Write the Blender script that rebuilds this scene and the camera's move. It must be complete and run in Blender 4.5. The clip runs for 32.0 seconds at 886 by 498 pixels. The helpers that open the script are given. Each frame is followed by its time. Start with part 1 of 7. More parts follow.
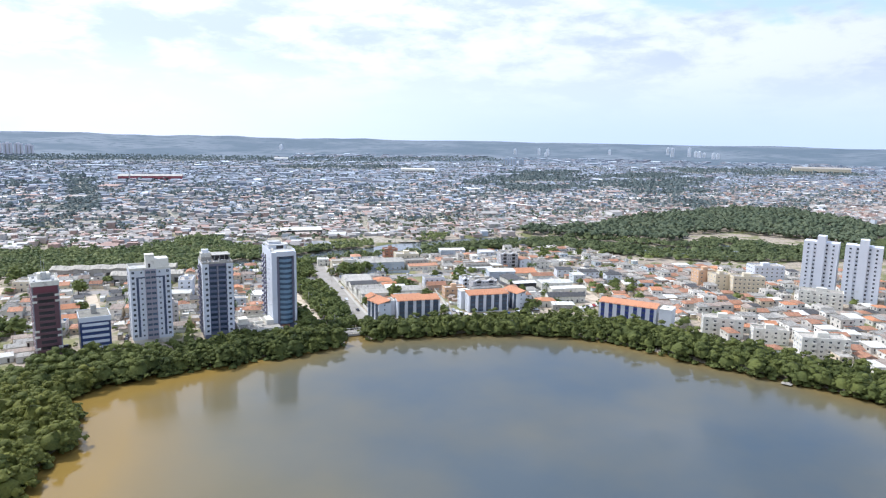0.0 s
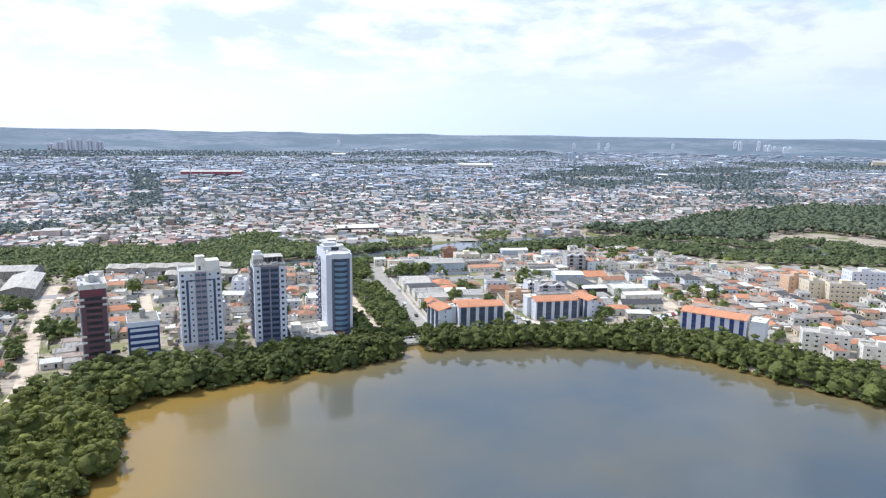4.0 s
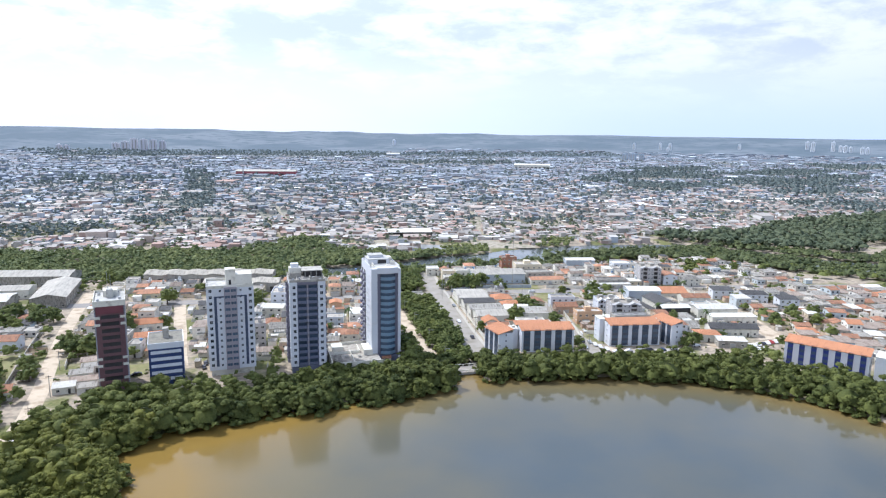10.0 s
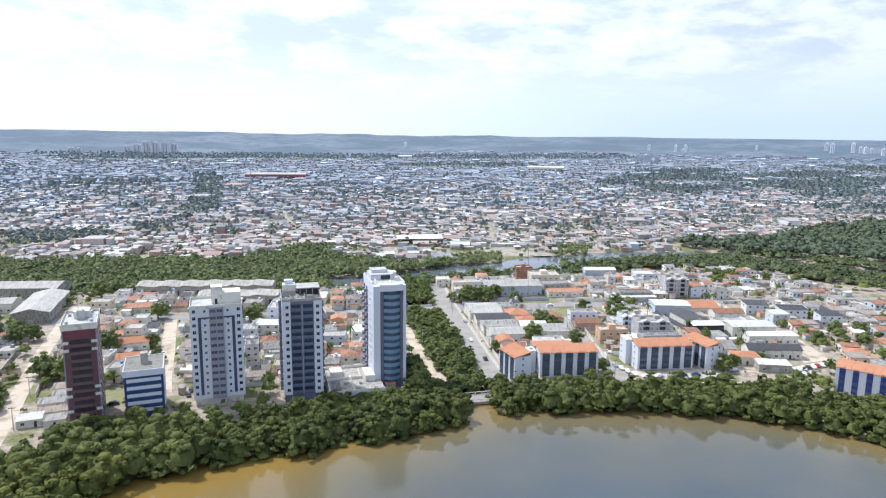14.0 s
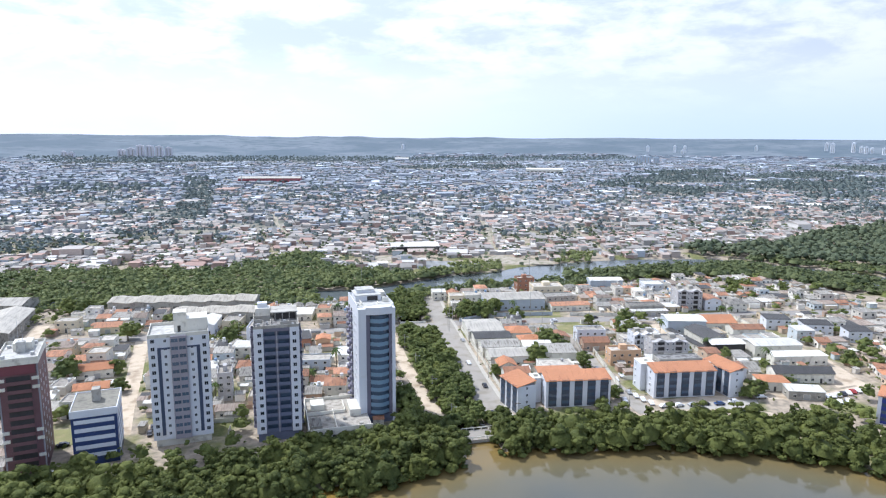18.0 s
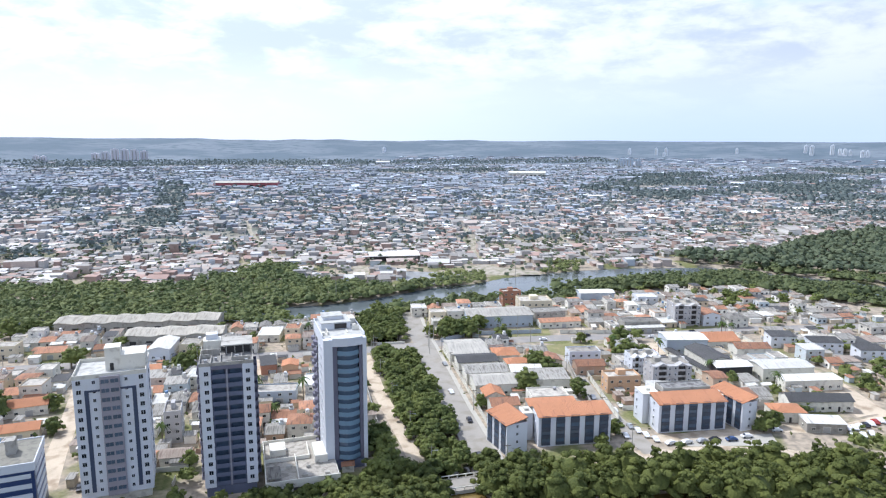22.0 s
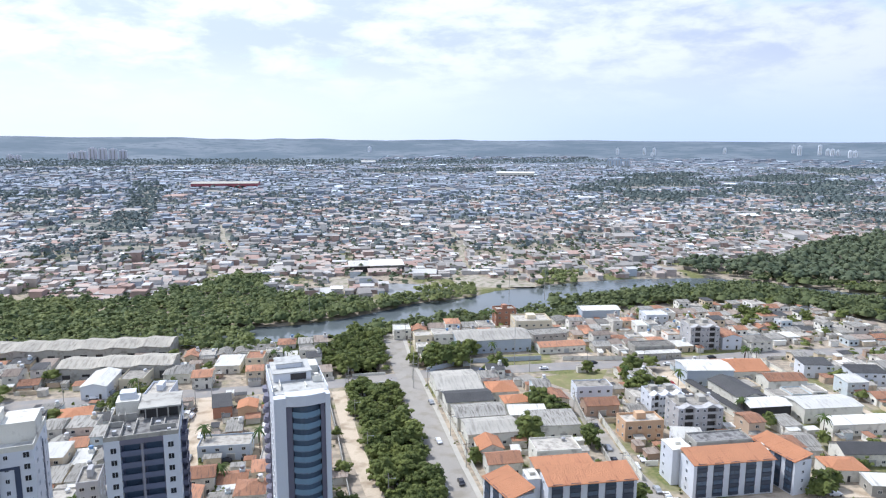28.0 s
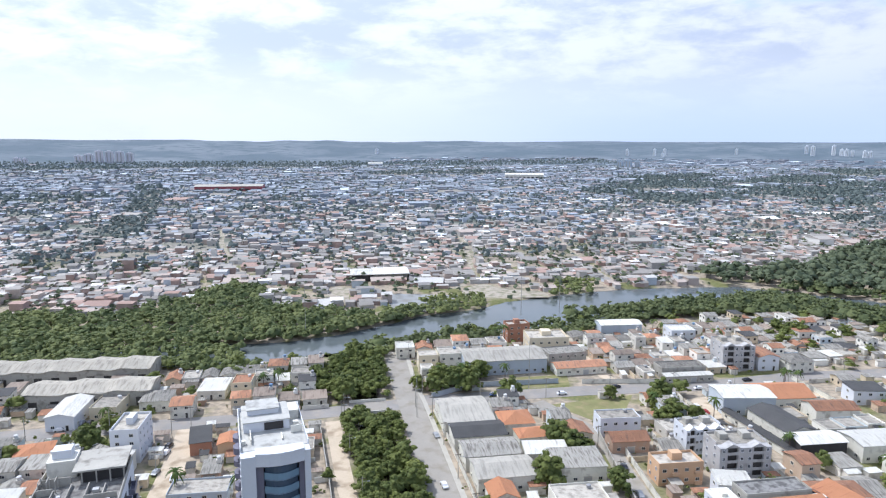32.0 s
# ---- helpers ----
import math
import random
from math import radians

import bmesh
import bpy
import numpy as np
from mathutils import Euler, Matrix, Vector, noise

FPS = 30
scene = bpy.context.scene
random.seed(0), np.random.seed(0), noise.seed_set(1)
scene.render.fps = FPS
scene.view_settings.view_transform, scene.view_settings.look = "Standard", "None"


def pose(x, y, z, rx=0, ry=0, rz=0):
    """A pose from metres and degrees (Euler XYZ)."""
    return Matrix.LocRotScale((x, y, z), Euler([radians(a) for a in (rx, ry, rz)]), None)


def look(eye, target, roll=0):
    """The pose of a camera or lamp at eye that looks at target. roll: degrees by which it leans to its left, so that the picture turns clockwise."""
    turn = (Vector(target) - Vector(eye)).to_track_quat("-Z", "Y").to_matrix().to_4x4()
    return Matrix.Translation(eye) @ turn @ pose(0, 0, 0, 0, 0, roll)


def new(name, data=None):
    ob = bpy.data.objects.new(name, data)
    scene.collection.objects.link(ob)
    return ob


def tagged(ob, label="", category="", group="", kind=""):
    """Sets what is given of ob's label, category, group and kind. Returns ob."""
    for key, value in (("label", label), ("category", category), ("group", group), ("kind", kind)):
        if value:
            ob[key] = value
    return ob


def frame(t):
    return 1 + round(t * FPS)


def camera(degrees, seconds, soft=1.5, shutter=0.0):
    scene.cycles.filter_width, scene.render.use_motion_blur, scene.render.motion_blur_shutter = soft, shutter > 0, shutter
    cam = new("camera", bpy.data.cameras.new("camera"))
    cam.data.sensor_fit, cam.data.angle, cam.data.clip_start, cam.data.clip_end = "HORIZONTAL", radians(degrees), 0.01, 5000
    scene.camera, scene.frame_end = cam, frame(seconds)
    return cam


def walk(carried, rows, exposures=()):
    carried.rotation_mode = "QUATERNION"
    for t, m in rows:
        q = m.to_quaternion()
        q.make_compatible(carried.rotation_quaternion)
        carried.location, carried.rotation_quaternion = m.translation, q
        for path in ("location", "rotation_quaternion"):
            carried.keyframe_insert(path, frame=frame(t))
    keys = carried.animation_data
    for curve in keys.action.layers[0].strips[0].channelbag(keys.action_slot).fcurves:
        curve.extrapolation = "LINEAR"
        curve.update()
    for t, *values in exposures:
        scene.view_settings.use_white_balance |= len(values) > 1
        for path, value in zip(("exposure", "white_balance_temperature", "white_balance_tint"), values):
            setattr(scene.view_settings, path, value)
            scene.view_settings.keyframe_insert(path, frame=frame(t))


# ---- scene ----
cam = camera(67.5, 32.0, soft=1.2)
PATH = [
    (0, (-49.371, -366.522, 105.564), (-48.6331, -364.6910, 105.2418), 1.08),
    (1, (-48.129, -359.601, 105.537), (-47.4290, -357.7566, 105.2094), 1.14),
    (2, (-46.871, -352.552, 105.419), (-46.2048, -350.6963, 105.0847), 0.96),
    (3, (-45.578, -345.404, 105.240), (-44.9502, -343.5355, 104.9047), 0.67),
    (6, (-41.370, -323.577, 104.578), (-40.8792, -321.6692, 104.2314), 1.08),
    (7, (-39.835, -316.225, 104.373), (-39.3689, -314.3106, 104.0320), 0.82),
    (8, (-38.230, -308.855, 104.199), (-37.7739, -306.9375, 103.8574), 0.80),
    (9, (-36.557, -301.471, 104.060), (-36.1148, -299.5507, 103.7210), 0.84),
    (10, (-34.821, -294.079, 103.964), (-34.3954, -292.1549, 103.6224), 0.77),
    (11, (-33.028, -286.681, 103.911), (-32.6224, -284.7523, 103.5698), 0.71),
    (12, (-31.184, -279.277, 103.902), (-30.7939, -277.3447, 103.5624), 0.60),
    (13, (-29.299, -271.865, 103.935), (-28.9125, -269.9323, 103.5986), 0.64),
    (14, (-27.382, -264.447, 104.008), (-26.9926, -262.5142, 103.6718), 0.61),
    (17, (-21.533, -242.112, 104.404), (-21.1415, -240.1799, 104.0687), 0.47),
    (18, (-19.581, -234.633, 104.573), (-19.1866, -232.7007, 104.2426), 0.28),
    (19, (-17.643, -227.132, 104.747), (-17.2337, -225.2018, 104.4226), 0.26),
    (20, (-15.724, -219.610, 104.919), (-15.3040, -217.6807, 104.5988), 0.17),
    (21, (-13.829, -212.065, 105.082), (-13.3956, -210.1391, 104.7608), 0.23),
    (22, (-11.960, -204.501, 105.229), (-11.5133, -202.5779, 104.9069), 0.21),
    (23, (-10.117, -196.921, 105.352), (-9.6590, -195.0015, 105.0280), 0.28),
    (24, (-8.298, -189.331, 105.448), (-7.8307, -187.4134, 105.1246), 0.25),
    (25, (-6.496, -181.739, 105.512), (-6.0199, -179.8242, 105.1870), 0.38),
    (28, (-1.084, -159.095, 105.500), (-0.5986, -157.1821, 105.1764), 0.30),
    (29, (0.782, -151.653, 105.434), (1.2590, -149.7377, 105.1138), 0.30),
    (30, (2.719, -144.306, 105.349), (3.1946, -142.3885, 105.0349), 0.34),
    (31, (4.760, -137.083, 105.251), (5.2302, -135.1655, 104.9339), 0.21),
    (32, (6.942, -130.024, 105.156), (7.4039, -128.1046, 104.8368), 0.09),
]
walk(cam, [(t, look(eye, target, roll)) for t, eye, target, roll in PATH], [(0, 0.17, 5500, 14.0), (10, 0.17, 5500, 14.0), (22, 0.14, 5500, 14.0), (32, 0.02, 5500, 14.0)])

# ---- world and sun ----
SUN_AZ, SUN_EL = radians(-42), radians(54)   # azimuth from +y towards +x
sun_dir = Vector((math.sin(SUN_AZ) * math.cos(SUN_EL), math.cos(SUN_AZ) * math.cos(SUN_EL), math.sin(SUN_EL)))
world = bpy.data.worlds.new("sky")
scene.world = world
world.use_nodes = True


def build_sky():
    nt = world.node_tree
    nt.nodes.clear()
    N, L = nt.nodes.new, nt.links.new

    def math_node(op, a, b=None, clamp=False):
        n = N("ShaderNodeMath")
        n.operation, n.use_clamp = op, clamp
        for i, v in enumerate((a, b)):
            if v is None:
                continue
            if isinstance(v, (int, float)):
                n.inputs[i].default_value = v
            else:
                L(v, n.inputs[i])
        return n.outputs[0]

    def ranged(src, a, b, lo=0.0, hi=1.0, smooth=True):
        n = N("ShaderNodeMapRange")
        n.interpolation_type = "SMOOTHSTEP" if smooth else "LINEAR"
        for key, v in (("From Min", a), ("From Max", b), ("To Min", lo), ("To Max", hi)):
            n.inputs[key].default_value = v
        L(src, n.inputs["Value"])
        return n.outputs[0]

    def blend(f, a, b):
        n = N("ShaderNodeMix")
        n.data_type = "RGBA"
        L(f, n.inputs[0])
        for i, v in ((6, a), (7, b)):
            if isinstance(v, tuple):
                n.inputs[i].default_value = (*v, 1)
            else:
                L(v, n.inputs[i])
        return n.outputs[2]

    def scaled(col, k):
        n = N("ShaderNodeVectorMath")
        n.operation = "SCALE"
        if isinstance(col, tuple):
            n.inputs[0].default_value = col
        else:
            L(col, n.inputs[0])
        if isinstance(k, float):
            n.inputs["Scale"].default_value = k
        else:
            L(k, n.inputs["Scale"])
        return n.outputs[0]

    out, bg = N("ShaderNodeOutputWorld"), N("ShaderNodeBackground")
    sky = N("ShaderNodeTexSky")
    sky.sky_type, sky.sun_disc = "NISHITA", False
    sky.sun_elevation, sky.sun_rotation = SUN_EL, SUN_AZ
    sky.air_density, sky.dust_density, sky.ozone_density = 1.0, 1.5, 1.0
    clear = scaled(sky.outputs[0], 0.15)
    tc, sep = N("ShaderNodeTexCoord"), N("ShaderNodeSeparateXYZ")
    L(tc.outputs["Generated"], sep.inputs[0])
    x, y, z = sep.outputs
    # cloud heaps, wider than high
    az = math_node("ARCTAN2", x, y)
    comb = N("ShaderNodeCombineXYZ")
    L(math_node("MULTIPLY", az, 4.0), comb.inputs[0]), L(math_node("MULTIPLY", z, 11.0), comb.inputs[1])
    comb.inputs[2].default_value = CLOUD_SEED

    def cloud_noise(scale, detail, rough, warp=0.0):
        n = N("ShaderNodeTexNoise")
        n.inputs["Scale"].default_value, n.inputs["Detail"].default_value = scale, detail
        n.inputs["Roughness"].default_value, n.inputs["Distortion"].default_value = rough, warp
        L(comb.outputs[0], n.inputs["Vector"])
        return n.outputs["Fac"]

    heap, lump, puff = cloud_noise(0.9, 9, 0.5, 0.3), cloud_noise(1.7, 8, 0.52, 0.25), cloud_noise(6.0, 6, 0.6, 0.3)
    # the cover opens high up towards +x
    thin = math_node("MULTIPLY", ranged(az, 0.30, 0.70, 0.0, 0.22), ranged(z, 0.09, 0.20))
    ragged = math_node("ADD", heap, math_node("MULTIPLY", math_node("SUBTRACT", puff, 0.5), 0.18))
    cover = ranged(math_node("SUBTRACT", ragged, thin), 0.26, 0.37)
    # undersides: grey where the heaps are thick, with ragged sides
    thick = math_node("ADD", math_node("MULTIPLY", lump, 0.72), math_node("MULTIPLY", puff, 0.28))
    base = math_node("MULTIPLY", ranged(thick, 0.42, 0.60), ranged(z, 0.02, 0.15, 0.15, 1.0))
    glow_dir = N("ShaderNodeVectorMath")
    glow_dir.operation = "DOT_PRODUCT"
    L(tc.outputs["Generated"], glow_dir.inputs[0])
    glow_dir.inputs[1].default_value = tuple(sun_dir)
    glow = ranged(glow_dir.outputs["Value"], 0.05, 1.0, 0.87, 1.34, False)
    cloud = scaled(blend(base, (0.975, 0.98, 1.01), (0.68, 0.73, 0.81)), glow)
    haze = blend(ranged(z, 0.05, 0.6, 0.45, 0.0), scaled(clear, 1.25), (0.80, 0.86, 0.93))
    col = blend(cover, haze, cloud)
    low = ranged(z, 0.13, 0.0, 0.0, 0.85)
    mist = blend(ranged(az, -0.15, 0.65), (0.965, 0.985, 1.045), (0.64, 0.75, 0.95))
    L(blend(low, col, mist), bg.inputs["Color"])
    bg.inputs["Strength"].default_value = 1.0
    L(bg.outputs[0], out.inputs["Surface"])


CLOUD_SEED = 9.2
build_sky()
sun = new("sun", bpy.data.lights.new("sun", "SUN"))
sun.data.energy, sun.data.angle, sun.data.color = 4.2, radians(1.5), (1.0, 0.93, 0.81)
sun.matrix_world = look(sun_dir * 600, (0, 0, 0))


# ---- materials ----
def mat(name, col, rough=0.8, var=0.18, s1=0.25, s2=5.0, bump=0.15, rnd=0.0, metal=0.0, spec=0.4, stain=None, stain_at=0.62,
        island=False, wave=0.0, palette=None):
    m = bpy.data.materials.new(name)
    m.use_nodes = True
    nt = m.node_tree
    N, L = nt.nodes.new, nt.links.new
    b = nt.nodes["Principled BSDF"]
    b.inputs["Roughness"].default_value, b.inputs["Metallic"].default_value = rough, metal
    b.inputs["Specular IOR Level"].default_value = spec
    tc = N("ShaderNodeTexCoord")
    co = tc.outputs["Object"]
    n1, n2 = N("ShaderNodeTexNoise"), N("ShaderNodeTexNoise")
    n1.inputs["Scale"].default_value, n2.inputs["Scale"].default_value = s1, s2
    n1.inputs["Detail"].default_value, n2.inputs["Detail"].default_value = 5, 4
    L(co, n1.inputs["Vector"]), L(co, n2.inputs["Vector"])

    def lin(src, k, off):
        n = N("ShaderNodeMath")
        n.operation = "MULTIPLY_ADD"
        L(src, n.inputs[0])
        n.inputs[1].default_value, n.inputs[2].default_value = k, off
        return n.outputs[0]

    def add(a, c):
        n = N("ShaderNodeMath")
        n.operation = "ADD"
        L(a, n.inputs[0]), L(c, n.inputs[1])
        return n.outputs[0]

    v = add(lin(n1.outputs["Fac"], 2.2 * var, 1 - 1.1 * var), lin(n2.outputs["Fac"], 1.6 * var, -0.8 * var))
    info = N("ShaderNodeNewGeometry").outputs["Random Per Island"] if island else N("ShaderNodeObjectInfo").outputs["Random"]
    if rnd:
        v = add(v, lin(info, 2 * rnd, -rnd))
    if palette:
        ramp = N("ShaderNodeValToRGB")
        ramp.color_ramp.interpolation = "CONSTANT"
        els = ramp.color_ramp.elements
        while len(els) < len(palette):
            els.new(0.5)
        for e, (p, c) in zip(els, palette):
            e.position, e.color = p, (*c, 1)
        L(info, ramp.inputs[0])
        base = ramp.outputs[0]
    else:
        rgb = N("ShaderNodeRGB")
        rgb.outputs[0].default_value = (*col, 1)
        base = rgb.outputs[0]
    if stain:
        n3, r3, mx = N("ShaderNodeTexNoise"), N("ShaderNodeMapRange"), N("ShaderNodeMix")
        n3.inputs["Scale"].default_value, n3.inputs["Detail"].default_value = s1 * 1.7, 7
        if wave:   # rain streaks run down the sheets
            mp = N("ShaderNodeMapping")
            mp.inputs["Scale"].default_value = (3.2, 0.45, 1.0)
            L(co, mp.inputs["Vector"]), L(mp.outputs[0], n3.inputs["Vector"])
        else:
            L(co, n3.inputs["Vector"])
        r3.inputs["From Min"].default_value, r3.inputs["From Max"].default_value = stain_at - 0.09, stain_at + 0.09
        L(n3.outputs["Fac"], r3.inputs["Value"])
        mx.data_type = "RGBA"
        L(r3.outputs[0], mx.inputs[0]), L(base, mx.inputs[6])
        mx.inputs[7].default_value = (*stain, 1)
        base = mx.outputs[2]
    hsv = N("ShaderNodeHueSaturation")
    L(base, hsv.inputs["Color"]), L(v, hsv.inputs["Value"])
    L(hsv.outputs[0], b.inputs["Base Color"])
    if bump:
        bp = N("ShaderNodeBump")
        bp.inputs["Strength"].default_value, bp.inputs["Distance"].default_value = bump, 0.1
        L(n2.outputs["Fac"], bp.inputs["Height"])
        if wave:
            w = N("ShaderNodeTexWave")
            w.inputs["Scale"].default_value, w.inputs["Distortion"].default_value = wave, 0.6
            w.bands_direction = "X"
            L(co, w.inputs["Vector"])
            bp2 = N("ShaderNodeBump")
            bp2.inputs["Strength"].default_value, bp2.inputs["Distance"].default_value = 0.6, 0.12
            L(w.outputs["Fac"], bp2.inputs["Height"]), L(bp.outputs[0], bp2.inputs["Normal"])
            bp = bp2
        L(bp.outputs[0], b.inputs["Normal"])
    return m


M = {}
M["white"] = mat("white_paint", (0.63, 0.648, 0.675), 0.7, 0.07, 0.12, 2.0, 0.05, stain=(0.55, 0.54, 0.52), stain_at=0.70)
M["offwhite"] = mat("aged_white_paint", (0.673, 0.650, 0.564), 0.8, 0.12, 0.2, 3.0, 0.08, rnd=0.08, stain=(0.367, 0.340, 0.282), stain_at=0.64)
WALLS = [(0.0, (0.667, 0.634, 0.555)), (0.30, (0.626, 0.525, 0.373)), (0.48, (0.505, 0.475, 0.419)), (0.6, (0.768, 0.742, 0.664)),
         (0.84, (0.525, 0.396, 0.282)), (0.89, (0.485, 0.535, 0.546)), (0.96, (0.384, 0.267, 0.191))]
M["wall"] = mat("plaster", None, 0.85, 0.15, 0.2, 3.0, 0.1, rnd=0.12, stain=(0.33, 0.30, 0.27), stain_at=0.66, palette=[
    *WALLS])
M["office_roof"] = mat("olive_gravel_roof", (0.235, 0.225, 0.185), 0.95, 0.25, 0.3, 4.0, 0.2, stain=(0.16, 0.155, 0.13), stain_at=0.58)
M["roof_grime"] = mat("sooty_roof_screed", (0.24, 0.235, 0.22), 0.9, 0.3, 0.4, 4.0, 0.15, stain=(0.11, 0.105, 0.10), stain_at=0.54)
M["wall_mixed"] = mat("mixed_plaster", None, 0.85, 0.15, 0.2, 3.0, 0.1, rnd=0.12, stain=(0.28, 0.25, 0.22), stain_at=0.64, island=True, palette=WALLS)
M["terracotta"] = mat("terracotta_tiles", (0.45, 0.228, 0.130), 0.85, 0.28, 0.3, 4.0, 0.2, rnd=0.28, stain=(0.22, 0.135, 0.10), stain_at=0.62, wave=4.0)
M["orange_tile"] = mat("orange_roof_tiles", (0.54, 0.245, 0.120), 0.8, 0.14, 0.2, 4.0, 0.2, rnd=0.05, stain=(0.38, 0.15, 0.08), stain_at=0.66, wave=4.0)
M["fibre"] = mat("fibre_cement_sheet", (0.337, 0.320, 0.278), 0.9, 0.3, 0.3, 3.0, 0.15, rnd=0.34, stain=(0.153, 0.140, 0.118), stain_at=0.57, wave=3.0)
M["white_sheet"] = mat("white_metal_sheet", (0.714, 0.695, 0.619), 0.5, 0.14, 0.2, 2.0, 0.05, rnd=0.14, stain=(0.428, 0.400, 0.337), stain_at=0.64, wave=3.0)
M["tan_sheet"] = mat("dusty_brown_sheet", (0.33, 0.27, 0.215), 0.9, 0.25, 0.25, 3.0, 0.15, rnd=0.2, stain=(0.2, 0.15, 0.12), stain_at=0.58, wave=3.0)
M["dark_sheet"] = mat("dark_roof_sheet", (0.076, 0.075, 0.073), 0.8, 0.3, 0.2, 3.0, 0.15, rnd=0.15, wave=3.0)
M["shed_sheet"] = mat("pale_shed_roof", (0.459, 0.432, 0.368), 0.8, 0.22, 0.16, 2.0, 0.1, rnd=0.1, stain=(0.335, 0.312, 0.265), stain_at=0.56, wave=2.0)
M["concrete"] = mat("concrete", (0.377, 0.360, 0.314), 0.9, 0.2, 0.25, 4.0, 0.15, rnd=0.1, stain=(0.204, 0.190, 0.164), stain_at=0.62)
M["slab"] = mat("roof_slab", (0.388, 0.360, 0.305), 0.9, 0.3, 0.35, 3.0, 0.1, rnd=0.25, stain=(0.235, 0.215, 0.182), stain_at=0.56)
M["navy"] = mat("navy_tile", (0.055, 0.072, 0.12), 0.45, 0.2, 0.3, 6.0, 0.03)
M["navy_dark"] = mat("dark_blue_cladding", (0.13, 0.147, 0.21), 0.5, 0.2, 0.3, 6.0, 0.03)
M["teal"] = mat("teal_balcony_panel", (0.18, 0.275, 0.355), 0.4, 0.12, 0.3, 6.0, 0.02)
M["lilac_dark"] = mat("dark_lilac_tile", (0.165, 0.16, 0.205), 0.5, 0.15, 0.4, 6.0, 0.03)
M["cobalt"] = mat("cobalt_paint", (0.03, 0.045, 0.22), 0.6, 0.2, 0.3, 5.0, 0.05)
M["maroon"] = mat("maroon_tile", (0.155, 0.084, 0.092), 0.5, 0.25, 0.4, 6.0, 0.04)
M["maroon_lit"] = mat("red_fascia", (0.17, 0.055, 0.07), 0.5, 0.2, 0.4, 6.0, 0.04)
M["blue_office"] = mat("blue_cladding", (0.040, 0.062, 0.155), 0.3, 0.15, 0.4, 6.0, 0.02)
M["greylilac"] = mat("grey_lilac_tile", (0.28, 0.275, 0.30), 0.6, 0.12, 0.3, 6.0, 0.03)
M["glass"] = mat("dark_window_glass", (0.026, 0.032, 0.042), 0.16, 0.2, 0.4, 2.0, 0.0, rnd=0.3, spec=0.4)
# Near-black door and shutter tone, also painting the shade inside openings and open sheds.
M["shutter"] = mat("door_and_opening_shade", (0.05, 0.047, 0.045), 0.8, 0.3, 0.6, 4.0, 0.05, rnd=0.3)
M["paleblue"] = mat("pale_blue_sheet_wall", (0.47, 0.52, 0.57), 0.7, 0.1, 0.2, 4.0, 0.1, wave=2.0)
M["turquoise"] = mat("turquoise_paint", (0.05, 0.32, 0.38), 0.8, 0.15, 0.3, 4.0, 0.08)
M["beige"] = mat("beige_plaster", (0.66, 0.58, 0.42), 0.85, 0.12, 0.2, 4.0, 0.08, rnd=0.08)
M["ochre"] = mat("ochre_plaster", (0.58, 0.385, 0.235), 0.85, 0.14, 0.2, 4.0, 0.08)
M["brick"] = mat("bare_brick_wall", (0.33, 0.17, 0.11), 0.9, 0.2, 0.3, 5.0, 0.2, rnd=0.15)
M["red_wall"] = mat("red_painted_sheet", (0.34, 0.10, 0.11), 0.6, 0.15, 0.02, 0.5, 0.0)
M["tank"] = mat("water_tank_plastic", None, 0.5, 0.05, 0.5, 4.0, 0.0, palette=[(0.0, (0.16, 0.27, 0.42)), (0.16, (0.58, 0.58, 0.57)), (0.7, (0.3, 0.3, 0.3))])
M["asphalt"] = mat("worn_asphalt", (0.26, 0.245, 0.225), 0.92, 0.2, 0.12, 3.0, 0.1, stain=(0.30, 0.27, 0.23), stain_at=0.56)
M["concrete_road"] = mat("pale_concrete_road", (0.305, 0.282, 0.242), 0.92, 0.16, 0.1, 3.0, 0.1, stain=(0.245, 0.220, 0.173), stain_at=0.6)
M["dirt"] = mat("sandy_dirt", (0.52, 0.435, 0.32), 0.95, 0.2, 0.1, 2.0, 0.2, stain=(0.32, 0.25, 0.17), stain_at=0.58)
M["pavement"] = mat("pavement_slabs", (0.408, 0.385, 0.328), 0.9, 0.16, 0.3, 3.0, 0.1)
M["trunk"] = mat("bark", (0.10, 0.075, 0.055), 0.9, 0.3, 1.0, 8.0, 0.4)
# Distant tower colours, lightened so that haze is part of the paint.
M["far_tower"] = mat("haze_pale_render", (0.80, 0.82, 0.84), 0.8, 0.1, 0.02, 0.3, 0.0)
M["far_blush"] = mat("haze_rosy_render", (0.62, 0.60, 0.625), 0.8, 0.15, 0.02, 0.3, 0.0)
M["far_slate"] = mat("haze_slate_render", (0.38, 0.44, 0.50), 0.8, 0.15, 0.02, 0.3, 0.0)
M["grass"] = mat("field_grass", (0.20, 0.195, 0.08), 0.95, 0.3, 0.15, 3.0, 0.4, stain=(0.26, 0.22, 0.11), stain_at=0.58)
M["metal"] = mat("galvanised_metal", (0.42, 0.43, 0.44), 0.45, 0.1, 0.5, 5.0, 0.02, metal=0.6)
M["black"] = mat("black_rubber", (0.02, 0.02, 0.02), 0.8, 0.2, 2.0, 8.0, 0.05)
M["terrace"] = mat("weathered_terrace_screed", (0.459, 0.455, 0.419), 0.85, 0.2, 0.3, 4.0, 0.1, stain=(0.306, 0.300, 0.273), stain_at=0.58)
M["bay_glass"] = mat("blue_tinted_glazing", (0.085, 0.12, 0.17), 0.18, 0.2, 0.4, 3.0, 0.0, rnd=0.2, spec=0.5)
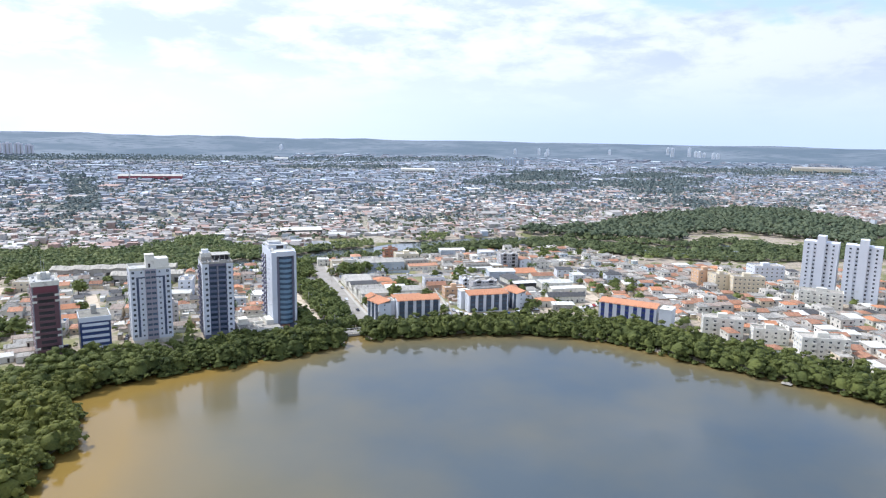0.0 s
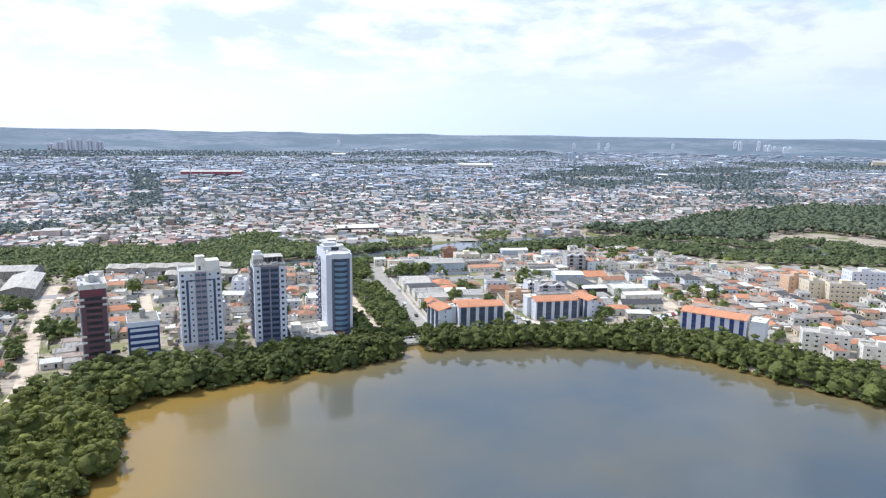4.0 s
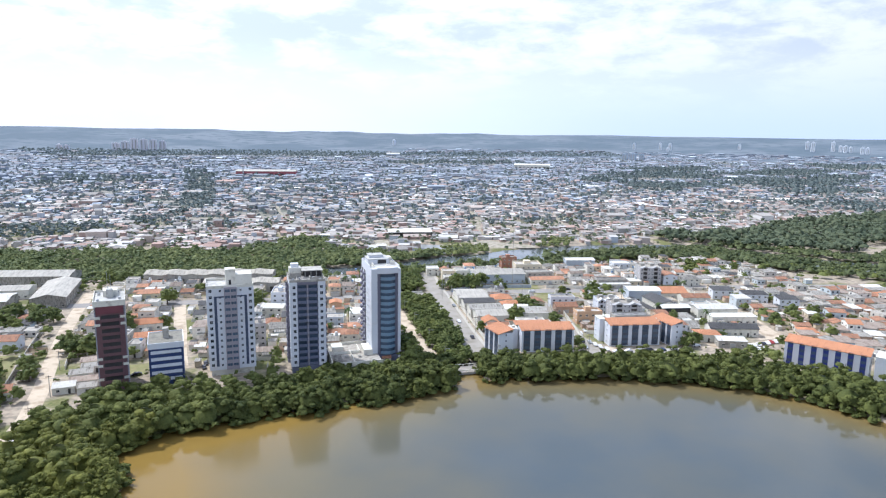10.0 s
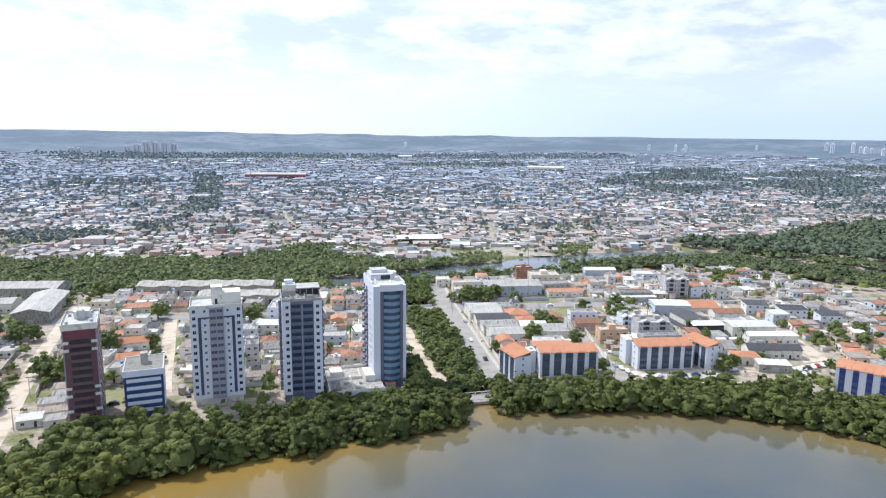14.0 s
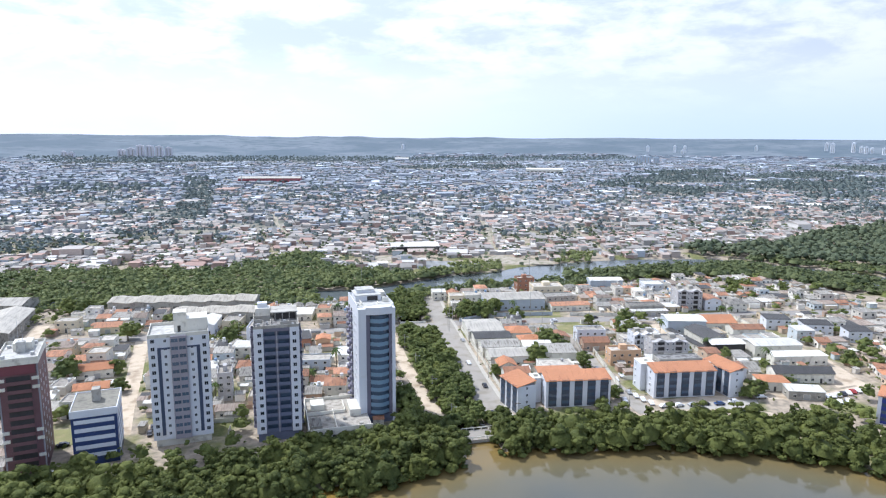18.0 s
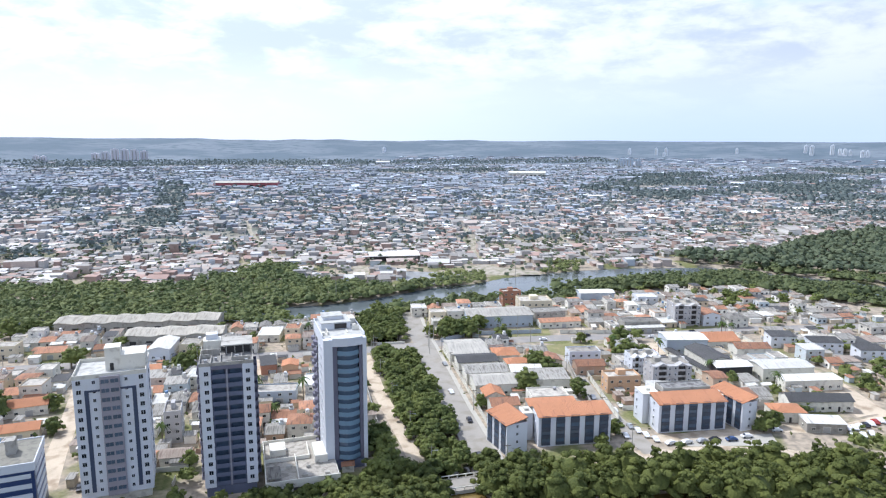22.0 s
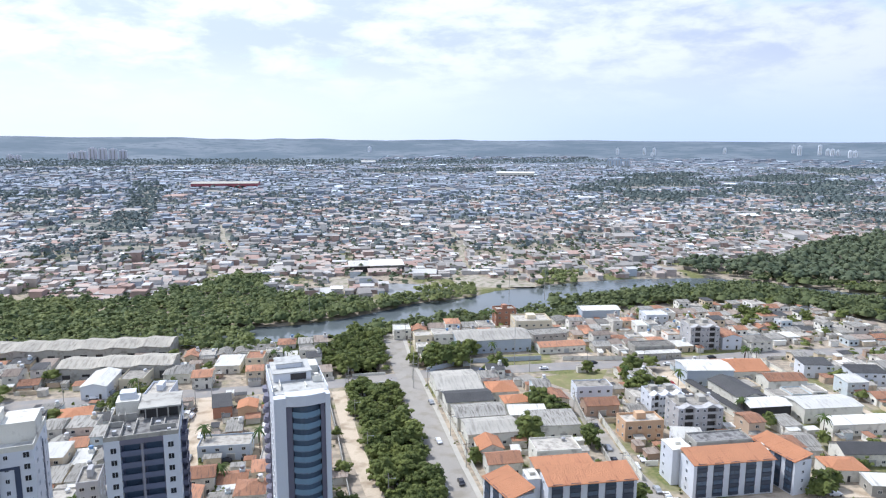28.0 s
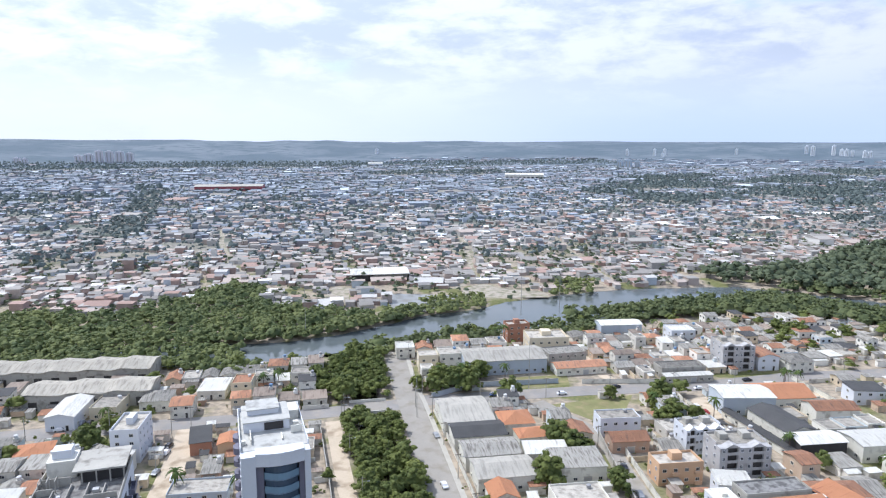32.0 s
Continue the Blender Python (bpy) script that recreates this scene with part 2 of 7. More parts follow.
M["mauve"] = mat("mauve_tile", (0.31, 0.29, 0.315), 0.6, 0.14, 0.3, 6.0, 0.03)
M["ribbed_sheet"] = mat("weathered_ribbed_roof", (0.428, 0.395, 0.323), 0.85, 0.24, 0.2, 3.0, 0.1, rnd=0.08, stain=(0.275, 0.250, 0.205), stain_at=0.58, wave=1.2)
M["car"] = mat("car_paint", None, 0.25, 0.03, 0.5, 3.0, 0.0, spec=0.6, palette=[
    (0.0, (0.75, 0.75, 0.75)), (0.50, (0.35, 0.36, 0.37)), (0.72, (0.03, 0.03, 0.035)), (0.93, (0.30, 0.04, 0.035)), (0.97, (0.05, 0.09, 0.20))])


def leaf_mat(name, dark, light, s=0.09):
    m = bpy.data.materials.new(name)
    m.use_nodes = True
    nt = m.node_tree
    N, L = nt.nodes.new, nt.links.new
    b = nt.nodes["Principled BSDF"]
    b.inputs["Roughness"].default_value, b.inputs["Specular IOR Level"].default_value = 0.65, 0.12
    geo, tc, noi, info = N("ShaderNodeNewGeometry"), N("ShaderNodeTexCoord"), N("ShaderNodeTexNoise"), N("ShaderNodeObjectInfo")
    noi.inputs["Scale"].default_value, noi.inputs["Detail"].default_value = s, 3
    L(geo.outputs["Position"], noi.inputs["Vector"])
    k = N("ShaderNodeMath")
    k.operation = "MULTIPLY_ADD"
    L(geo.outputs["Random Per Island"], k.inputs[0])
    k.inputs[1].default_value = 0.32
    k2 = N("ShaderNodeMath")
    k2.operation = "MULTIPLY_ADD"
    L(noi.outputs["Fac"], k2.inputs[0])
    k2.inputs[1].default_value, k2.inputs[2].default_value = 1.2, -0.95
    L(k2.outputs[0], k.inputs[2])
    fine, f2 = N("ShaderNodeTexNoise"), N("ShaderNodeMath")
    fine.inputs["Scale"].default_value, fine.inputs["Detail"].default_value = 14 * s, 5
    L(geo.outputs["Position"], fine.inputs["Vector"])
    f2.operation = "MULTIPLY_ADD"
    L(fine.outputs["Fac"], f2.inputs[0])
    f2.inputs[1].default_value = 0.9
    L(k.outputs[0], f2.inputs[2])
    k = f2
    bp = N("ShaderNodeBump")
    bp.inputs["Strength"].default_value, bp.inputs["Distance"].default_value = 0.9, 0.5
    L(fine.outputs["Fac"], bp.inputs["Height"])
    L(bp.outputs[0], b.inputs["Normal"])
    k3 = N("ShaderNodeMath")
    k3.operation, k3.use_clamp = "MULTIPLY_ADD", True
    L(info.outputs["Random"], k3.inputs[0])
    k3.inputs[1].default_value = 0.3
    L(k.outputs[0], k3.inputs[2])
    mx = N("ShaderNodeMix")
    mx.data_type = "RGBA"
    L(k3.outputs[0], mx.inputs[0])
    mx.inputs[6].default_value, mx.inputs[7].default_value = (*dark, 1), (*light, 1)
    L(mx.outputs[2], b.inputs["Base Color"])
    tr, ms = N("ShaderNodeBsdfTranslucent"), N("ShaderNodeMixShader")
    L(mx.outputs[2], tr.inputs["Color"])
    ms.inputs[0].default_value = 0.20
    L(b.outputs[0], ms.inputs[1]), L(tr.outputs[0], ms.inputs[2])
    L(ms.outputs[0], nt.nodes["Material Output"].inputs["Surface"])
    return m


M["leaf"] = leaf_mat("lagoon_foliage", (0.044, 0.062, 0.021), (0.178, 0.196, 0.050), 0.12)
# Lagoon foliage again, yellower and lighter: sunlight is put into the colour.
M["leaf_sun_tint"] = leaf_mat("bank_foliage_sun_tint", (0.056, 0.073, 0.020), (0.240, 0.240, 0.050), 0.10)
M["leaf_dark"] = leaf_mat("street_tree_foliage", (0.078, 0.106, 0.036), (0.228, 0.252, 0.068), 0.12)
# Mangrove tones raised for haze, which sits in the colour itself.
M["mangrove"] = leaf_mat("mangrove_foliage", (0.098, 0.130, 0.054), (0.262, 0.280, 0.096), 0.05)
# Mangrove foliage again, darkened: the bank's shade is put into the colour.
M["bank_dark"] = leaf_mat("mangrove_foliage_shade_tint", (0.066, 0.092, 0.046), (0.165, 0.188, 0.075), 0.05)
# Haze is painted into the pond wood and the distant foliage: paler, bluer.
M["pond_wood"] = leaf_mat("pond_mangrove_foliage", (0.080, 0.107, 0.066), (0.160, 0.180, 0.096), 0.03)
M["far_leaf"] = leaf_mat("hazy_distant_foliage", (0.112, 0.142, 0.138), (0.170, 0.202, 0.186), 0.01)
M["palm"] = leaf_mat("palm_foliage", (0.05, 0.09, 0.025), (0.16, 0.20, 0.06))


# ---- mesh helpers ----
class Geo:
    """Collects quads and triangles for one mesh."""

    def __init__(self):
        self.v, self.f, self.m = [], [], []

    def add(self, verts, faces, slot=0):
        n = len(self.v)
        self.v += [tuple(p) for p in verts]
        self.f += [tuple(n + i for i in q) for q in faces]
        self.m += [slot] * len(faces)
        return self

    def box(self, x0, y0, z0, x1, y1, z1, slot=0):
        return self.add([(x0, y0, z0), (x1, y0, z0), (x1, y1, z0), (x0, y1, z0), (x0, y0, z1), (x1, y0, z1), (x1, y1, z1), (x0, y1, z1)],
                        [(0, 3, 2, 1), (4, 5, 6, 7), (0, 1, 5, 4), (1, 2, 6, 5), (2, 3, 7, 6), (3, 0, 4, 7)], slot)

    def prism(self, poly, z0, z1, slot=0):
        n = len(poly)
        vs = [(x, y, z0) for x, y in poly] + [(x, y, z1) for x, y in poly]
        fs = [tuple(range(n - 1, -1, -1)), tuple(range(n, 2 * n))] + [(i, (i + 1) % n, n + (i + 1) % n, n + i) for i in range(n)]
        return self.add(vs, fs, slot)

    def tube(self, x, y, z0, z1, r0, r1, n=8, slot=0):
        a = [2 * math.pi * i / n for i in range(n)]
        vs = [(x + r0 * math.cos(t), y + r0 * math.sin(t), z0) for t in a] + [(x + r1 * math.cos(t), y + r1 * math.sin(t), z1) for t in a]
        return self.add(vs, [tuple(range(n - 1, -1, -1)), tuple(range(n, 2 * n))] + [(i, (i + 1) % n, n + (i + 1) % n, n + i) for i in range(n)], slot)

    def gable(self, w, d, z, rise, over=0.4, thick=0.15, along="x", slot=0):
        """A gable roof over w x d, its ridge along x or y, with a thickness."""
        a, b = (w / 2 + over, d / 2 + over) if along == "x" else (d / 2 + over, w / 2 + over)
        drop = rise * over / (b - over)
        prof = [(-b, z - drop), (0, z + rise), (b, z - drop), (b, z - drop + thick), (0, z + rise + thick), (-b, z - drop + thick)]
        vs = [(s * a, y, h) for s in (-1, 1) for y, h in prof]
        if along == "y":
            vs = [(-y, x, h) for x, y, h in vs]
        fs = [(0, 1, 4, 5), (1, 2, 3, 4), (6, 11, 10, 7), (7, 10, 9, 8), (0, 6, 7, 1), (1, 7, 8, 2), (5, 4, 10, 11), (4, 3, 9, 10), (0, 5, 11, 6), (2, 8, 9, 3)]
        return self.add(vs, fs, slot)

    def hip(self, w, d, z, rise, over=0.4, slot=0):
        a, b = w / 2 + over, d / 2 + over
        r = max(a - b, 0.0) if a >= b else 0.0
        q = max(b - a, 0.0)
        vs = [(-a, -b, z), (a, -b, z), (a, b, z), (-a, b, z), (-r, -q, z + rise), (r, q, z + rise)]
        if a >= b:
            fs = [(0, 1, 5, 4), (2, 3, 4, 5), (1, 2, 5), (3, 0, 4), (0, 3, 2, 1)]
        else:
            fs = [(0, 1, 4), (2, 3, 5), (1, 2, 5, 4), (3, 0, 4, 5), (0, 3, 2, 1)]
        return self.add(vs, fs, slot)

    def mesh(self, name, *mats):
        me = bpy.data.meshes.new(name)
        me.from_pydata(self.v, [], self.f)
        for m in mats:
            me.materials.append(m)
        if len(mats) > 1:
            me.polygons.foreach_set("material_index", self.m)
        me.update()
        return me


def part(name, geo, material, parent, label="", at=None):
    """One mesh object under a thing or a part. geo: a Geo or a finished mesh."""
    me = geo if isinstance(geo, bpy.types.Mesh) else geo.mesh(name, *(material if isinstance(material, tuple) else (material,)))
    ob = new(name, me)
    ob.parent = parent
    if at is not None:
        ob.matrix_basis = at
    return tagged(ob, label) if label else ob


def thing(name, x, y, z, rot, label, category, group="", kind=""):
    e = new(name)
    e.empty_display_size = 1.0
    e.matrix_basis = pose(x, y, z, 0, 0, rot)
    return tagged(e, label, category, group, kind)


def paned(name, xs, zs, panes, depth, frame_mat, glass_mat):
    """A framed opening whose back lies at y = 0: a front grid with cuts xs, zs, in which the cells named in panes are set back."""
    g = Geo()
    nx = len(xs)
    g.v = [(x, -depth, z) for z in zs for x in xs]
    for j in range(len(zs) - 1):
        for i in range(nx - 1):
            c = (j * nx + i, j * nx + i + 1, (j + 1) * nx + i + 1, (j + 1) * nx + i)
            if (i, j) in panes:
                n = len(g.v)
                g.v += [(g.v[k][0], -depth * 0.25, g.v[k][2]) for k in c]
                g.f += [(c[k], c[(k + 1) % 4], n + (k + 1) % 4, n + k) for k in range(4)] + [(n, n + 1, n + 2, n + 3)]
                g.m += [0, 0, 0, 0, 1]
            else:
                g.f.append(c), g.m.append(0)
    n, top = len(g.v), nx * (len(zs) - 1)
    g.v += [(xs[0], 0.02, zs[0]), (xs[-1], 0.02, zs[0]), (xs[-1], 0.02, zs[-1]), (xs[0], 0.02, zs[-1])]
    low, high = list(range(nx)), list(range(top, top + nx))
    g.f += [tuple(low[::-1]) + (n, n + 1), tuple(high) + (n + 2, n + 3),
            (n, *range(0, top + 1, nx), n + 3), (n + 1, n + 2, *range(top + nx - 1, nx - 2, -nx))]
    g.m += [0] * 4
    return g.mesh(name, frame_mat, glass_mat)


def window_mesh(w, h, frame_mat, glass_mat, depth=0.12, bars=1):
    t, b, n = 0.07, 0.05, bars + 1
    pw = (w - 2 * t - bars * b) / n
    xs = [-w / 2]
    for k in range(n):
        xs += [-w / 2 + t + k * (pw + b), -w / 2 + t + k * (pw + b) + pw]
    return paned("window", xs + [w / 2], [0, t, h - t, h], {(2 * k + 1, 1) for k in range(n)}, depth, frame_mat, glass_mat)


WIN = {k: window_mesh(*a) for k, a in {
    "small": (0.9, 1.1, M["white"], M["glass"]), "house": (1.3, 1.1, M["offwhite"], M["glass"]), "wide": (2.0, 1.2, M["offwhite"], M["glass"]),
    "tower": (1.3, 1.4, M["white"], M["glass"]), "strip": (3.2, 1.3, M["offwhite"], M["glass"], 0.12, 3)}.items()}


def door_mesh(w, h, m):
    return paned("door", [-w / 2 - 0.08, -w / 2, w / 2, w / 2 + 0.08], [0, h, h + 0.08], {(1, 0)}, 0.1, M["offwhite"], m)


DOOR = door_mesh(0.95, 2.1, M["shutter"])
GARAGE = door_mesh(2.6, 2.3, M["metal"])
TANK = Geo().tube(0, 0, 0, 0.9, 0.62, 0.75, 10).tube(0, 0, 0.9, 1.12, 0.8, 0.5, 10).mesh("water_tank", M["tank"])


# ---- water, land ----
def inside(poly, X, Y):
    res = np.zeros(X.shape, bool)
    n = len(poly)
    for i in range(n):
        (x0, y0), (x1, y1) = poly[i], poly[(i + 1) % n]
        if y0 == y1:
            continue
        c = (Y > min(y0, y1)) & (Y <= max(y0, y1)) & (X < (Y - y0) * (x1 - x0) / (y1 - y0) + x0)
        res ^= c
    return res


def edge_distance(poly, X, Y):
    best = np.full(X.shape, 1e9)
    n = len(poly)
    for i in range(n):
        (x0, y0), (x1, y1) = poly[i], poly[(i + 1) % n]
        dx, dy = x1 - x0, y1 - y0
        t = np.clip(((X - x0) * dx + (Y - y0) * dy) / (dx * dx + dy * dy + 1e-9), 0, 1)
        best = np.minimum(best, np.hypot(X - x0 - t * dx, Y - y0 - t * dy))
    return best


def depth_in(poly, X, Y):
    """Signed distance: positive inside."""
    d = edge_distance(poly, X, Y)
    return np.where(inside(poly, X, Y), d, -d)


WATER_Z = -1.0
LAGOON = [(-135, -700), (-128, -260), (-110, -185), (-100, -151), (-96, -142), (-89, -120), (-89, -95), (-96, -77), (-90, -66), (-80, -60), (-63, -56),
          (-42, -51), (-20, -47), (3, -43), (20, -39), (31, -37), (33, -24), (41, -24), (41, -34), (56, -32), (82, -35), (104, -41), (132, -50),
          (150, -62), (165, -78), (178, -101), (191, -128), (205, -150), (221, -180), (246, -233), (271, -300), (286, -700)]
RIVER = [(-420, 214), (-200, 206), (-60, 198), (4, 192), (32, 196), (65, 208), (100, 213), (148, 216), (214, 236), (269, 242), (330, 246), (362, 200), (405, 150), (455, 112), (520, 88), (600, 70),
         (605, 92), (528, 112), (480, 138), (520, 172), (505, 186), (470, 160), (432, 176), (385, 232), (331, 286), (263, 296), (230, 296), (192, 290),
         (150, 280), (126, 265), (89, 258), (66, 244), (34, 228), (4, 221), (-60, 228), (-200, 240), (-420, 250)]
CANAL = [(33, -30), (40, -30), (41, 60), (40, 120), (38, 212), (33, 212), (33, 120), (33, 60)]


def hill(X, Y):
    """Height of the far hills."""
    r, b = np.hypot(X, Y + 250), np.degrees(np.arctan2(X, Y + 250))
    crest = 106 + 9 * np.clip((8 - b) / 25, 0, 1) + 4 * np.sin(b * 0.55) + 2.5 * np.sin(b * 1.7 + 1)
    return crest * np.clip((r - 3000) / 1500, 0, 1) ** 1.5


def ground_lines(lo, hi, step, far):
    near = np.arange(lo, hi + 0.1, step)
    out, s = [], step
    p = hi
    while p < far:
        s *= 1.22
        p = min(p + s, far)
        out.append(p)
    left, s, p = [], step, lo
    while p > -far:
        s *= 1.22
        p = max(p - s, -far)
        left.append(p)
    return np.r_[left[::-1], near, out]


def build_ground():
    xs, ys = ground_lines(-260, 430, 5.0, 5600), ground_lines(-430, 310, 5.0, 5600)
    X, Y = np.meshgrid(xs, ys)
    wet = np.maximum(np.maximum(depth_in(LAGOON, X, Y), depth_in(RIVER, X, Y)), depth_in(CANAL, X, Y))
    Z = np.where(wet > -3, -np.clip((wet + 3) * 0.7, 0, 3.2), 0.0)
    Z = Z + hill(X, Y)
    nx, ny = len(xs), len(ys)
    idx = np.arange(nx * ny).reshape(ny, nx)
    q = np.stack([idx[:-1, :-1], idx[:-1, 1:], idx[1:, 1:], idx[1:, :-1]], -1).reshape(-1, 4)
    me = bpy.data.meshes.new("ground")
    me.from_pydata(np.stack([X, Y, Z], -1).reshape(-1, 3).tolist(), [], q.tolist())
    me.polygons.foreach_set("use_smooth", [True] * len(q))
    m = bpy.data.materials.new("ground_earth_and_grass")
    m.use_nodes = True
    nt = m.node_tree
    N, L = nt.nodes.new, nt.links.new
    b = nt.nodes["Principled BSDF"]
    b.inputs["Roughness"].default_value, b.inputs["Specular IOR Level"].default_value = 0.95, 0.2
    tc = N("ShaderNodeTexCoord")

    def noise_tex(s, d=5):
        n = N("ShaderNodeTexNoise")
        n.inputs["Scale"].default_value, n.inputs["Detail"].default_value = s, d
        L(tc.outputs["Object"], n.inputs["Vector"])
        return n.outputs["Fac"]

    def ramp(src, a, c):
        n = N("ShaderNodeMapRange")
        n.inputs["From Min"].default_value, n.inputs["From Max"].default_value = a, c
        L(src, n.inputs["Value"])
        return n.outputs[0]

    def mix(f, a, c):
        n = N("ShaderNodeMix")
        n.data_type = "RGBA"
        L(f, n.inputs[0])
        for i, v in ((6, a), (7, c)):
            if isinstance(v, tuple):
                n.inputs[i].default_value = (*v, 1)
            else:
                L(v, n.inputs[i])
        return n.outputs[2]

    soil = mix(ramp(noise_tex(0.35), 0.4, 0.62), (0.40, 0.335, 0.25), (0.25, 0.215, 0.165))
    grass = mix(ramp(noise_tex(0.6), 0.35, 0.65), (0.11, 0.13, 0.045), (0.20, 0.19, 0.08))
    base = mix(ramp(noise_tex(0.045, 8), 0.50, 0.60), soil, grass)
    sep = N("ShaderNodeSeparateXYZ")
    L(tc.outputs["Object"], sep.inputs[0])
    # Hill woods carry the distance haze in their blue-grey colour.
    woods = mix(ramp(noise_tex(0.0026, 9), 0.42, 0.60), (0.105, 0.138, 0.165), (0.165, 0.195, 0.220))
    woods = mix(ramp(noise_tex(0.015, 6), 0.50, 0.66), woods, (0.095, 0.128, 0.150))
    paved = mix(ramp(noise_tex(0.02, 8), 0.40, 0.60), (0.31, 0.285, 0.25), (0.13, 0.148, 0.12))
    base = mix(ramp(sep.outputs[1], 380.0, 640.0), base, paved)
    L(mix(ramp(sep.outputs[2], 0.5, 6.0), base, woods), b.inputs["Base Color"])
    bp = N("ShaderNodeBump")
    bp.inputs["Strength"].default_value, bp.inputs["Distance"].default_value = 0.4, 0.3
    L(noise_tex(1.5), bp.inputs["Height"])
    L(bp.outputs[0], b.inputs["Normal"])
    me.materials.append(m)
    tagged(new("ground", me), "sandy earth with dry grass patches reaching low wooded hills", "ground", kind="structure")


build_ground()


def water_mat(name, mud, murk, clear, bump):
    """Water whose silt, from the mesh's own layer, runs from clear over murk to mud."""
    m = bpy.data.materials.new(name)
    m.use_nodes = True
    nt = m.node_tree
    N, L = nt.nodes.new, nt.links.new
    b = nt.nodes["Principled BSDF"]
    b.inputs["IOR"].default_value = 1.34
    tc, drift, chop = N("ShaderNodeTexCoord"), N("ShaderNodeTexNoise"), N("ShaderNodeTexNoise")
    drift.inputs["Scale"].default_value, drift.inputs["Detail"].default_value = 0.016, 5
    chop.inputs["Scale"].default_value, chop.inputs["Detail"].default_value = 0.9, 4
    L(tc.outputs["Object"], drift.inputs["Vector"]), L(tc.outputs["Object"], chop.inputs["Vector"])
    silt, wob = N("ShaderNodeAttribute"), N("ShaderNodeMath")
    silt.attribute_name = "silt"
    # Drift varies the silt and paints pale reflection streaks into the colour.
    wob.operation = "MULTIPLY_ADD"
    L(drift.outputs["Fac"], wob.inputs[0])
    wob.inputs[1].default_value = 0.46
    L(silt.outputs["Fac"], wob.inputs[2])
    ramp = N("ShaderNodeValToRGB")
    els = ramp.color_ramp.elements
    els.new(0.5)
    for e, (p, c) in zip(els, ((0.18, clear), (0.50, murk), (1.0, mud))):
        e.position, e.color = p, (*c, 1)
    L(wob.outputs[0], ramp.inputs[0]), L(ramp.outputs[0], b.inputs["Base Color"])
    streak, calm, flat = N("ShaderNodeTexNoise"), N("ShaderNodeMapRange"), N("ShaderNodeMapping")
    flat.inputs["Scale"].default_value, flat.inputs["Rotation"].default_value = (0.006, 0.03, 1.0), (0, 0, 0.35)
    L(tc.outputs["Object"], flat.inputs["Vector"]), L(flat.outputs[0], streak.inputs["Vector"])
    streak.inputs["Scale"].default_value, streak.inputs["Detail"].default_value = 1.0, 5
    for key, v in (("From Min", 0.36), ("From Max", 0.64), ("To Min", 0.03), ("To Max", 0.20)):
        calm.inputs[key].default_value = v
    L(streak.outputs["Fac"], calm.inputs["Value"]), L(calm.outputs[0], b.inputs["Roughness"])
    bp = N("ShaderNodeBump")
    bp.inputs["Strength"].default_value, bp.inputs["Distance"].default_value = bump, 0.05
    L(chop.outputs["Fac"], bp.inputs["Height"]), L(bp.outputs[0], b.inputs["Normal"])
    return m


def water_sheet(name, poly, m, label):
    ob = new(name, Geo().prism(poly, WATER_Z - 0.4, WATER_Z).mesh(name, m))
    tagged(ob, label, "water", kind="structure")


def lagoon_sheet():
    """The lagoon's surface: mud stirred up along the banks and in the shallow corner towards -x. The bank rim also
    paints tree reflections into the colour.
    """
    xs, ys = np.arange(-182, 332, 6.0), np.arange(-722, -13, 6.0)
    X, Y = np.meshgrid(xs, ys)
    d = np.maximum(depth_in(LAGOON, X, Y), 0.0)
    west = np.clip((20 - X - 0.12 * (Y + 60)) / 150, 0, 1)
    silt = np.clip((0.42 + 0.63 * west) * np.exp(-d / 20) + 0.62 * west + 0.20 * np.exp(-d / 9), 0, 1)
    idx = np.arange(X.size).reshape(X.shape)
    q = np.stack([idx[:-1, :-1], idx[:-1, 1:], idx[1:, 1:], idx[1:, :-1]], -1).reshape(-1, 4)
    me = array_mesh("water_lagoon", np.stack([X, Y, np.full(X.shape, WATER_Z)], -1).reshape(-1, 3), q,
                    water_mat("muddy_lagoon_water", (0.215, 0.140, 0.034), (0.128, 0.112, 0.064), (0.056, 0.075, 0.085), 0.10), True)
    me.attributes.new("silt", "FLOAT", "POINT").data.foreach_set("value", silt.ravel().astype(np.float32))
    tagged(new("water_lagoon", me), "calm muddy brown lagoon water mirroring the sky", "water", kind="structure")


def array_mesh(name, vs, fs, material, smooth=False):
    me = bpy.data.meshes.new(name)
    me.vertices.add(len(vs))
    me.vertices.foreach_set("co", np.asarray(vs, np.float32).ravel())
    k = fs.shape[1]
    me.loops.add(fs.size)
    me.loops.foreach_set("vertex_index", fs.astype(np.int32).ravel())
    me.polygons.add(len(fs))
    me.polygons.foreach_set("loop_start", np.arange(0, fs.size, k, dtype=np.int32))
    me.polygons.foreach_set("use_smooth", [smooth] * len(fs))
    me.update(calc_edges=True)
    me.validate()
    me.materials.append(material)
    return me


lagoon_sheet()
water_sheet("water_river", [(-430, 190), (0, 180), (60, 196), (150, 200), (330, 228), (370, 60), (640, 40), (640, 270), (340, 300), (100, 300), (0, 232), (-430, 262)],
            water_mat("river_water", (0.10, 0.10, 0.08), (0.10, 0.10, 0.08), (0.115, 0.135, 0.140), 0.05), "still grey-blue river water between mangrove banks")
water_sheet("water_canal", [(31, -14), (44, -14), (44, 190), (60, 204), (20, 196), (31, 180)], water_mat("canal_water", (0.06, 0.06, 0.03), (0.06, 0.06, 0.03), (0.06, 0.06, 0.03), 0.05), "dark canal water under trees")


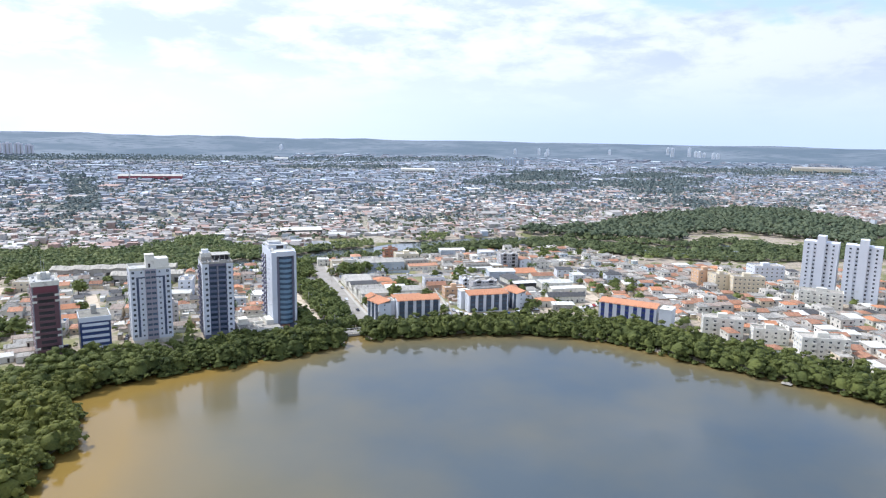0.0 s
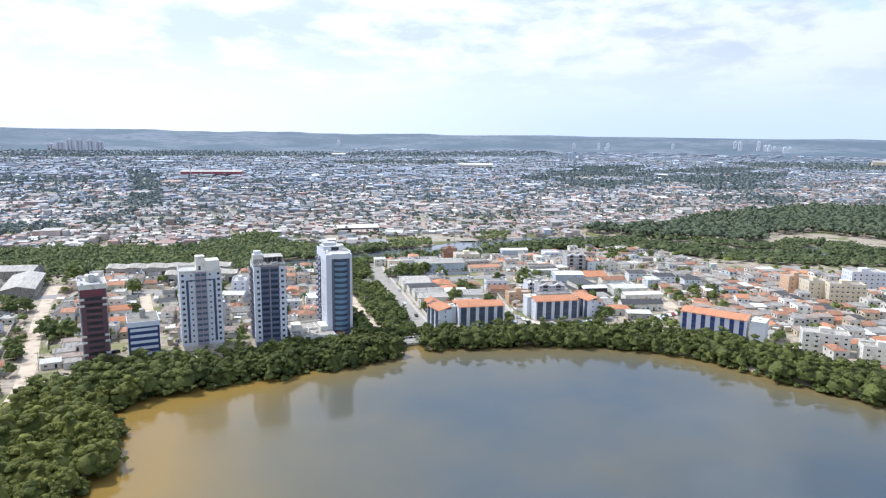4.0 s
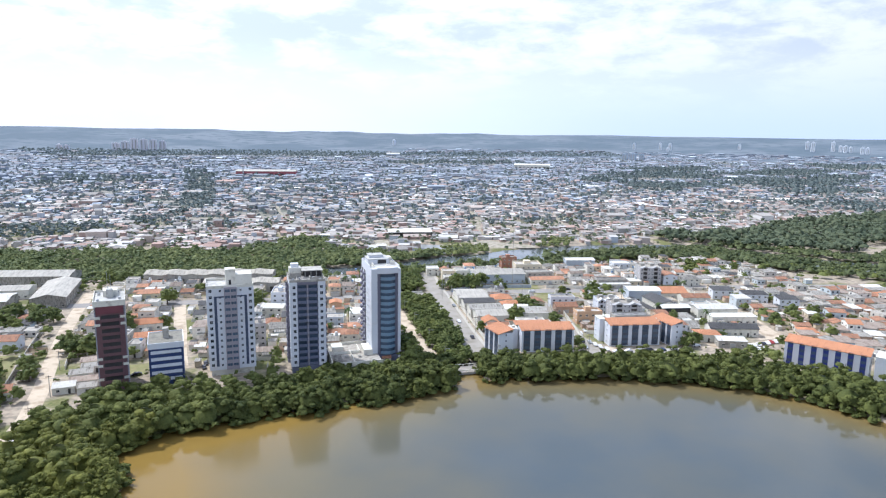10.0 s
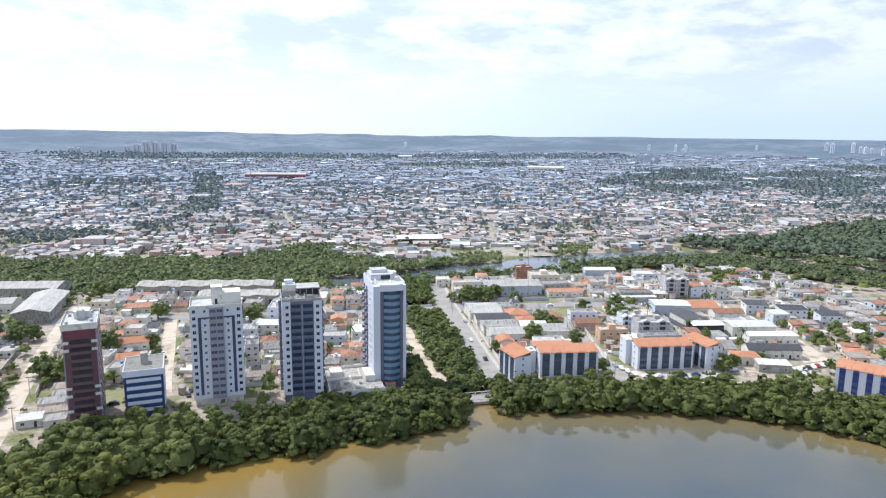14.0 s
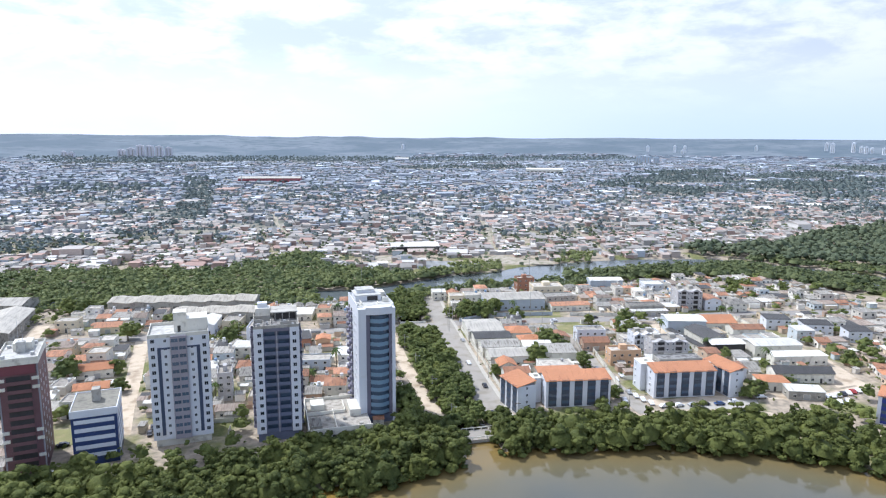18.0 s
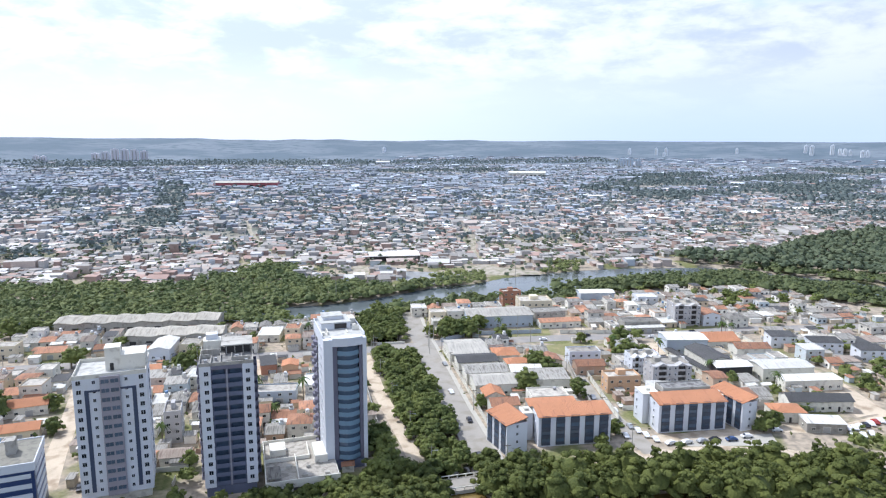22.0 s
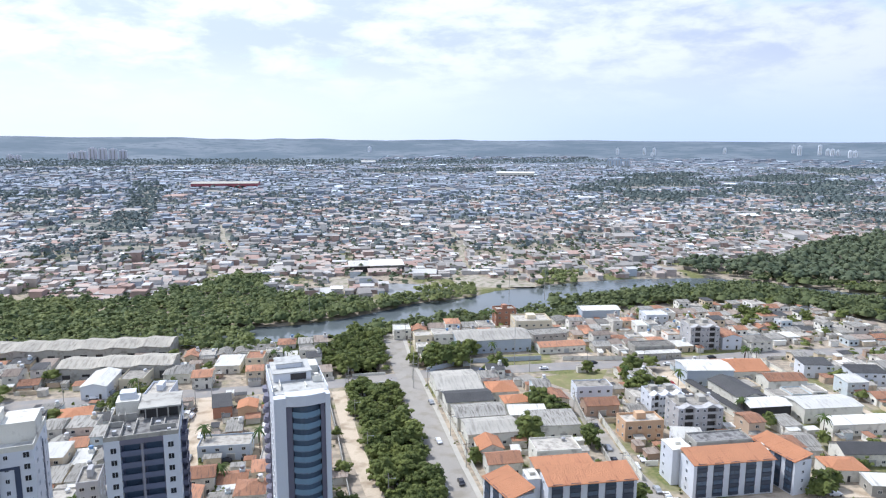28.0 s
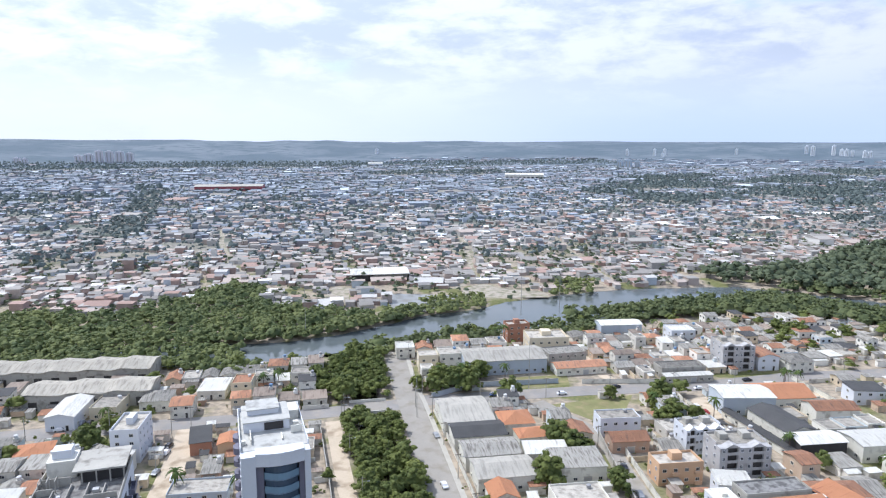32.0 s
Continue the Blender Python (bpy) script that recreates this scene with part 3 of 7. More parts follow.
# ---- roads ----
def strip(name, pts, width, material, label, z=0.06, thick=0.1, shift=0.0, category="road"):
    """A road or pavement along a line of points, with a small thickness."""
    g, n = Geo(), len(pts)
    P = [Vector(p) for p in pts]
    L, R = [], []
    for i in range(n):
        t = (P[min(i + 1, n - 1)] - P[max(i - 1, 0)]).normalized()
        s = Vector((-t.y, t.x))
        L.append(P[i] + s * (shift + width / 2)), R.append(P[i] + s * (shift - width / 2))
    vs = [(p.x, p.y, h) for h in (z, z - thick) for side in (L, R) for p in side]
    fs = []
    for i in range(n - 1):
        l0, l1, r0, r1 = i, i + 1, n + i, n + i + 1
        fs += [(r0, r1, l1, l0), (l0, l1, l1 + 2 * n, l0 + 2 * n), (r1, r0, r0 + 2 * n, r1 + 2 * n)]
    g.add(vs, fs)
    return tagged(new(name, g.mesh(name, material)), label, category, kind="structure")


AVENUE = [(47, -19), (49, 0), (50, 40), (52, 80), (54, 120), (55, 150), (59, 195)]
DIRT = [(27, -14), (26, 10), (22.5, 60), (22, 112)]
CROSS = [(-175, 128), (-60, 124), (0, 121), (40, 121), (62, 124), (128, 119), (183, 112), (230, 113), (300, 104), (400, 92)]
STREET = [(106, -14), (107, 6), (107.5, 31), (110, 47), (115, 70), (114, 84), (105, 112)]
STREET2 = [(150, 116), (146, 132), (148, 160)]
SHORE = [(47, -19), (70, -15), (104, -14), (132, -17), (152, -24), (176, -46), (200, -85), (222, -120)]
LEFTRD = [(-130, -90), (-133, -40), (-138, -10), (-145, 22), (-155, 75), (-161, 115), (-166, 160)]
LANE = [(-87, 4), (-92, 32), (-96, 60), (-101, 90), (-106, 122)]
LANE2 = [(-33, 52), (-31, 90), (-30, 121)]
SIDE = [(112, -4), (160, -6), (182, -12), (212, -6), (222, 30), (224, 104)]
STRIPS = [(AVENUE, 11), (DIRT, 6), (CROSS, 12), (STREET, 7), (STREET2, 6), (SHORE, 7), (LEFTRD, 8), (LANE, 7), (LANE2, 8), (SIDE, 6)]
strip("road_avenue", AVENUE, 10.0, M["concrete_road"], "worn pale concrete avenue beside the tree-lined canal", 0.08)
strip("road_dirt", DIRT, 5.5, M["dirt"], "sandy dirt track along the canal", 0.05)
strip("road_cross", CROSS, 10.5, M["asphalt"], "worn grey asphalt cross street", 0.06)
strip("road_side_2", STREET2, 5.5, M["dirt"], "sandy street past walled lots", 0.05)
strip("road_side", STREET, 6.5, M["concrete_road"], "pale side street with parked cars", 0.07)
strip("road_shore", SHORE, 6.5, M["dirt"], "sandy shore road behind the lagoon trees", 0.05)
strip("road_left", LEFTRD, 6.5, M["dirt"], "broad sandy road leading inland from the lagoon", 0.05)
strip("road_lane", LANE, 6.5, M["dirt"], "sandy lane between houses", 0.045)
strip("road_lane_2", LANE2, 8.0, M["dirt"], "wide sandy lane with parked cars", 0.045)
strip("road_yard", SIDE, 5.5, M["dirt"], "sandy track past sheds and houses", 0.045)
strip("pavement_avenue", AVENUE, 1.8, M["pavement"], "raised concrete pavement along the shop fronts", 0.2, 0.22, -5.9, "pavement")


# ---- trees ----
def crown_arrays(rng, r, h, lumps, leaves, leaf, fine=True, low=-0.45, lump=(0.24, 0.5)):
    """Leaf clumps on uneven lumps spread over a dome, as arrays of verts and faces."""
    vs, fs = [], []
    n = 0
    rings = ((0.78, -0.5), (1.0, 0.0), (0.80, 0.52), (0.38, 0.86)) if fine else ((0.98, -0.3), (0.82, 0.45), (0.36, 0.85))
    six = np.arange(6)
    for k in range(lumps + (lumps > 4)):
        a, u = rng.uniform(0, 2 * math.pi), rng.uniform(low, 1.0)
        rad = r * math.sqrt(max(0.0, 1 - max(u, 0) ** 2)) * rng.uniform(0.35, 0.95)
        c = np.array((rad * math.cos(a), rad * math.sin(a), h * (0.5 + 0.42 * u) * rng.uniform(0.85, 1.08)))
        lr = r * rng.uniform(*lump)
        flat = rng.uniform(0.4, 0.75)
        if k == lumps:   # the dense middle of the crown
            c, lr, flat = np.array((0.0, 0.0, h * (0.5 if low < 0 else 0.45))), r * (0.8 if low < 0 else 0.92), (0.42 if low < 0 else 0.32) * h / r
        ang = six * math.pi / 3 + rng.uniform(0, 1)
        dome = np.concatenate([np.stack([q * np.cos(ang), q * np.sin(ang), np.full(6, z)], 1) for q, z in rings])
        dome *= rng.uniform(0.8, 1.14, (len(dome), 1))
        vs.append(c + dome * lr * 0.9 * (1, 1, flat))
        m = len(rings)
        faces = [(6 * i + j, 6 * i + (j + 1) % 6, 6 * i + 6 + (j + 1) % 6, 6 * i + 6 + j) for i in range(m - 1) for j in range(6)]
        t = 6 * (m - 1)
        faces += [(t, t + 1, t + 2, t + 3), (t, t + 3, t + 4, t + 5)]
        fs.append(np.array(faces) + n)
        n += len(dome)
        if not leaves or k == lumps:
            continue
        d = rng.normal(size=(leaves, 3))
        d /= np.linalg.norm(d, axis=1)[:, None]
        d[:, 2] = np.abs(d[:, 2]) * rng.choice((1, 1, 1, -0.5), leaves)
        p = c + d * lr * rng.uniform(0.8, 1.14, (leaves, 1)) * (1, 1, flat)
        nrm = d + rng.normal(scale=0.22, size=(leaves, 3)) + (0, 0, 0.3)
        nrm /= np.linalg.norm(nrm, axis=1)[:, None]
        t = np.cross(nrm, rng.normal(size=(leaves, 3)))
        t /= np.linalg.norm(t, axis=1)[:, None]
        b = np.cross(nrm, t)
        s = leaf * rng.uniform(0.6, 1.3, (leaves, 1))
        quad = np.stack([p - t * s - b * s * 0.6, p + t * s * 0.9 - b * s * 0.7 - nrm * s * 0.25, p + t * s + b * s * 0.6, p - t * s * 0.8 + b * s * 0.8 - nrm * s * 0.3], 1)
        vs.append(quad.reshape(-1, 3))
        fs.append(np.arange(n, n + 4 * leaves).reshape(-1, 4))
        n += 4 * leaves
    return np.concatenate(vs), np.concatenate(fs)


def trunk_mesh(rng, h, r):
    g = Geo().tube(0, 0, -0.6, h * 0.45, r, r * 0.7, 7)
    for i in range(4):
        a, s = i * 1.6 + rng.uniform(0, 1), rng.uniform(0.9, 1.5)
        n = 5
        base, tip = Vector((0, 0, h * rng.uniform(0.28, 0.42))), Vector((math.cos(a) * s * h * 0.26, math.sin(a) * s * h * 0.26, h * rng.uniform(0.6, 0.78)))
        ring = lambda c, q: [(c.x + q * math.cos(2 * math.pi * j / n), c.y + q * math.sin(2 * math.pi * j / n), c.z) for j in range(n)]
        g.add(ring(base, r * 0.5) + ring(tip, r * 0.16), [(j, (j + 1) % n, n + (j + 1) % n, n + j) for j in range(n)])
    return g.mesh("trunk", M["trunk"])


rng = np.random.default_rng(7)
CROWNS = [array_mesh("crown", *crown_arrays(rng, r, h, 46, 16, 0.36, False, -0.8, (0.13, 0.32)), M["leaf"], True) for r, h in ((4.6, 8.4), (5.2, 9.2), (4.0, 7.6), (5.8, 8.8), (4.4, 9.8))]
CROWNS_DARK = [array_mesh("crown", *crown_arrays(rng, r, h, 36, 14, 0.34, False, -0.6, (0.18, 0.40)), M["leaf_dark"], True) for r, h in ((3.6, 7.4), (4.4, 8.6), (3.0, 6.0))]
TRUNKS = [trunk_mesh(rng, h, 0.28) for h in (8.4, 9.2, 7.6)]


def tree(x, y, z, crowns, label, group, size=1.0, lift=0.0):
    k = int(rng.integers(len(crowns)))
    e = thing("tree", x, y, z, float(rng.uniform(0, 360)), label, "tree", group)
    s = size * float(rng.uniform(0.85, 1.15))
    part("trunk", TRUNKS[k % 3], None, e, at=Matrix.Diagonal((s, s, s, 1)))
    part("crown", crowns[k], None, e, at=Matrix.Translation((0, 0, lift - 0.4 * s)) @ Matrix.Diagonal((s, s, s, 1)))
    return e


def scatter(n, xr, yr, keep, gap, gen):
    """Random places in a box that pass keep(X, Y) and stand gap apart."""
    X, Y = gen.uniform(*xr, n), gen.uniform(*yr, n)
    ok = keep(X, Y)
    cells, out = {}, []
    for x, y in zip(X[ok], Y[ok]):
        i, j = int(x // gap), int(y // gap)
        if any((x - a) ** 2 + (y - b) ** 2 < gap * gap for di in (-1, 0, 1) for dj in (-1, 0, 1) for a, b in cells.get((i + di, j + dj), ())):
            continue
        cells.setdefault((i, j), []).append((x, y))
        out.append((float(x), float(y)))
    return out


def line_distance(line, X, Y):
    best = np.full(X.shape, 1e9)
    for (x0, y0), (x1, y1) in zip(line, line[1:]):
        dx, dy = x1 - x0, y1 - y0
        t = np.clip(((X - x0) * dx + (Y - y0) * dy) / (dx * dx + dy * dy), 0, 1)
        best = np.minimum(best, np.hypot(X - x0 - t * dx, Y - y0 - t * dy))
    return best


def belt_width(X):
    return np.where(X < 20, np.where(X < -84, 35, 26), np.where(X < 46, 14, np.where(X < 110, 17, np.where(X < 150, 21, 30))))


def in_belt(X, Y):
    d = -depth_in(LAGOON, X, Y)
    ok = (d > -1.8) & (d < belt_width(X)) & (Y > -420)
    return ok & ~((X > 28) & (X < 45) & (Y > -46))


BELT = scatter(34000, (-175, 330), (-420, -10), lambda X, Y: in_belt(X, Y) & (line_distance(LEFTRD, X, Y) > 5) & (np.hypot(X + 111, Y + 9) > 17), 4.9, rng)
BELT_NEAR = [p for p in BELT if -61 < p[0] < 61]
for x, y in BELT_NEAR:
    tree(x, y, -1.9, CROWNS, "dense green broad-leaved tree on the lagoon bank", "lagoon bank trees", 1.18 if x < 26 else 1.06)
CANAL_TREES = scatter(700, (27, 45.5), (-12, 112), lambda X, Y: (line_distance(DIRT, X, Y) > 3.6) & (line_distance(AVENUE, X, Y) > 6.2), 4.6, rng)
for x, y in CANAL_TREES:
    tree(x, y, -0.6, CROWNS_DARK, "dark green tree lining the canal", "canal trees", 0.95)


def palm_meshes(h, gen):
    trunk = Geo()
    n, lean = 6, gen.uniform(-.9, .9)
    cen = [Vector((lean * (k / 5) ** 2, 0.3 * lean * (k / 5), h * k / 5)) for k in range(6)]
    vs = [(c.x + (.2 - .018 * k) * math.cos(6.283 * j / n), c.y + (.2 - .018 * k) * math.sin(6.283 * j / n), c.z - .3) for k, c in enumerate(cen) for j in range(n)]
    trunk.add(vs, [(k * n + j, k * n + (j + 1) % n, (k + 1) * n + (j + 1) % n, (k + 1) * n + j) for k in range(5) for j in range(n)])
    top, fronds = cen[-1], []
    for i in range(15):
        a, up, L = i * 2.4, gen.uniform(-.2, .9), gen.uniform(2.4, 3.3)
        g, m = Geo(), 6
        vs = []
        for k in range(m + 1):
            t = k / m
            r, z = L * t, up * L * t - 1.25 * L * t * t * .8
            wd = .34 * math.sin(math.pi * min(1, t * .92 + .1)) + .02
            for s in (-1, 0, 1):
                vs.append((top.x + r * math.cos(a) - s * wd * math.sin(a), top.y + r * math.sin(a) + s * wd * math.cos(a), top.z + z - (abs(s) * .16) - .3))
        g.add(vs, [(3 * k + c, 3 * k + c + 1, 3 * k + c + 4, 3 * k + c + 3) for k in range(m) for c in (0, 1)])
        fronds.append(g)
    crown = Geo()
    for g in fronds:
        crown.add(g.v, g.f)
    return trunk.mesh("trunk", M["trunk"]), crown.mesh("crown", M["palm"])


PALMS = [palm_meshes(h, random.Random(h)) for h in (8.0, 9.5, 7.0)]


def palm(x, y):
    k = int(rng.integers(3))
    e = thing("palm_tree", x, y, 0, float(rng.uniform(0, 360)), "slender coconut palm with drooping fronds", "palm tree", "palms")
    part("trunk", PALMS[k][0], None, e)
    part("crown", PALMS[k][1], None, e)


# ---- towers ----
def tower_windows(e, xs, zs, y, mesh, name="window"):
    for x in xs:
        for z in zs:
            part(name, mesh, None, e, at=pose(x, y, z))


def side_windows(e, x, sgn, ys, zs, mesh):
    for y in ys:
        for z in zs:
            part("window", mesh, None, e, at=pose(x, y, z, 0, 0, 90 * sgn))


FL = 2.9


def tower_round():
    """White tower with curved teal balconies."""
    e = thing("apartment_tower", 2.6, 10.3, 0, 5, "white apartment tower with curved teal balconies and dark recess", "building")
    H = 43.6
    part("wall", Geo().box(-6.8, -9.0, 0, 6.8, 12.0, H), M["white"], e)
    for x0, x1 in ((-6.8, -4.0), (5.6, 6.8)):
        part("pier", Geo().box(x0, -12.0, 0, x1, -9.0, H), M["white"], e)
    part("recess", Geo().box(-4.0, -9.25, 3.0, 5.6, -9.004, H - 2.2), M["lilac_dark"], e, "dark lilac recessed bay")
    part("crown_beam", Geo().prism([(-4.0, -12.0), (-1.5, -12.7), (0.8, -12.95), (3.0, -12.7), (5.6, -12.0), (5.6, -9.3), (-4.0, -9.3)], H - 2.2, H + 0.5), M["white"], e)
    arc = [(-2.4 + 6.8 * k / 8, -11.4 - 1.5 * math.sin(math.pi * k / 8)) for k in range(9)]
    slab = Geo().prism([(-2.45, -9.26)] + arc + [(4.45, -9.26)], 0, 0.18).mesh("balcony", M["navy_dark"])
    inner = [(x, y + 0.15) for x, y in arc]
    n = len(arc)
    rail = Geo().add([(x, y, z) for z in (-0.05, 1.5) for line in (arc, inner) for x, y in line],
                     [(i, i + 1, 2 * n + i + 1, 2 * n + i) for i in range(n - 1)] + [(n + i + 1, n + i, 3 * n + i, 3 * n + i + 1) for i in range(n - 1)]
                     + [(2 * n + i, 2 * n + i + 1, 3 * n + i + 1, 3 * n + i) for i in range(n - 1)]).mesh("parapet", M["teal"])
    for x0, x1 in ((-4.0, -2.5), (4.5, 5.6)):
        part("side_strip", Geo().box(x0, -11.35, 3.0, x1, -9.26, H - 2.21), M["lilac_dark"], e, "dark lilac tiled strip")
    inset = [(x * 0.94 + 0.06, y + 0.45) for x, y in arc]
    glass = Geo().prism([(-2.2, -9.26)] + inset + [(4.2, -9.26)], 0.19, FL - 0.02).mesh("glazing", M["bay_glass"])
    for k in range(13):
        z = 3.4 + k * FL
        b = part("balcony", slab, None, e, at=pose(0, 0, z))
        part("parapet", rail, None, b, "teal curved parapet")
        part("glazing", glass, None, e, at=pose(0, 0, z))
    zs = [4.2 + k * FL for k in range(13)]
    side_windows(e, -6.8, -1, (-6.5, -3.2), zs, WIN["small"])
    side_windows(e, 6.8, 1, (-5, 0, 5), zs, WIN["small"])
    bal = Geo().prism([(-1.7, 0), (-1.5, -0.7), (-0.8, -1.25), (0.8, -1.25), (1.5, -0.7), (1.7, 0)], 0, 1.1).mesh("balcony", M["lilac_dark"])
    dark = Geo().box(-1.4, -0.08, 0.2, 1.4, -0.01, 2.3).mesh("opening", M["shutter"])
    for yy in (3.5, 9.0):
        for z in zs:
            part("balcony", bal, None, e, at=pose(-6.8, yy, z - 0.8, 0, 0, -90))
            part("opening", dark, None, e, at=pose(-6.8, yy, z - 0.8, 0, 0, -90))
    part("terrace", Geo().box(-6.55, -9.2, H + 0.004, 6.55, 11.7, H + 0.12), M["terrace"], e, "weathered grey roof terrace")
    p = part("penthouse", Geo().box(-5.8, -0.5, H + 0.12, 3.8, 9.0, H + 2.3), M["white"], e)
    part("roof_slab", Geo().box(-6.0, -0.8, H + 2.3, 4.0, 9.2, H + 2.5), M["terrace"], p, "weathered penthouse roof slab")
    part("tank_room", Geo().box(-4.8, 3.0, H + 2.5, 1.8, 8.6, H + 3.6), M["white"], e)
    part("tank_roof", Geo().box(-5.0, 2.8, H + 3.6, 2.0, 8.8, H + 3.8), M["terrace"], e)
    part("side_room", Geo().box(3.81, 4.0, H + 0.12, 6.2, 9.0, H + 2.2), M["offwhite"], e)
    for x, y, w, d, hh in ((5.0, -3.0, 2.4, 0.2, 1.6), (-4.5, -4.0, 0.2, 5.0, 1.1), (1.8, -4.6, 0.3, 3.0, 0.5), (5.2, 0.6, 1.2, 1.2, 1.0), (-6.0, -6.0, 0.8, 0.8, 0.9)):
        part("low_wall", Geo().box(x - w / 2, y - d / 2, H + 0.12, x + w / 2, y + d / 2, H + 0.12 + hh), M["offwhite"], e)
    # Dark sheet on the wall: the opening's shade is its colour.
    part("opening", Geo().box(-1.5, -0.6, H + 0.3, 2.5, -0.505, H + 2.0), M["shutter"], e, "roof-terrace opening with its shade painted dark")
    r = Geo()
    for x0, y0, x1, y1 in ((-6.8, -9.3, -6.6, 12), (6.6, -9.3, 6.8, 12), (-6.6, 11.8, 6.6, 12)):
        r.box(x0, y0, H, x1, y1, H + 1.0)
    part("parapet", r, M["white"], e)
    part("pilotis", Geo().box(-4.0, -12.0, 0, 5.6, -9.3, 2.8), M["navy_dark"], e, "dark ground-floor entrance front")


def tower_twin_bay():
    """White tower with a dark blue centre bay and a roof slab."""
    e = thing("apartment_tower", -32.1, -0.6, 0, 4, "white apartment tower with dark blue balcony bay and scaffolded roof slab", "building")
    H = 40.6
    part("wall", Geo().box(-4.4, -7.4, 3.0, 4.4, 9.5, H - 1.2), M["white"], e)
    for x0, x1 in ((-7.6, -4.4), (4.4, 7.6)):
        part("pier", Geo().box(x0, -9.5, 3.0, x1, 9.5, H), M["white"], e)
    part("cornice", Geo().box(-4.4, -9.5, H - 1.2, 4.4, 9.5, H), M["lilac_dark"], e, "slate-blue band above the balconies")
    part("terrace", Geo().box(-7.35, -9.25, H + 0.004, 7.35, 9.25, H + 0.12), M["roof_grime"], e, "sooty grey roof terrace")
    part("bay", Geo().box(-4.4, -7.62, 3.0, 4.4, -7.404, H - 1.2), M["navy_dark"], e, "dark blue recessed bay")
    part("pilotis", Geo().box(-7.2, -9.1, 0, 7.2, 9.1, 3.0), M["navy_dark"], e, "dark blue ground floor")
    slab = Geo().box(-4.4, -9.3, 0, -0.25, -7.6, 0.2).box(0.25, -9.3, 0, 4.4, -7.6, 0.2).box(-4.4, -9.3, 0.2, -0.25, -9.18, 1.3).box(0.25, -9.3, 0.2, 4.4, -9.18, 1.3).mesh("balcony", M["navy_dark"])
    glass = Geo().box(-3.9, -7.75, 0.2, -0.7, -7.63, 2.3).box(0.7, -7.75, 0.2, 3.9, -7.63, 2.3).mesh("glazing", M["bay_glass"])
    part("divider", Geo().box(-0.25, -9.3, 3.0, 0.25, -7.62, H - 1.2), M["greylilac"], e)
    for k in range(13):
        part("balcony", slab, None, e, at=pose(0, 0, 3.2 + k * 2.78))
        part("glazing", glass, None, e, at=pose(0, 0, 3.2 + k * 2.78))
    zs = [4.3 + k * 2.78 for k in range(13)]
    tower_windows(e, (-5.7, 5.9), zs, -9.5, WIN["tower"])
    for s in (-1, 1):
        side_windows(e, 7.6 * s, s, (-6.8,), zs, WIN["small"])
        bal = Geo().box(-1.9, -1.1, 0, 1.9, 0, 0.16).box(-1.9, -1.1, 0.16, 1.9, -0.98, 1.1).box(-1.9, -0.98, 0.16, -1.78, 0, 1.1).box(1.78, -0.98, 0.16, 1.9, 0, 1.1).mesh("balcony", M["lilac_dark"])
        # Dark sheets paint the shade behind the side balconies.
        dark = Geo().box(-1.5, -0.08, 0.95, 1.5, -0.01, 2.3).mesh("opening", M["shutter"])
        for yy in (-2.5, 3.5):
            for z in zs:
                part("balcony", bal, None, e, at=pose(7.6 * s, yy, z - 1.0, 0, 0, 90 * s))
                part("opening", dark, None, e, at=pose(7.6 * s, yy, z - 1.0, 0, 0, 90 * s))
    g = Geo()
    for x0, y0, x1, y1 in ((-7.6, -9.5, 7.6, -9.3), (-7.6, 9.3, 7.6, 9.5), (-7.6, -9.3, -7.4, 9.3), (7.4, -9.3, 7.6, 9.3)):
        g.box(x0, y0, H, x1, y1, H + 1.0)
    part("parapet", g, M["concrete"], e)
    # A near-black block paints the shade beneath the raised slab.
    p = part("penthouse", Geo().box(-0.5, 1.5, H + 0.12, 6.8, 8.8, H + 2.7), M["shutter"], e, "dark block painting the shade under the roof slab")
    part("roof_slab", Geo().box(-1.6, 0.2, H + 2.7, 7.7, 9.4, H + 3.05), M["concrete"], p, "grey overhanging roof slab")
    part("rear_room", Geo().box(-6.8, 4.2, H + 0.12, -1.7, 9.0, H + 3.6), M["offwhite"], e)
    part("tank_room", Geo().box(-6.0, 5.6, H + 3.6, -2.6, 8.6, H + 5.2), M["white"], e)
    for x in (-0.2, 2.3, 4.7, 7.1):
        part("post", Geo().box(x, 0.6, H + 0.12, x + 0.25, 0.85, H + 2.7), M["concrete"], p)
    for x0, y0, x1, y1, hh in ((-4.4, -9.1, -4.2, -2.0, 1.1), (-7.2, -2.2, -4.4, -2.0, 1.4), (-1.8, -9.1, -1.6, 0.0, 0.9), (1.4, -6.0, 6.9, -5.8, 1.2), (1.4, -5.8, 1.6, -1.0, 1.2), (-6.8, 0.8, -1.9, 1.0, 1.9), (4.2, -5.8, 4.4, -1.2, 0.8)):
        part("low_wall", Geo().box(x0, y0, H + 0.12, x1, y1, H + hh), M["concrete"], e, "stained concrete terrace wall")
    for x, y, w in ((-5.8, -6.2, 0.9), (3.0, -3.4, 1.1), (5.6, -8.0, 0.8), (-3.0, -4.6, 0.7)):
        part("roof_unit", Geo().box(x - w / 2, y - w / 2, H + 0.12, x + w / 2, y + w / 2, H + 1.0), M["metal"], e)
    fr = Geo()
    for x in (-7.0, -5.6, -4.2):
        fr.box(x, -1.5, H + 0.12, x + 0.15, -1.35, H + 2.4).box(x, 0.4, H + 0.12, x + 0.15, 0.55, H + 2.4)
        fr.box(x, -1.5, H + 2.4, x + 0.15, 0.55, H + 2.52)
    part("pergola", fr, M["concrete"], e, "grey concrete roof pergola")


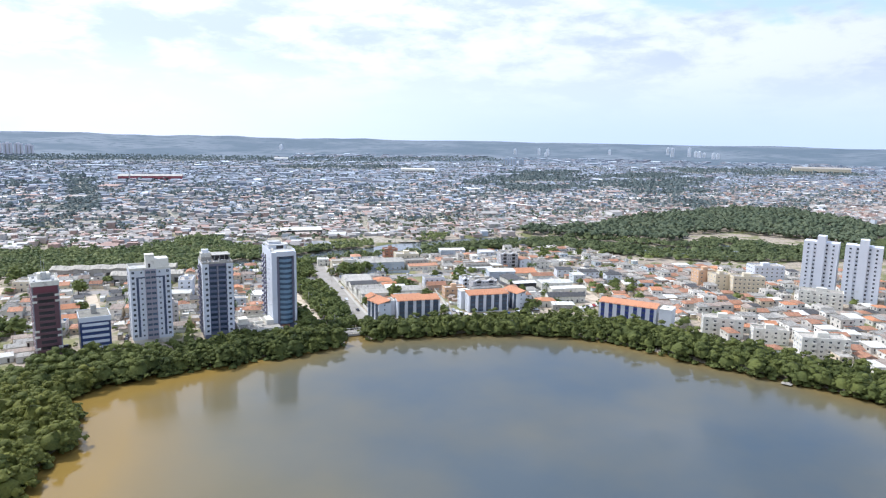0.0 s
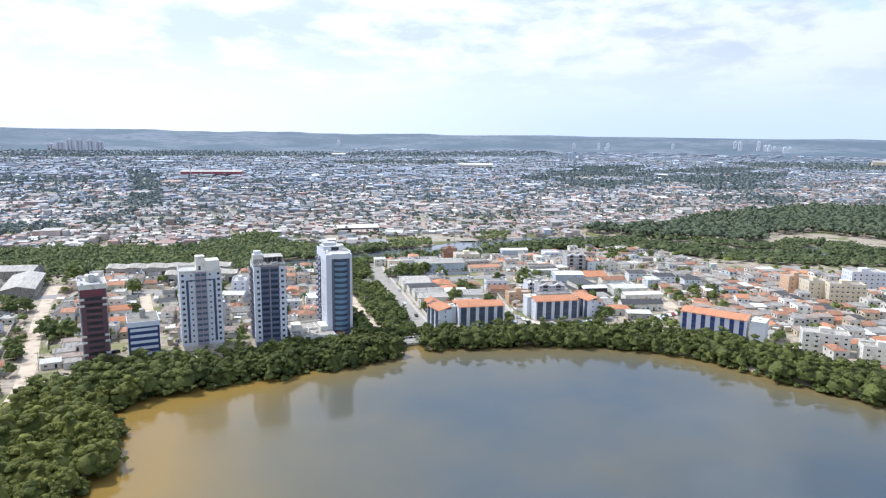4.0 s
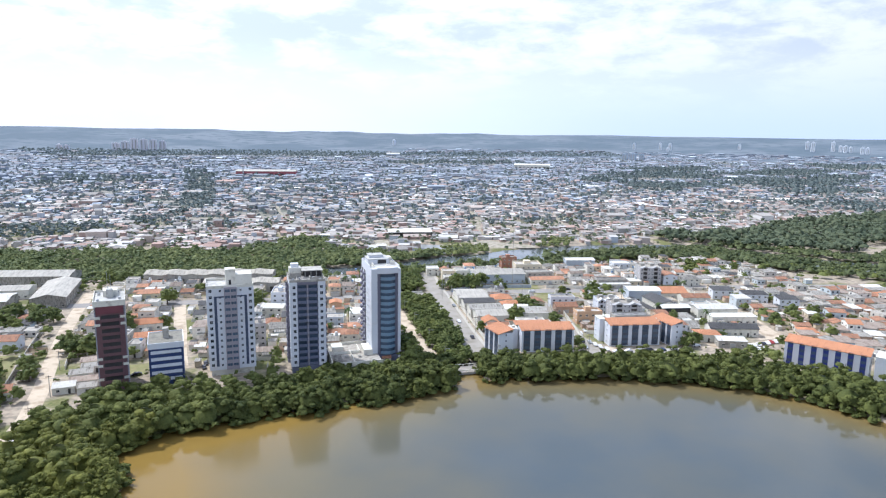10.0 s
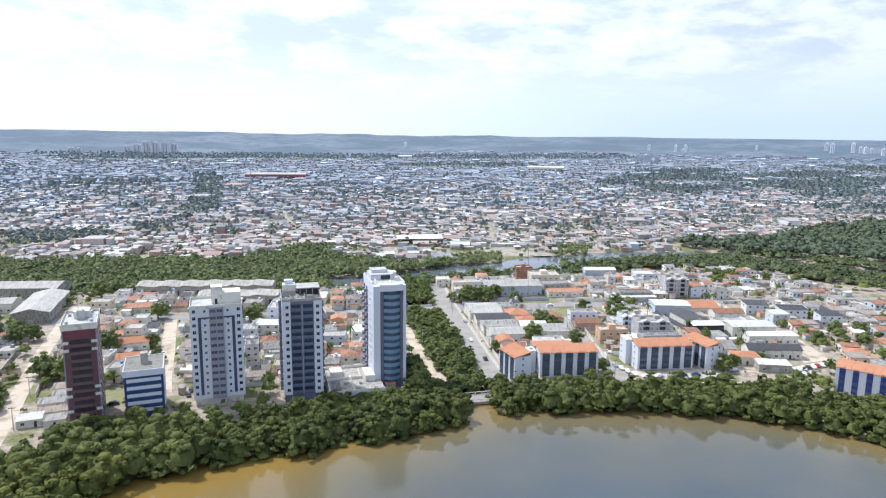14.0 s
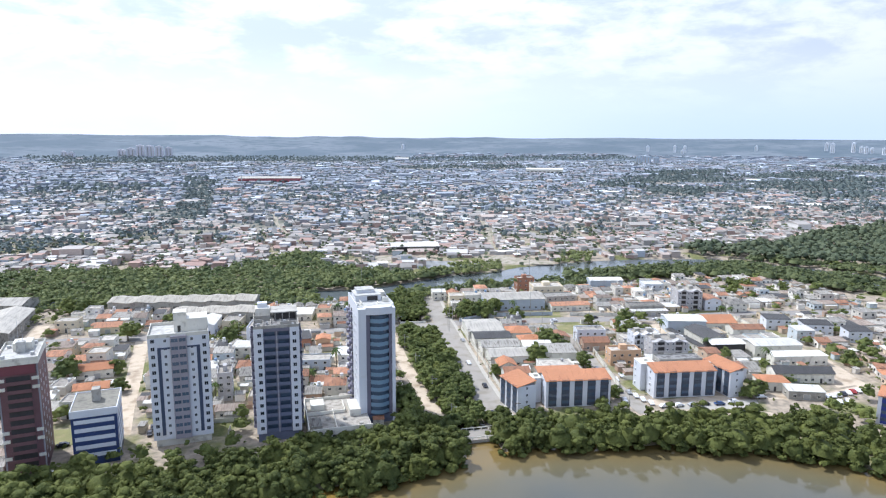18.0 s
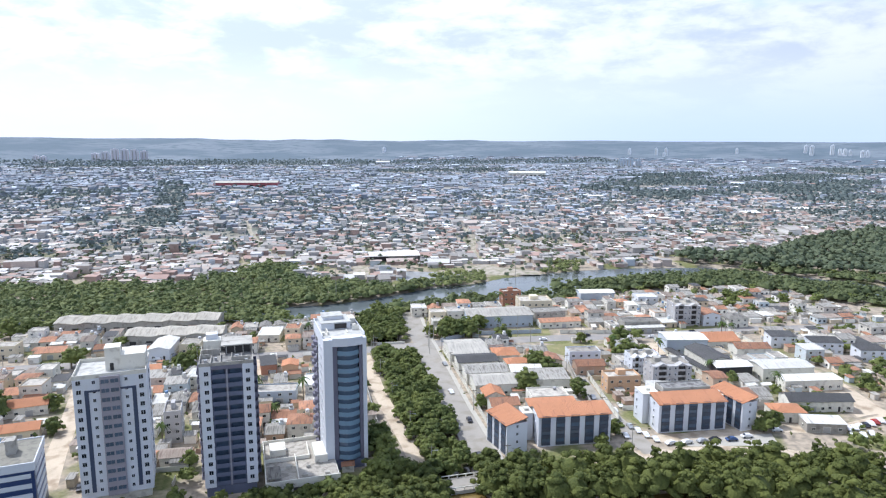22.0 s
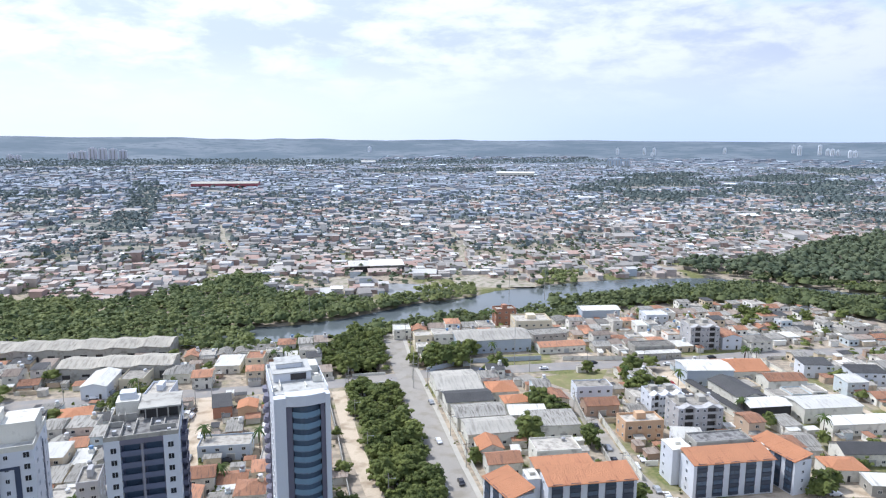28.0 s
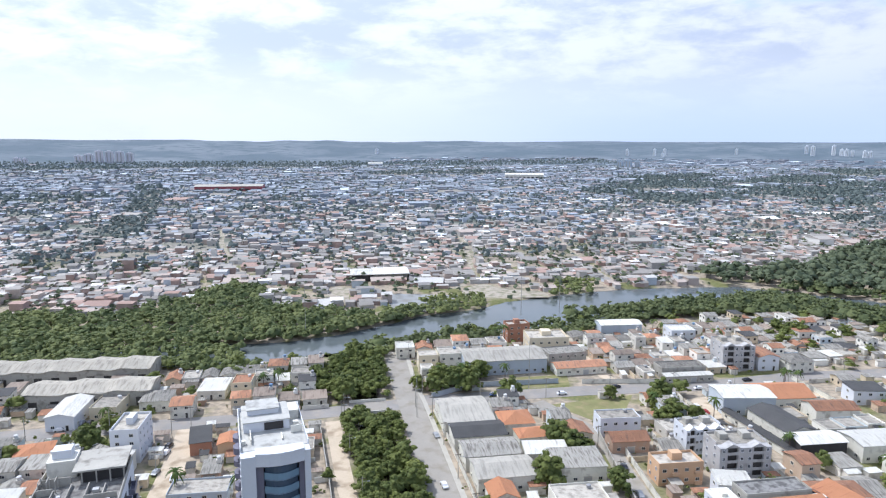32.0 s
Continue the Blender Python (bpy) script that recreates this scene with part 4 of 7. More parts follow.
def tower_tank():
    """White tower with twin navy stripes, lilac centre and a high tank block."""
    e = thing("apartment_tower", -64.7, 0.9, 0, 8, "white apartment tower with navy stripes and tall rooftop tank block", "building")
    H = 38.5
    part("wall", Geo().box(-9.55, -8.0, 2.6, 9.55, 8.0, H), M["white"], e)
    part("pilotis", Geo().box(-8.9, -7.3, 0, 8.9, 7.3, 2.6), M["offwhite"], e)
    part("centre_bay", Geo().box(-2.6, -8.75, 2.6, 2.6, -8.004, H + 0.4), M["mauve"], e, "grey-lilac centre bay")
    for x0, x1 in ((-6.7, -5.6), (5.6, 6.7)):
        part("stripe", Geo().box(x0, -8.12, 4.2, x1, -8.004, H - 3.4), M["navy"], e, "navy vertical stripe")
    for x0, x1 in ((-6.7, -2.6), (2.6, 6.7)):
        part("stripe", Geo().box(x0, -8.14, H - 4.0, x1, -8.004, H - 3.4), M["navy"], e, "navy lintel stripe")
    zs = [4.2 + k * 2.72 for k in range(13)]
    tower_windows(e, (-8.1, 8.1), zs, -8.0, WIN["tower"])
    tower_windows(e, (-4.2, 4.2), zs, -8.0, WIN["small"])
    slot = window_mesh(2.2, 1.3, M["mauve"], M["bay_glass"])
    tower_windows(e, (-1.25, 1.25), zs, -8.75, slot)
    for s in (-1, 1):
        side_windows(e, 9.55 * s, s, (-5, 0.5, 5), zs, WIN["small"])
        part("stripe", Geo().box(9.55 * s, 1.2, 4, 9.55 * s + 0.12 * s, 2.4, H - 2) if s > 0 else Geo().box(-9.67, 1.2, 4, -9.55, 2.4, H - 2), M["navy"], e, "navy vertical stripe")
    t = part("tank_block", Geo().box(-1.5, -2.5, H, 2.6, 2.3, H + 6.6).box(-1.6, -2.6, H + 6.6, 2.7, 2.4, H + 6.9), M["offwhite"], e)
    part("door", Geo().box(-0.3, -2.6, H + 0.1, 0.7, -2.504, H + 2.3), M["shutter"], t, "dark roof door")
    part("penthouse", Geo().box(2.6, -3.0, H, 9.35, 5.0, H + 4.6), M["offwhite"], e)
    g = Geo()
    for x0, y0, x1, y1 in ((-9.55, -8.0, 9.55, -7.8), (-9.55, 7.8, 9.55, 8.0), (-9.55, -7.8, -9.35, 7.8), (9.35, -7.8, 9.55, 7.8)):
        g.box(x0, y0, H, x1, y1, H + 1.2)
    part("parapet", g, M["offwhite"], e)
    part("roof_slab", Geo().box(-9.34, -7.79, H + 0.004, 9.34, 7.79, H + 0.1), M["terrace"], e, "weathered roof terrace")


def office_blue():
    e = thing("office_block", -90.2, -7.8, 0, 10, "low office block with blue and white horizontal bands", "building")
    e.matrix_basis @= Matrix.Diagonal((0.92, 1, 1.04, 1))
    H = 17.6
    part("wall", Geo().box(-7.2, -8.6, 0, 7.2, 8.6, H), M["blue_office"], e)
    part("cornice", Geo().box(-7.5, -8.9, H - 1.9, 7.5, -8.6, H + 0.4).box(-7.5, -8.6, H - 1.9, -7.2, 8.9, H + 0.4).box(7.2, -8.6, H - 1.9, 7.5, 8.9, H + 0.4).box(-7.2, 8.6, H - 1.9, 7.2, 8.9, H + 0.4), M["white"], e, "white roof cornice")
    part("roof_slab", Geo().box(-7.2, -8.6, H + 0.004, 7.2, 8.6, H + 0.12), M["office_roof"], e, "olive-grey gravel roof")
    for k in range(5):
        z = 2.6 + k * 2.75
        part("band", Geo().box(-6.3, -8.85, z, 6.3, -8.604, z + 1.25), M["white"], e, "white spandrel band")
        part("band", Geo().box(7.2, -7.4, z, 7.42, 7.4, z + 1.25), M["white"], e, "white spandrel band")
        part("glazing", Geo().box(-6.3, -8.72, z + 1.32, 6.3, -8.604, z + 2.5), M["blue_office"], e, "blue tinted window band")
    part("tank_block", Geo().box(-1.2, -1.0, H + 0.12, 1.4, 2.4, H + 4.0), M["concrete"], e, "grey lift and tank block")


def tower_maroon():
    e = thing("apartment_tower", -110.2, -10.0, 0, 13, "dark maroon apartment tower with white side ledges and pale roof block", "building")
    e.matrix_basis @= Matrix.Diagonal((0.88, 1, 1.03, 1))
    H = 36.0
    part("wall", Geo().box(-6.2, -9.6, 0, 6.2, 10.0, H - 1.3), M["maroon"], e)
    part("fascia", Geo().box(-5.4, -10.1, H - 4.2, 5.4, -9.604, H - 1.31), M["maroon_lit"], e, "dark red top fascia")
    bal = Geo().box(-3.9, -10.8, 0, 3.9, -9.604, 0.18).box(-3.9, -10.8, 0.18, 3.9, -10.66, 1.1).mesh("balcony", M["maroon"])
    gl = Geo().box(-3.6, -9.75, 0.2, 3.6, -9.61, 2.3).mesh("glazing", M["shutter"])
    for k in range(11):
        z = 1.6 + k * 2.72
        part("balcony", bal, None, e, at=pose(0, 0, z))
        part("glazing", gl, None, e, at=pose(0, 0, z))
    led = Geo().box(-1.1, -0.6, 0, 1.1, 0, 0.9).mesh("ledge", M["offwhite"])
    for k in (1, 3, 4, 9, 10):
        for x in (-5.2, 5.2):
            part("ledge", led, None, e, "pale window ledge", at=pose(x, -9.6, 2.6 + k * 2.72))
    zs = [3.0 + k * 2.72 for k in range(11)]
    for s in (-1, 1):
        part("corner_strip", Geo().box(6.0 * s - 0.25, -9.75, 0, 6.0 * s + 0.25, -9.604, H - 1.31), M["greylilac"], e, "pale corner strip")
        side_windows(e, 6.2 * s, s, (-6, -1, 4), zs, WIN["small"])
    part("cornice", Geo().box(-6.5, -10.3, H - 1.3, 6.5, 10.3, H - 0.1), M["offwhite"], e, "white roof band")
    part("terrace", Geo().box(-6.2, -9.9, H - 0.096, 6.2, 9.9, H + 0.02), M["terrace"], e, "weathered grey roof terrace")
    g = Geo()
    for x0, y0, x1, y1 in ((-6.5, -10.3, 6.5, -10.1), (-6.5, 10.1, 6.5, 10.3), (-6.5, -10.1, -6.3, 10.1), (6.3, -10.1, 6.5, 10.1)):
        g.box(x0, y0, H - 0.096, x1, y1, H + 0.9)
    part("parapet", g, M["offwhite"], e)
    part("stair_room", Geo().box(-2.6, 1.0, H + 0.02, 3.4, 6.5, H + 2.5), M["offwhite"], e)
    part("tank_block", Geo().box(-1.2, -1.5, H + 0.02, 1.6, 0.9, H + 3.4), M["terrace"], e)
    for x, y in ((-4.6, -6.0), (4.2, -4.4), (3.6, 7.8), (-4.4, 5.2)):
        part("roof_unit", Geo().box(x - .6, y - .5, H + 0.02, x + .6, y + .5, H + 0.9), M["metal"], e)
    part("mast", Geo().tube(-0.5, 0, H + 3.4, H + 10.5, 0.09, 0.05, 6).tube(0.8, 0.5, H + 3.4, H + 9.0, 0.07, 0.05, 6), M["metal"], e, "thin roof mast")


tower_round(), tower_twin_bay(), tower_tank(), office_blue(), tower_maroon()


def podium():
    e = thing("parking_podium", -11.5, 0.0, 0, 4, "white flat-roofed parking podium with roof terrace walls", "building")
    part("wall", Geo().box(-11.0, -15.0, 0, 11.0, 14.0, 4.0), M["offwhite"], e)
    part("roof_slab", Geo().box(-10.8, -14.8, 4.004, 10.8, 13.8, 4.1), M["slab"], e)
    g = Geo()
    for x0, y0, x1, y1 in ((-11, -15, 11, -14.75), (-11, 13.75, 11, 14), (-11, -14.75, -10.75, 13.75), (-1.5, -14.75, -1.25, 2), (-10.75, 0, 3, 0.25), (3, 0, 3.25, 10)):
        g.box(x0, y0, 4.0, x1, y1, 5.3)
    part("parapet", g, M["offwhite"], e)
    part("roof_room", Geo().box(4.5, -4, 4.1, 8.5, 6, 6.6), M["offwhite"], e)
    part("roof_room", Geo().box(-9, 4, 4.1, -4, 10, 6.2), M["offwhite"], e)
    part("tiled_canopy", Geo().box(-10.2, -13.8, 5.6, -6.4, -6.0, 5.75).box(-10.1, -13.7, 4.1, -9.9, -13.5, 5.6).box(-6.7, -13.7, 4.1, -6.5, -13.5, 5.6), M["fibre"], e, "grey sheet canopy")
    for px, py, pw in ((0.6, -11.5, 1.6), (2.2, -6.0, 1.2), (-3.6, -5.0, 1.8), (7.4, -12.0, 1.4)):
        part("roof_unit", Geo().box(px - pw / 2, py - .6, 4.1, px + pw / 2, py + .6, 5.0), M["concrete"], e)
    for x in (-9, -5.4, -1.8, 1.8, 5.4, 9):
        part("opening", Geo().box(x - 1.3, -15.08, 0.4, x + 1.3, -15.004, 2.8), M["shutter"], e)


podium()


# ---- apartment slabs ----
def slab_block(x, y, w, d, h, rot, label, bays, bay_mat, floors=4, share=0.62):
    """Four-storey apartment slab: tiled mono-pitch roof, dark glazed bays between white piers."""
    e = thing("apartment_block", x, y, 0, rot, label, "building", "lagoon apartment blocks")
    part("wall", Geo().box(-w / 2, -d / 2, 0, w / 2, d / 2, h), M["white"], e)
    r = Geo()
    r.add([(-w / 2 - .3, -d / 2 - .5, h - .2), (w / 2 + .3, -d / 2 - .5, h - .2), (w / 2 + .3, d / 2 + .1, h + 1.5), (-w / 2 - .3, d / 2 + .1, h + 1.5),
           (-w / 2 - .3, -d / 2 - .5, h), (w / 2 + .3, -d / 2 - .5, h), (w / 2 + .3, d / 2 + .1, h + 1.7), (-w / 2 - .3, d / 2 + .1, h + 1.7)],
          [(0, 3, 2, 1), (4, 5, 6, 7), (0, 1, 5, 4), (1, 2, 6, 5), (2, 3, 7, 6), (3, 0, 4, 7)])
    part("roof", r, M["orange_tile"], e, "orange tiled roof slope")
    part("rear_wall", Geo().box(-w / 2, d / 2 - .3, h, w / 2, d / 2 - 0.02, h + 1.45), M["offwhite"], e)
    step = w / bays
    pw = min(step * share, 3.4)
    fl = h / floors
    pane = window_mesh(pw * 0.9, 1.45, bay_mat, M["bay_glass"])
    for b in range(bays):
        bx = -w / 2 + step * (b + 0.5)
        bay = part("bay", Geo().box(bx - pw / 2, -d / 2 - 0.1, 0.6, bx + pw / 2, -d / 2 - 0.004, h - 0.5), bay_mat, e, "dark glazed balcony bay")
        for f in range(floors):
            z = f * fl + 0.5
            part("parapet", Geo().box(bx - pw / 2, -d / 2 - 0.24, z, bx + pw / 2, -d / 2 - 0.104, z + 0.85), bay_mat, bay)
            part("glazing", pane, None, e, at=pose(bx, -d / 2 - 0.1, z + 1.0))
    for s in (-1, 1):
        for f in range(floors):
            for yy in ((-d / 4, d / 4) if d > 8 else (0,)):
                part("window", WIN["small"], None, e, at=pose(s * w / 2, yy, f * fl + 1.2, 0, 0, 90 * s))
    return e


def plain_block(x, y, w, d, h, rot, label, wall, floors, cols, roof="slab", group="", name="apartment_block", balconies=False):
    """Flat-roofed block with parapet, rows of windows and roof tanks."""
    e = thing(name, x, y, 0, rot, label, "building", group)
    part("wall", Geo().box(-w / 2, -d / 2, 0, w / 2, d / 2, h), wall, e)
    part("roof_slab", Geo().box(-w / 2 + .2, -d / 2 + .2, h + 0.004, w / 2 - .2, d / 2 - .2, h + 0.1), M[roof], e)
    g = Geo()
    for x0, y0, x1, y1 in ((-w / 2, -d / 2, w / 2, -d / 2 + .2), (-w / 2, d / 2 - .2, w / 2, d / 2), (-w / 2, -d / 2 + .2, -w / 2 + .2, d / 2 - .2), (w / 2 - .2, -d / 2 + .2, w / 2, d / 2 - .2)):
        g.box(x0, y0, h, x1, y1, h + 0.9)
    part("parapet", g, wall, e)
    fl = h / floors
    nd = max(1, int(d / 3.5))
    for f in range(floors):
        z = f * fl + fl * 0.36
        for c in range(cols):
            cx = -w / 2 + w * (c + 0.5) / cols
            part("window", WIN["house"], None, e, at=pose(cx, -d / 2, z))
            if balconies and c % 2:
                part("balcony", Geo().box(cx - 1.2, -d / 2 - 0.9, z - 1.0, cx + 1.2, -d / 2 - 0.002, z - 0.1), wall, e)
        for c in range(nd):
            cy = -d / 2 + d * (c + 0.5) / nd
            for s in (-1, 1):
                part("window", WIN["small"], None, e, at=pose(s * w / 2, cy, z, 0, 0, 90 * s))
    part("tank_block", Geo().box(-w * .12, -d * .1, h + .1, w * .12, d * .25, h + 2.4), wall, e)
    return e


def bay_block(x, y, w, d, h, rot, label, wall, floors, bays):
    """Flat-roofed block with dark recessed balcony shafts between plain piers and small gables over them."""
    e = thing("apartment_block", x, y, 0, rot, label, "building")
    step, fl = w / bays, h / floors
    part("wall", Geo().box(-w / 2, -d / 2 + 1.0, 0, w / 2, d / 2, h), wall, e)
    for k in range(bays):
        x0 = -w / 2 + k * step
        part("pier", Geo().box(x0, -d / 2, 0, x0 + step * 0.3, -d / 2 + 0.998, h), wall, e)
        part("pier", Geo().box(x0 + step * 0.7, -d / 2, 0, x0 + step, -d / 2 + 0.998, h), wall, e)
        # The shaft's shade is put into this near-black sheet.
        part("recess", Geo().box(x0 + step * 0.3, -d / 2 + 0.9, 0.3, x0 + step * 0.7, -d / 2 + 0.996, h - 0.3), M["shutter"], e, "recessed balcony shaft with its shade painted dark")
        for f in range(floors):
            z = f * fl + 0.25
            part("balcony", Geo().box(x0 + step * 0.3, -d / 2 + 0.06, z, x0 + step * 0.7, -d / 2 + 0.88, z + 0.14).box(x0 + step * 0.3, -d / 2 + 0.06, z + 0.14, x0 + step * 0.7, -d / 2 + 0.18, z + 0.95), wall, e)
            part("window", WIN["small"], None, e, at=pose(x0 + step * 0.15, -d / 2, z + 0.9))
            part("window", WIN["small"], None, e, at=pose(x0 + step * 0.85, -d / 2, z + 0.9))
        xc = x0 + step / 2
        part("gable", Geo().add([(xc - step * .3, -d / 2, h), (xc + step * .3, -d / 2, h), (xc, -d / 2, h + 1.3), (xc - step * .3, -d / 2 + 3, h), (xc + step * .3, -d / 2 + 3, h), (xc, -d / 2 + 3, h + 1.3)],
                                [(0, 1, 2), (5, 4, 3), (1, 4, 5, 2), (3, 0, 2, 5), (0, 3, 4, 1)]), wall, e)
    for s in (-1, 1):
        for f in range(floors):
            for yy in (-d / 5, d / 4):
                part("window", WIN["small"], None, e, at=pose(s * w / 2, yy, f * fl + 1.1, 0, 0, 90 * s))
    part("roof_slab", Geo().box(-w / 2 + .2, -d / 2 + 3.05, h + 0.004, w / 2 - .2, d / 2 - .2, h + 0.12), M["slab"], e)
    g = Geo()
    for x0, y0, x1, y1 in ((-w / 2, d / 2 - .2, w / 2, d / 2), (-w / 2, -d / 2 + 3.1, -w / 2 + .2, d / 2 - .2), (w / 2 - .2, -d / 2 + 3.1, w / 2, d / 2 - .2)):
        g.box(x0, y0, h, x1, y1, h + 0.8)
    part("parapet", g, wall, e)
    for x0 in (-w * .25, w * .2):
        part("tank_block", Geo().box(x0 - 1.4, d * .05, h + .12, x0 + 1.4, d * .35, h + 1.9), M["concrete"], e)
    return e


OCC = []   # footprints already taken: x, y, half width, half depth, turn


def take(x, y, w, d, rot):
    OCC.append((x, y, w / 2, d / 2, radians(rot)))


def free(x, y, w, d, gap=1.0):
    px = [x + i * w / 2 for i in (-1, 0, 1) for j in (-1, 0, 1)]
    py = [y + j * d / 2 for i in (-1, 0, 1) for j in (-1, 0, 1)]
    for ox, oy, hw, hd, a in OCC:
        if (ox - x) ** 2 + (oy - y) ** 2 > (hw + hd + w + d) ** 2:
            continue
        c, s = math.cos(a), math.sin(a)
        for qx, qy in zip(px, py):
            dx, dy = qx - ox, qy - oy
            if abs(dx * c + dy * s) < hw + gap and abs(dy * c - dx * s) < hd + gap:
                return False
        if abs(ox - x) < w / 2 + gap and abs(oy - y) < d / 2 + gap:
            return False
    return True


for a in ((4, 12, 14, 26, 4), (-31.4, 3.5, 16, 20, 5), (-63.6, 0, 21, 17, 2), (-90.2, -5.5, 15, 18, 3), (-111.4, -7, 13, 21, 4), (-11.5, 0, 22, 30, 4)):
    take(*a)


def house(x, y, w, d, h, rot=0.0, roof="gable", roof_mat="terracotta", wall="wall", label="", floors=1, group="", along="x", rise=None, name="house", doors=True, tank=False):
    """A house: walls, a roof of its own shape, windows and a door on the street side and windows on both flanks."""
    take(x, y, w, d, rot)
    e = thing(name, x, y, 0, rot, label or "small plastered house", "house" if name == "house" else "building", group)
    rise = rise if rise is not None else 0.22 * (d if along == "x" else w)
    if roof == "gable":
        part("roof", Geo().gable(w, d, h, rise, along=along), M[roof_mat], e)
        a, b = (w / 2, d / 2) if along == "x" else (d / 2, w / 2)
        prof = [(-b, -0.1), (b, -0.1), (b, h), (0, h + rise - 0.02), (-b, h)]
        vs = [(s * a, p, q) for s in (-1, 1) for p, q in prof]
        if along == "y":
            vs = [(-q, p, r) for p, q, r in vs]
        part("wall", Geo().add(vs, [(4, 3, 2, 1, 0), (5, 6, 7, 8, 9)] + [(k, (k + 1) % 5, 5 + (k + 1) % 5, 5 + k) for k in range(5)]), M[wall], e)
    else:
        part("wall", Geo().box(-w / 2, -d / 2, -0.1, w / 2, d / 2, h), M[wall], e)
    if roof == "gable":
        pass
    elif roof == "hip":
        part("roof", Geo().hip(w, d, h, rise), M[roof_mat], e)
    elif roof == "mono":
        part("roof", Geo().add([(-w / 2 - .3, -d / 2 - .3, h), (w / 2 + .3, -d / 2 - .3, h), (w / 2 + .3, d / 2 + .3, h + rise * .5), (-w / 2 - .3, d / 2 + .3, h + rise * .5),
                                (-w / 2 - .3, -d / 2 - .3, h + .12), (w / 2 + .3, -d / 2 - .3, h + .12), (w / 2 + .3, d / 2 + .3, h + rise * .5 + .12), (-w / 2 - .3, d / 2 + .3, h + rise * .5 + .12)],
                               [(0, 3, 2, 1), (4, 5, 6, 7), (0, 1, 5, 4), (1, 2, 6, 5), (2, 3, 7, 6), (3, 0, 4, 7)]), M[roof_mat], e)
        part("rear_wall", Geo().box(-w / 2, d / 2 - .2, h, w / 2, d / 2 - 0.01, h + rise * .48), M[wall], e)
    else:
        part("roof_slab", Geo().box(-w / 2 + .15, -d / 2 + .15, h + .004, w / 2 - .15, d / 2 - .15, h + .1), M[roof_mat], e)
        g = Geo()
        for x0, y0, x1, y1 in ((-w / 2, -d / 2, w / 2, -d / 2 + .15), (-w / 2, d / 2 - .15, w / 2, d / 2), (-w / 2, -d / 2 + .15, -w / 2 + .15, d / 2 - .15), (w / 2 - .15, -d / 2 + .15, w / 2, d / 2 - .15)):
            g.box(x0, y0, h, x1, y1, h + 0.6)
        part("parapet", g, M[wall], e)
        if tank:
            part("water_tank", TANK, None, e, at=pose(w * .25, d * .25, h + .1))
    if group == "town houses":
        q = lot.random()
        if q < 0.6:   # a lean-to at the back or the flank
            aw, ad, ah = w * lot.uniform(.4, .8), lot.uniform(1.8, 2.8), lot.uniform(2.2, 2.7)
            ax = lot.uniform(-.5, .5) * (w - aw)
            part("annex", Geo().box(ax - aw / 2, -d / 2 - ad, -.1, ax + aw / 2, -d / 2 - .004, ah), M[wall], e)
            part("annex_roof", Geo().add([(ax - aw / 2 - .2, -d / 2 - ad - .25, ah), (ax + aw / 2 + .2, -d / 2 - ad - .25, ah), (ax + aw / 2 + .2, -d / 2 - .01, ah + .5), (ax - aw / 2 - .2, -d / 2 - .01, ah + .5),
                                          (ax - aw / 2 - .2, -d / 2 - ad - .25, ah + .1), (ax + aw / 2 + .2, -d / 2 - ad - .25, ah + .1), (ax + aw / 2 + .2, -d / 2 - .01, ah + .6), (ax - aw / 2 - .2, -d / 2 - .01, ah + .6)],
                                         [(0, 3, 2, 1), (4, 5, 6, 7), (0, 1, 5, 4), (1, 2, 6, 5), (2, 3, 7, 6), (3, 0, 4, 7)]), M[lot.choice(("fibre", "fibre", "terracotta", "white_sheet", "dark_sheet"))], e)
        if lot.random() < 0.45 and roof != "flat":
            part("tank_stand", Geo().box(w * .2, d * .15, h - .2, w * .2 + 1.6, d * .15 + 1.6, h + 1.6), M[wall], e)
            part("water_tank", TANK, None, e, at=pose(w * .2 + .8, d * .15 + .8, h + 1.6))
        if lot.random() < 0.55:
            yd = lot.uniform(2.2, 3.4)
            part("yard_wall", Geo().box(-w / 2 - .5, -d / 2 - yd, -.1, w / 2 + .5, -d / 2 - yd + .15, 1.7), M["offwhite" if lot.random() < .5 else "wall"], e)
    fl = h / floors
    for f in range(floors):
        z = f * fl + 1.0
        n = max(1, int(w / 3.6))
        for c in range(n):
            cx = -w / 2 + w * (c + 0.5) / n
            if f == 0 and c == n // 2 and doors:
                part("door", GARAGE if w > 12 else DOOR, None, e, at=pose(cx, -d / 2, 0))
            else:
                part("window", WIN["house"], None, e, at=pose(cx, -d / 2, z))
        if h > 2.4:
            s = -1 if x > 10 else 1
            for c in range(max(1, int(d / 5.5))):
                cy = -d / 2 + d * (c + 0.5) / max(1, int(d / 5.5))
                part("window", WIN["house"], None, e, at=pose(s * w / 2, cy, z, 0, 0, 90 * s))
    return e


def end_block(x, y, w, d, h, rot, label):
    e = thing("stair_block", x, y, 0, rot, label, "building", "stair blocks")
    part("wall", Geo().box(-w / 2, -d / 2, 0, w / 2, d / 2, h), M["white"], e)
    part("coping", Geo().box(-w / 2 - .12, -d / 2 - .12, h, w / 2 + .12, d / 2 + .12, h + .22), M["offwhite"], e)
    for f in range(4):
        part("window", WIN["small"], None, e, at=pose(-w / 2, d * .2, f * h / 4 + 1.2, 0, 0, -90))
    part("hatch", Geo().box(-.8, -.8, h + .22, .8, .8, h + 1.1), M["offwhite"], e)


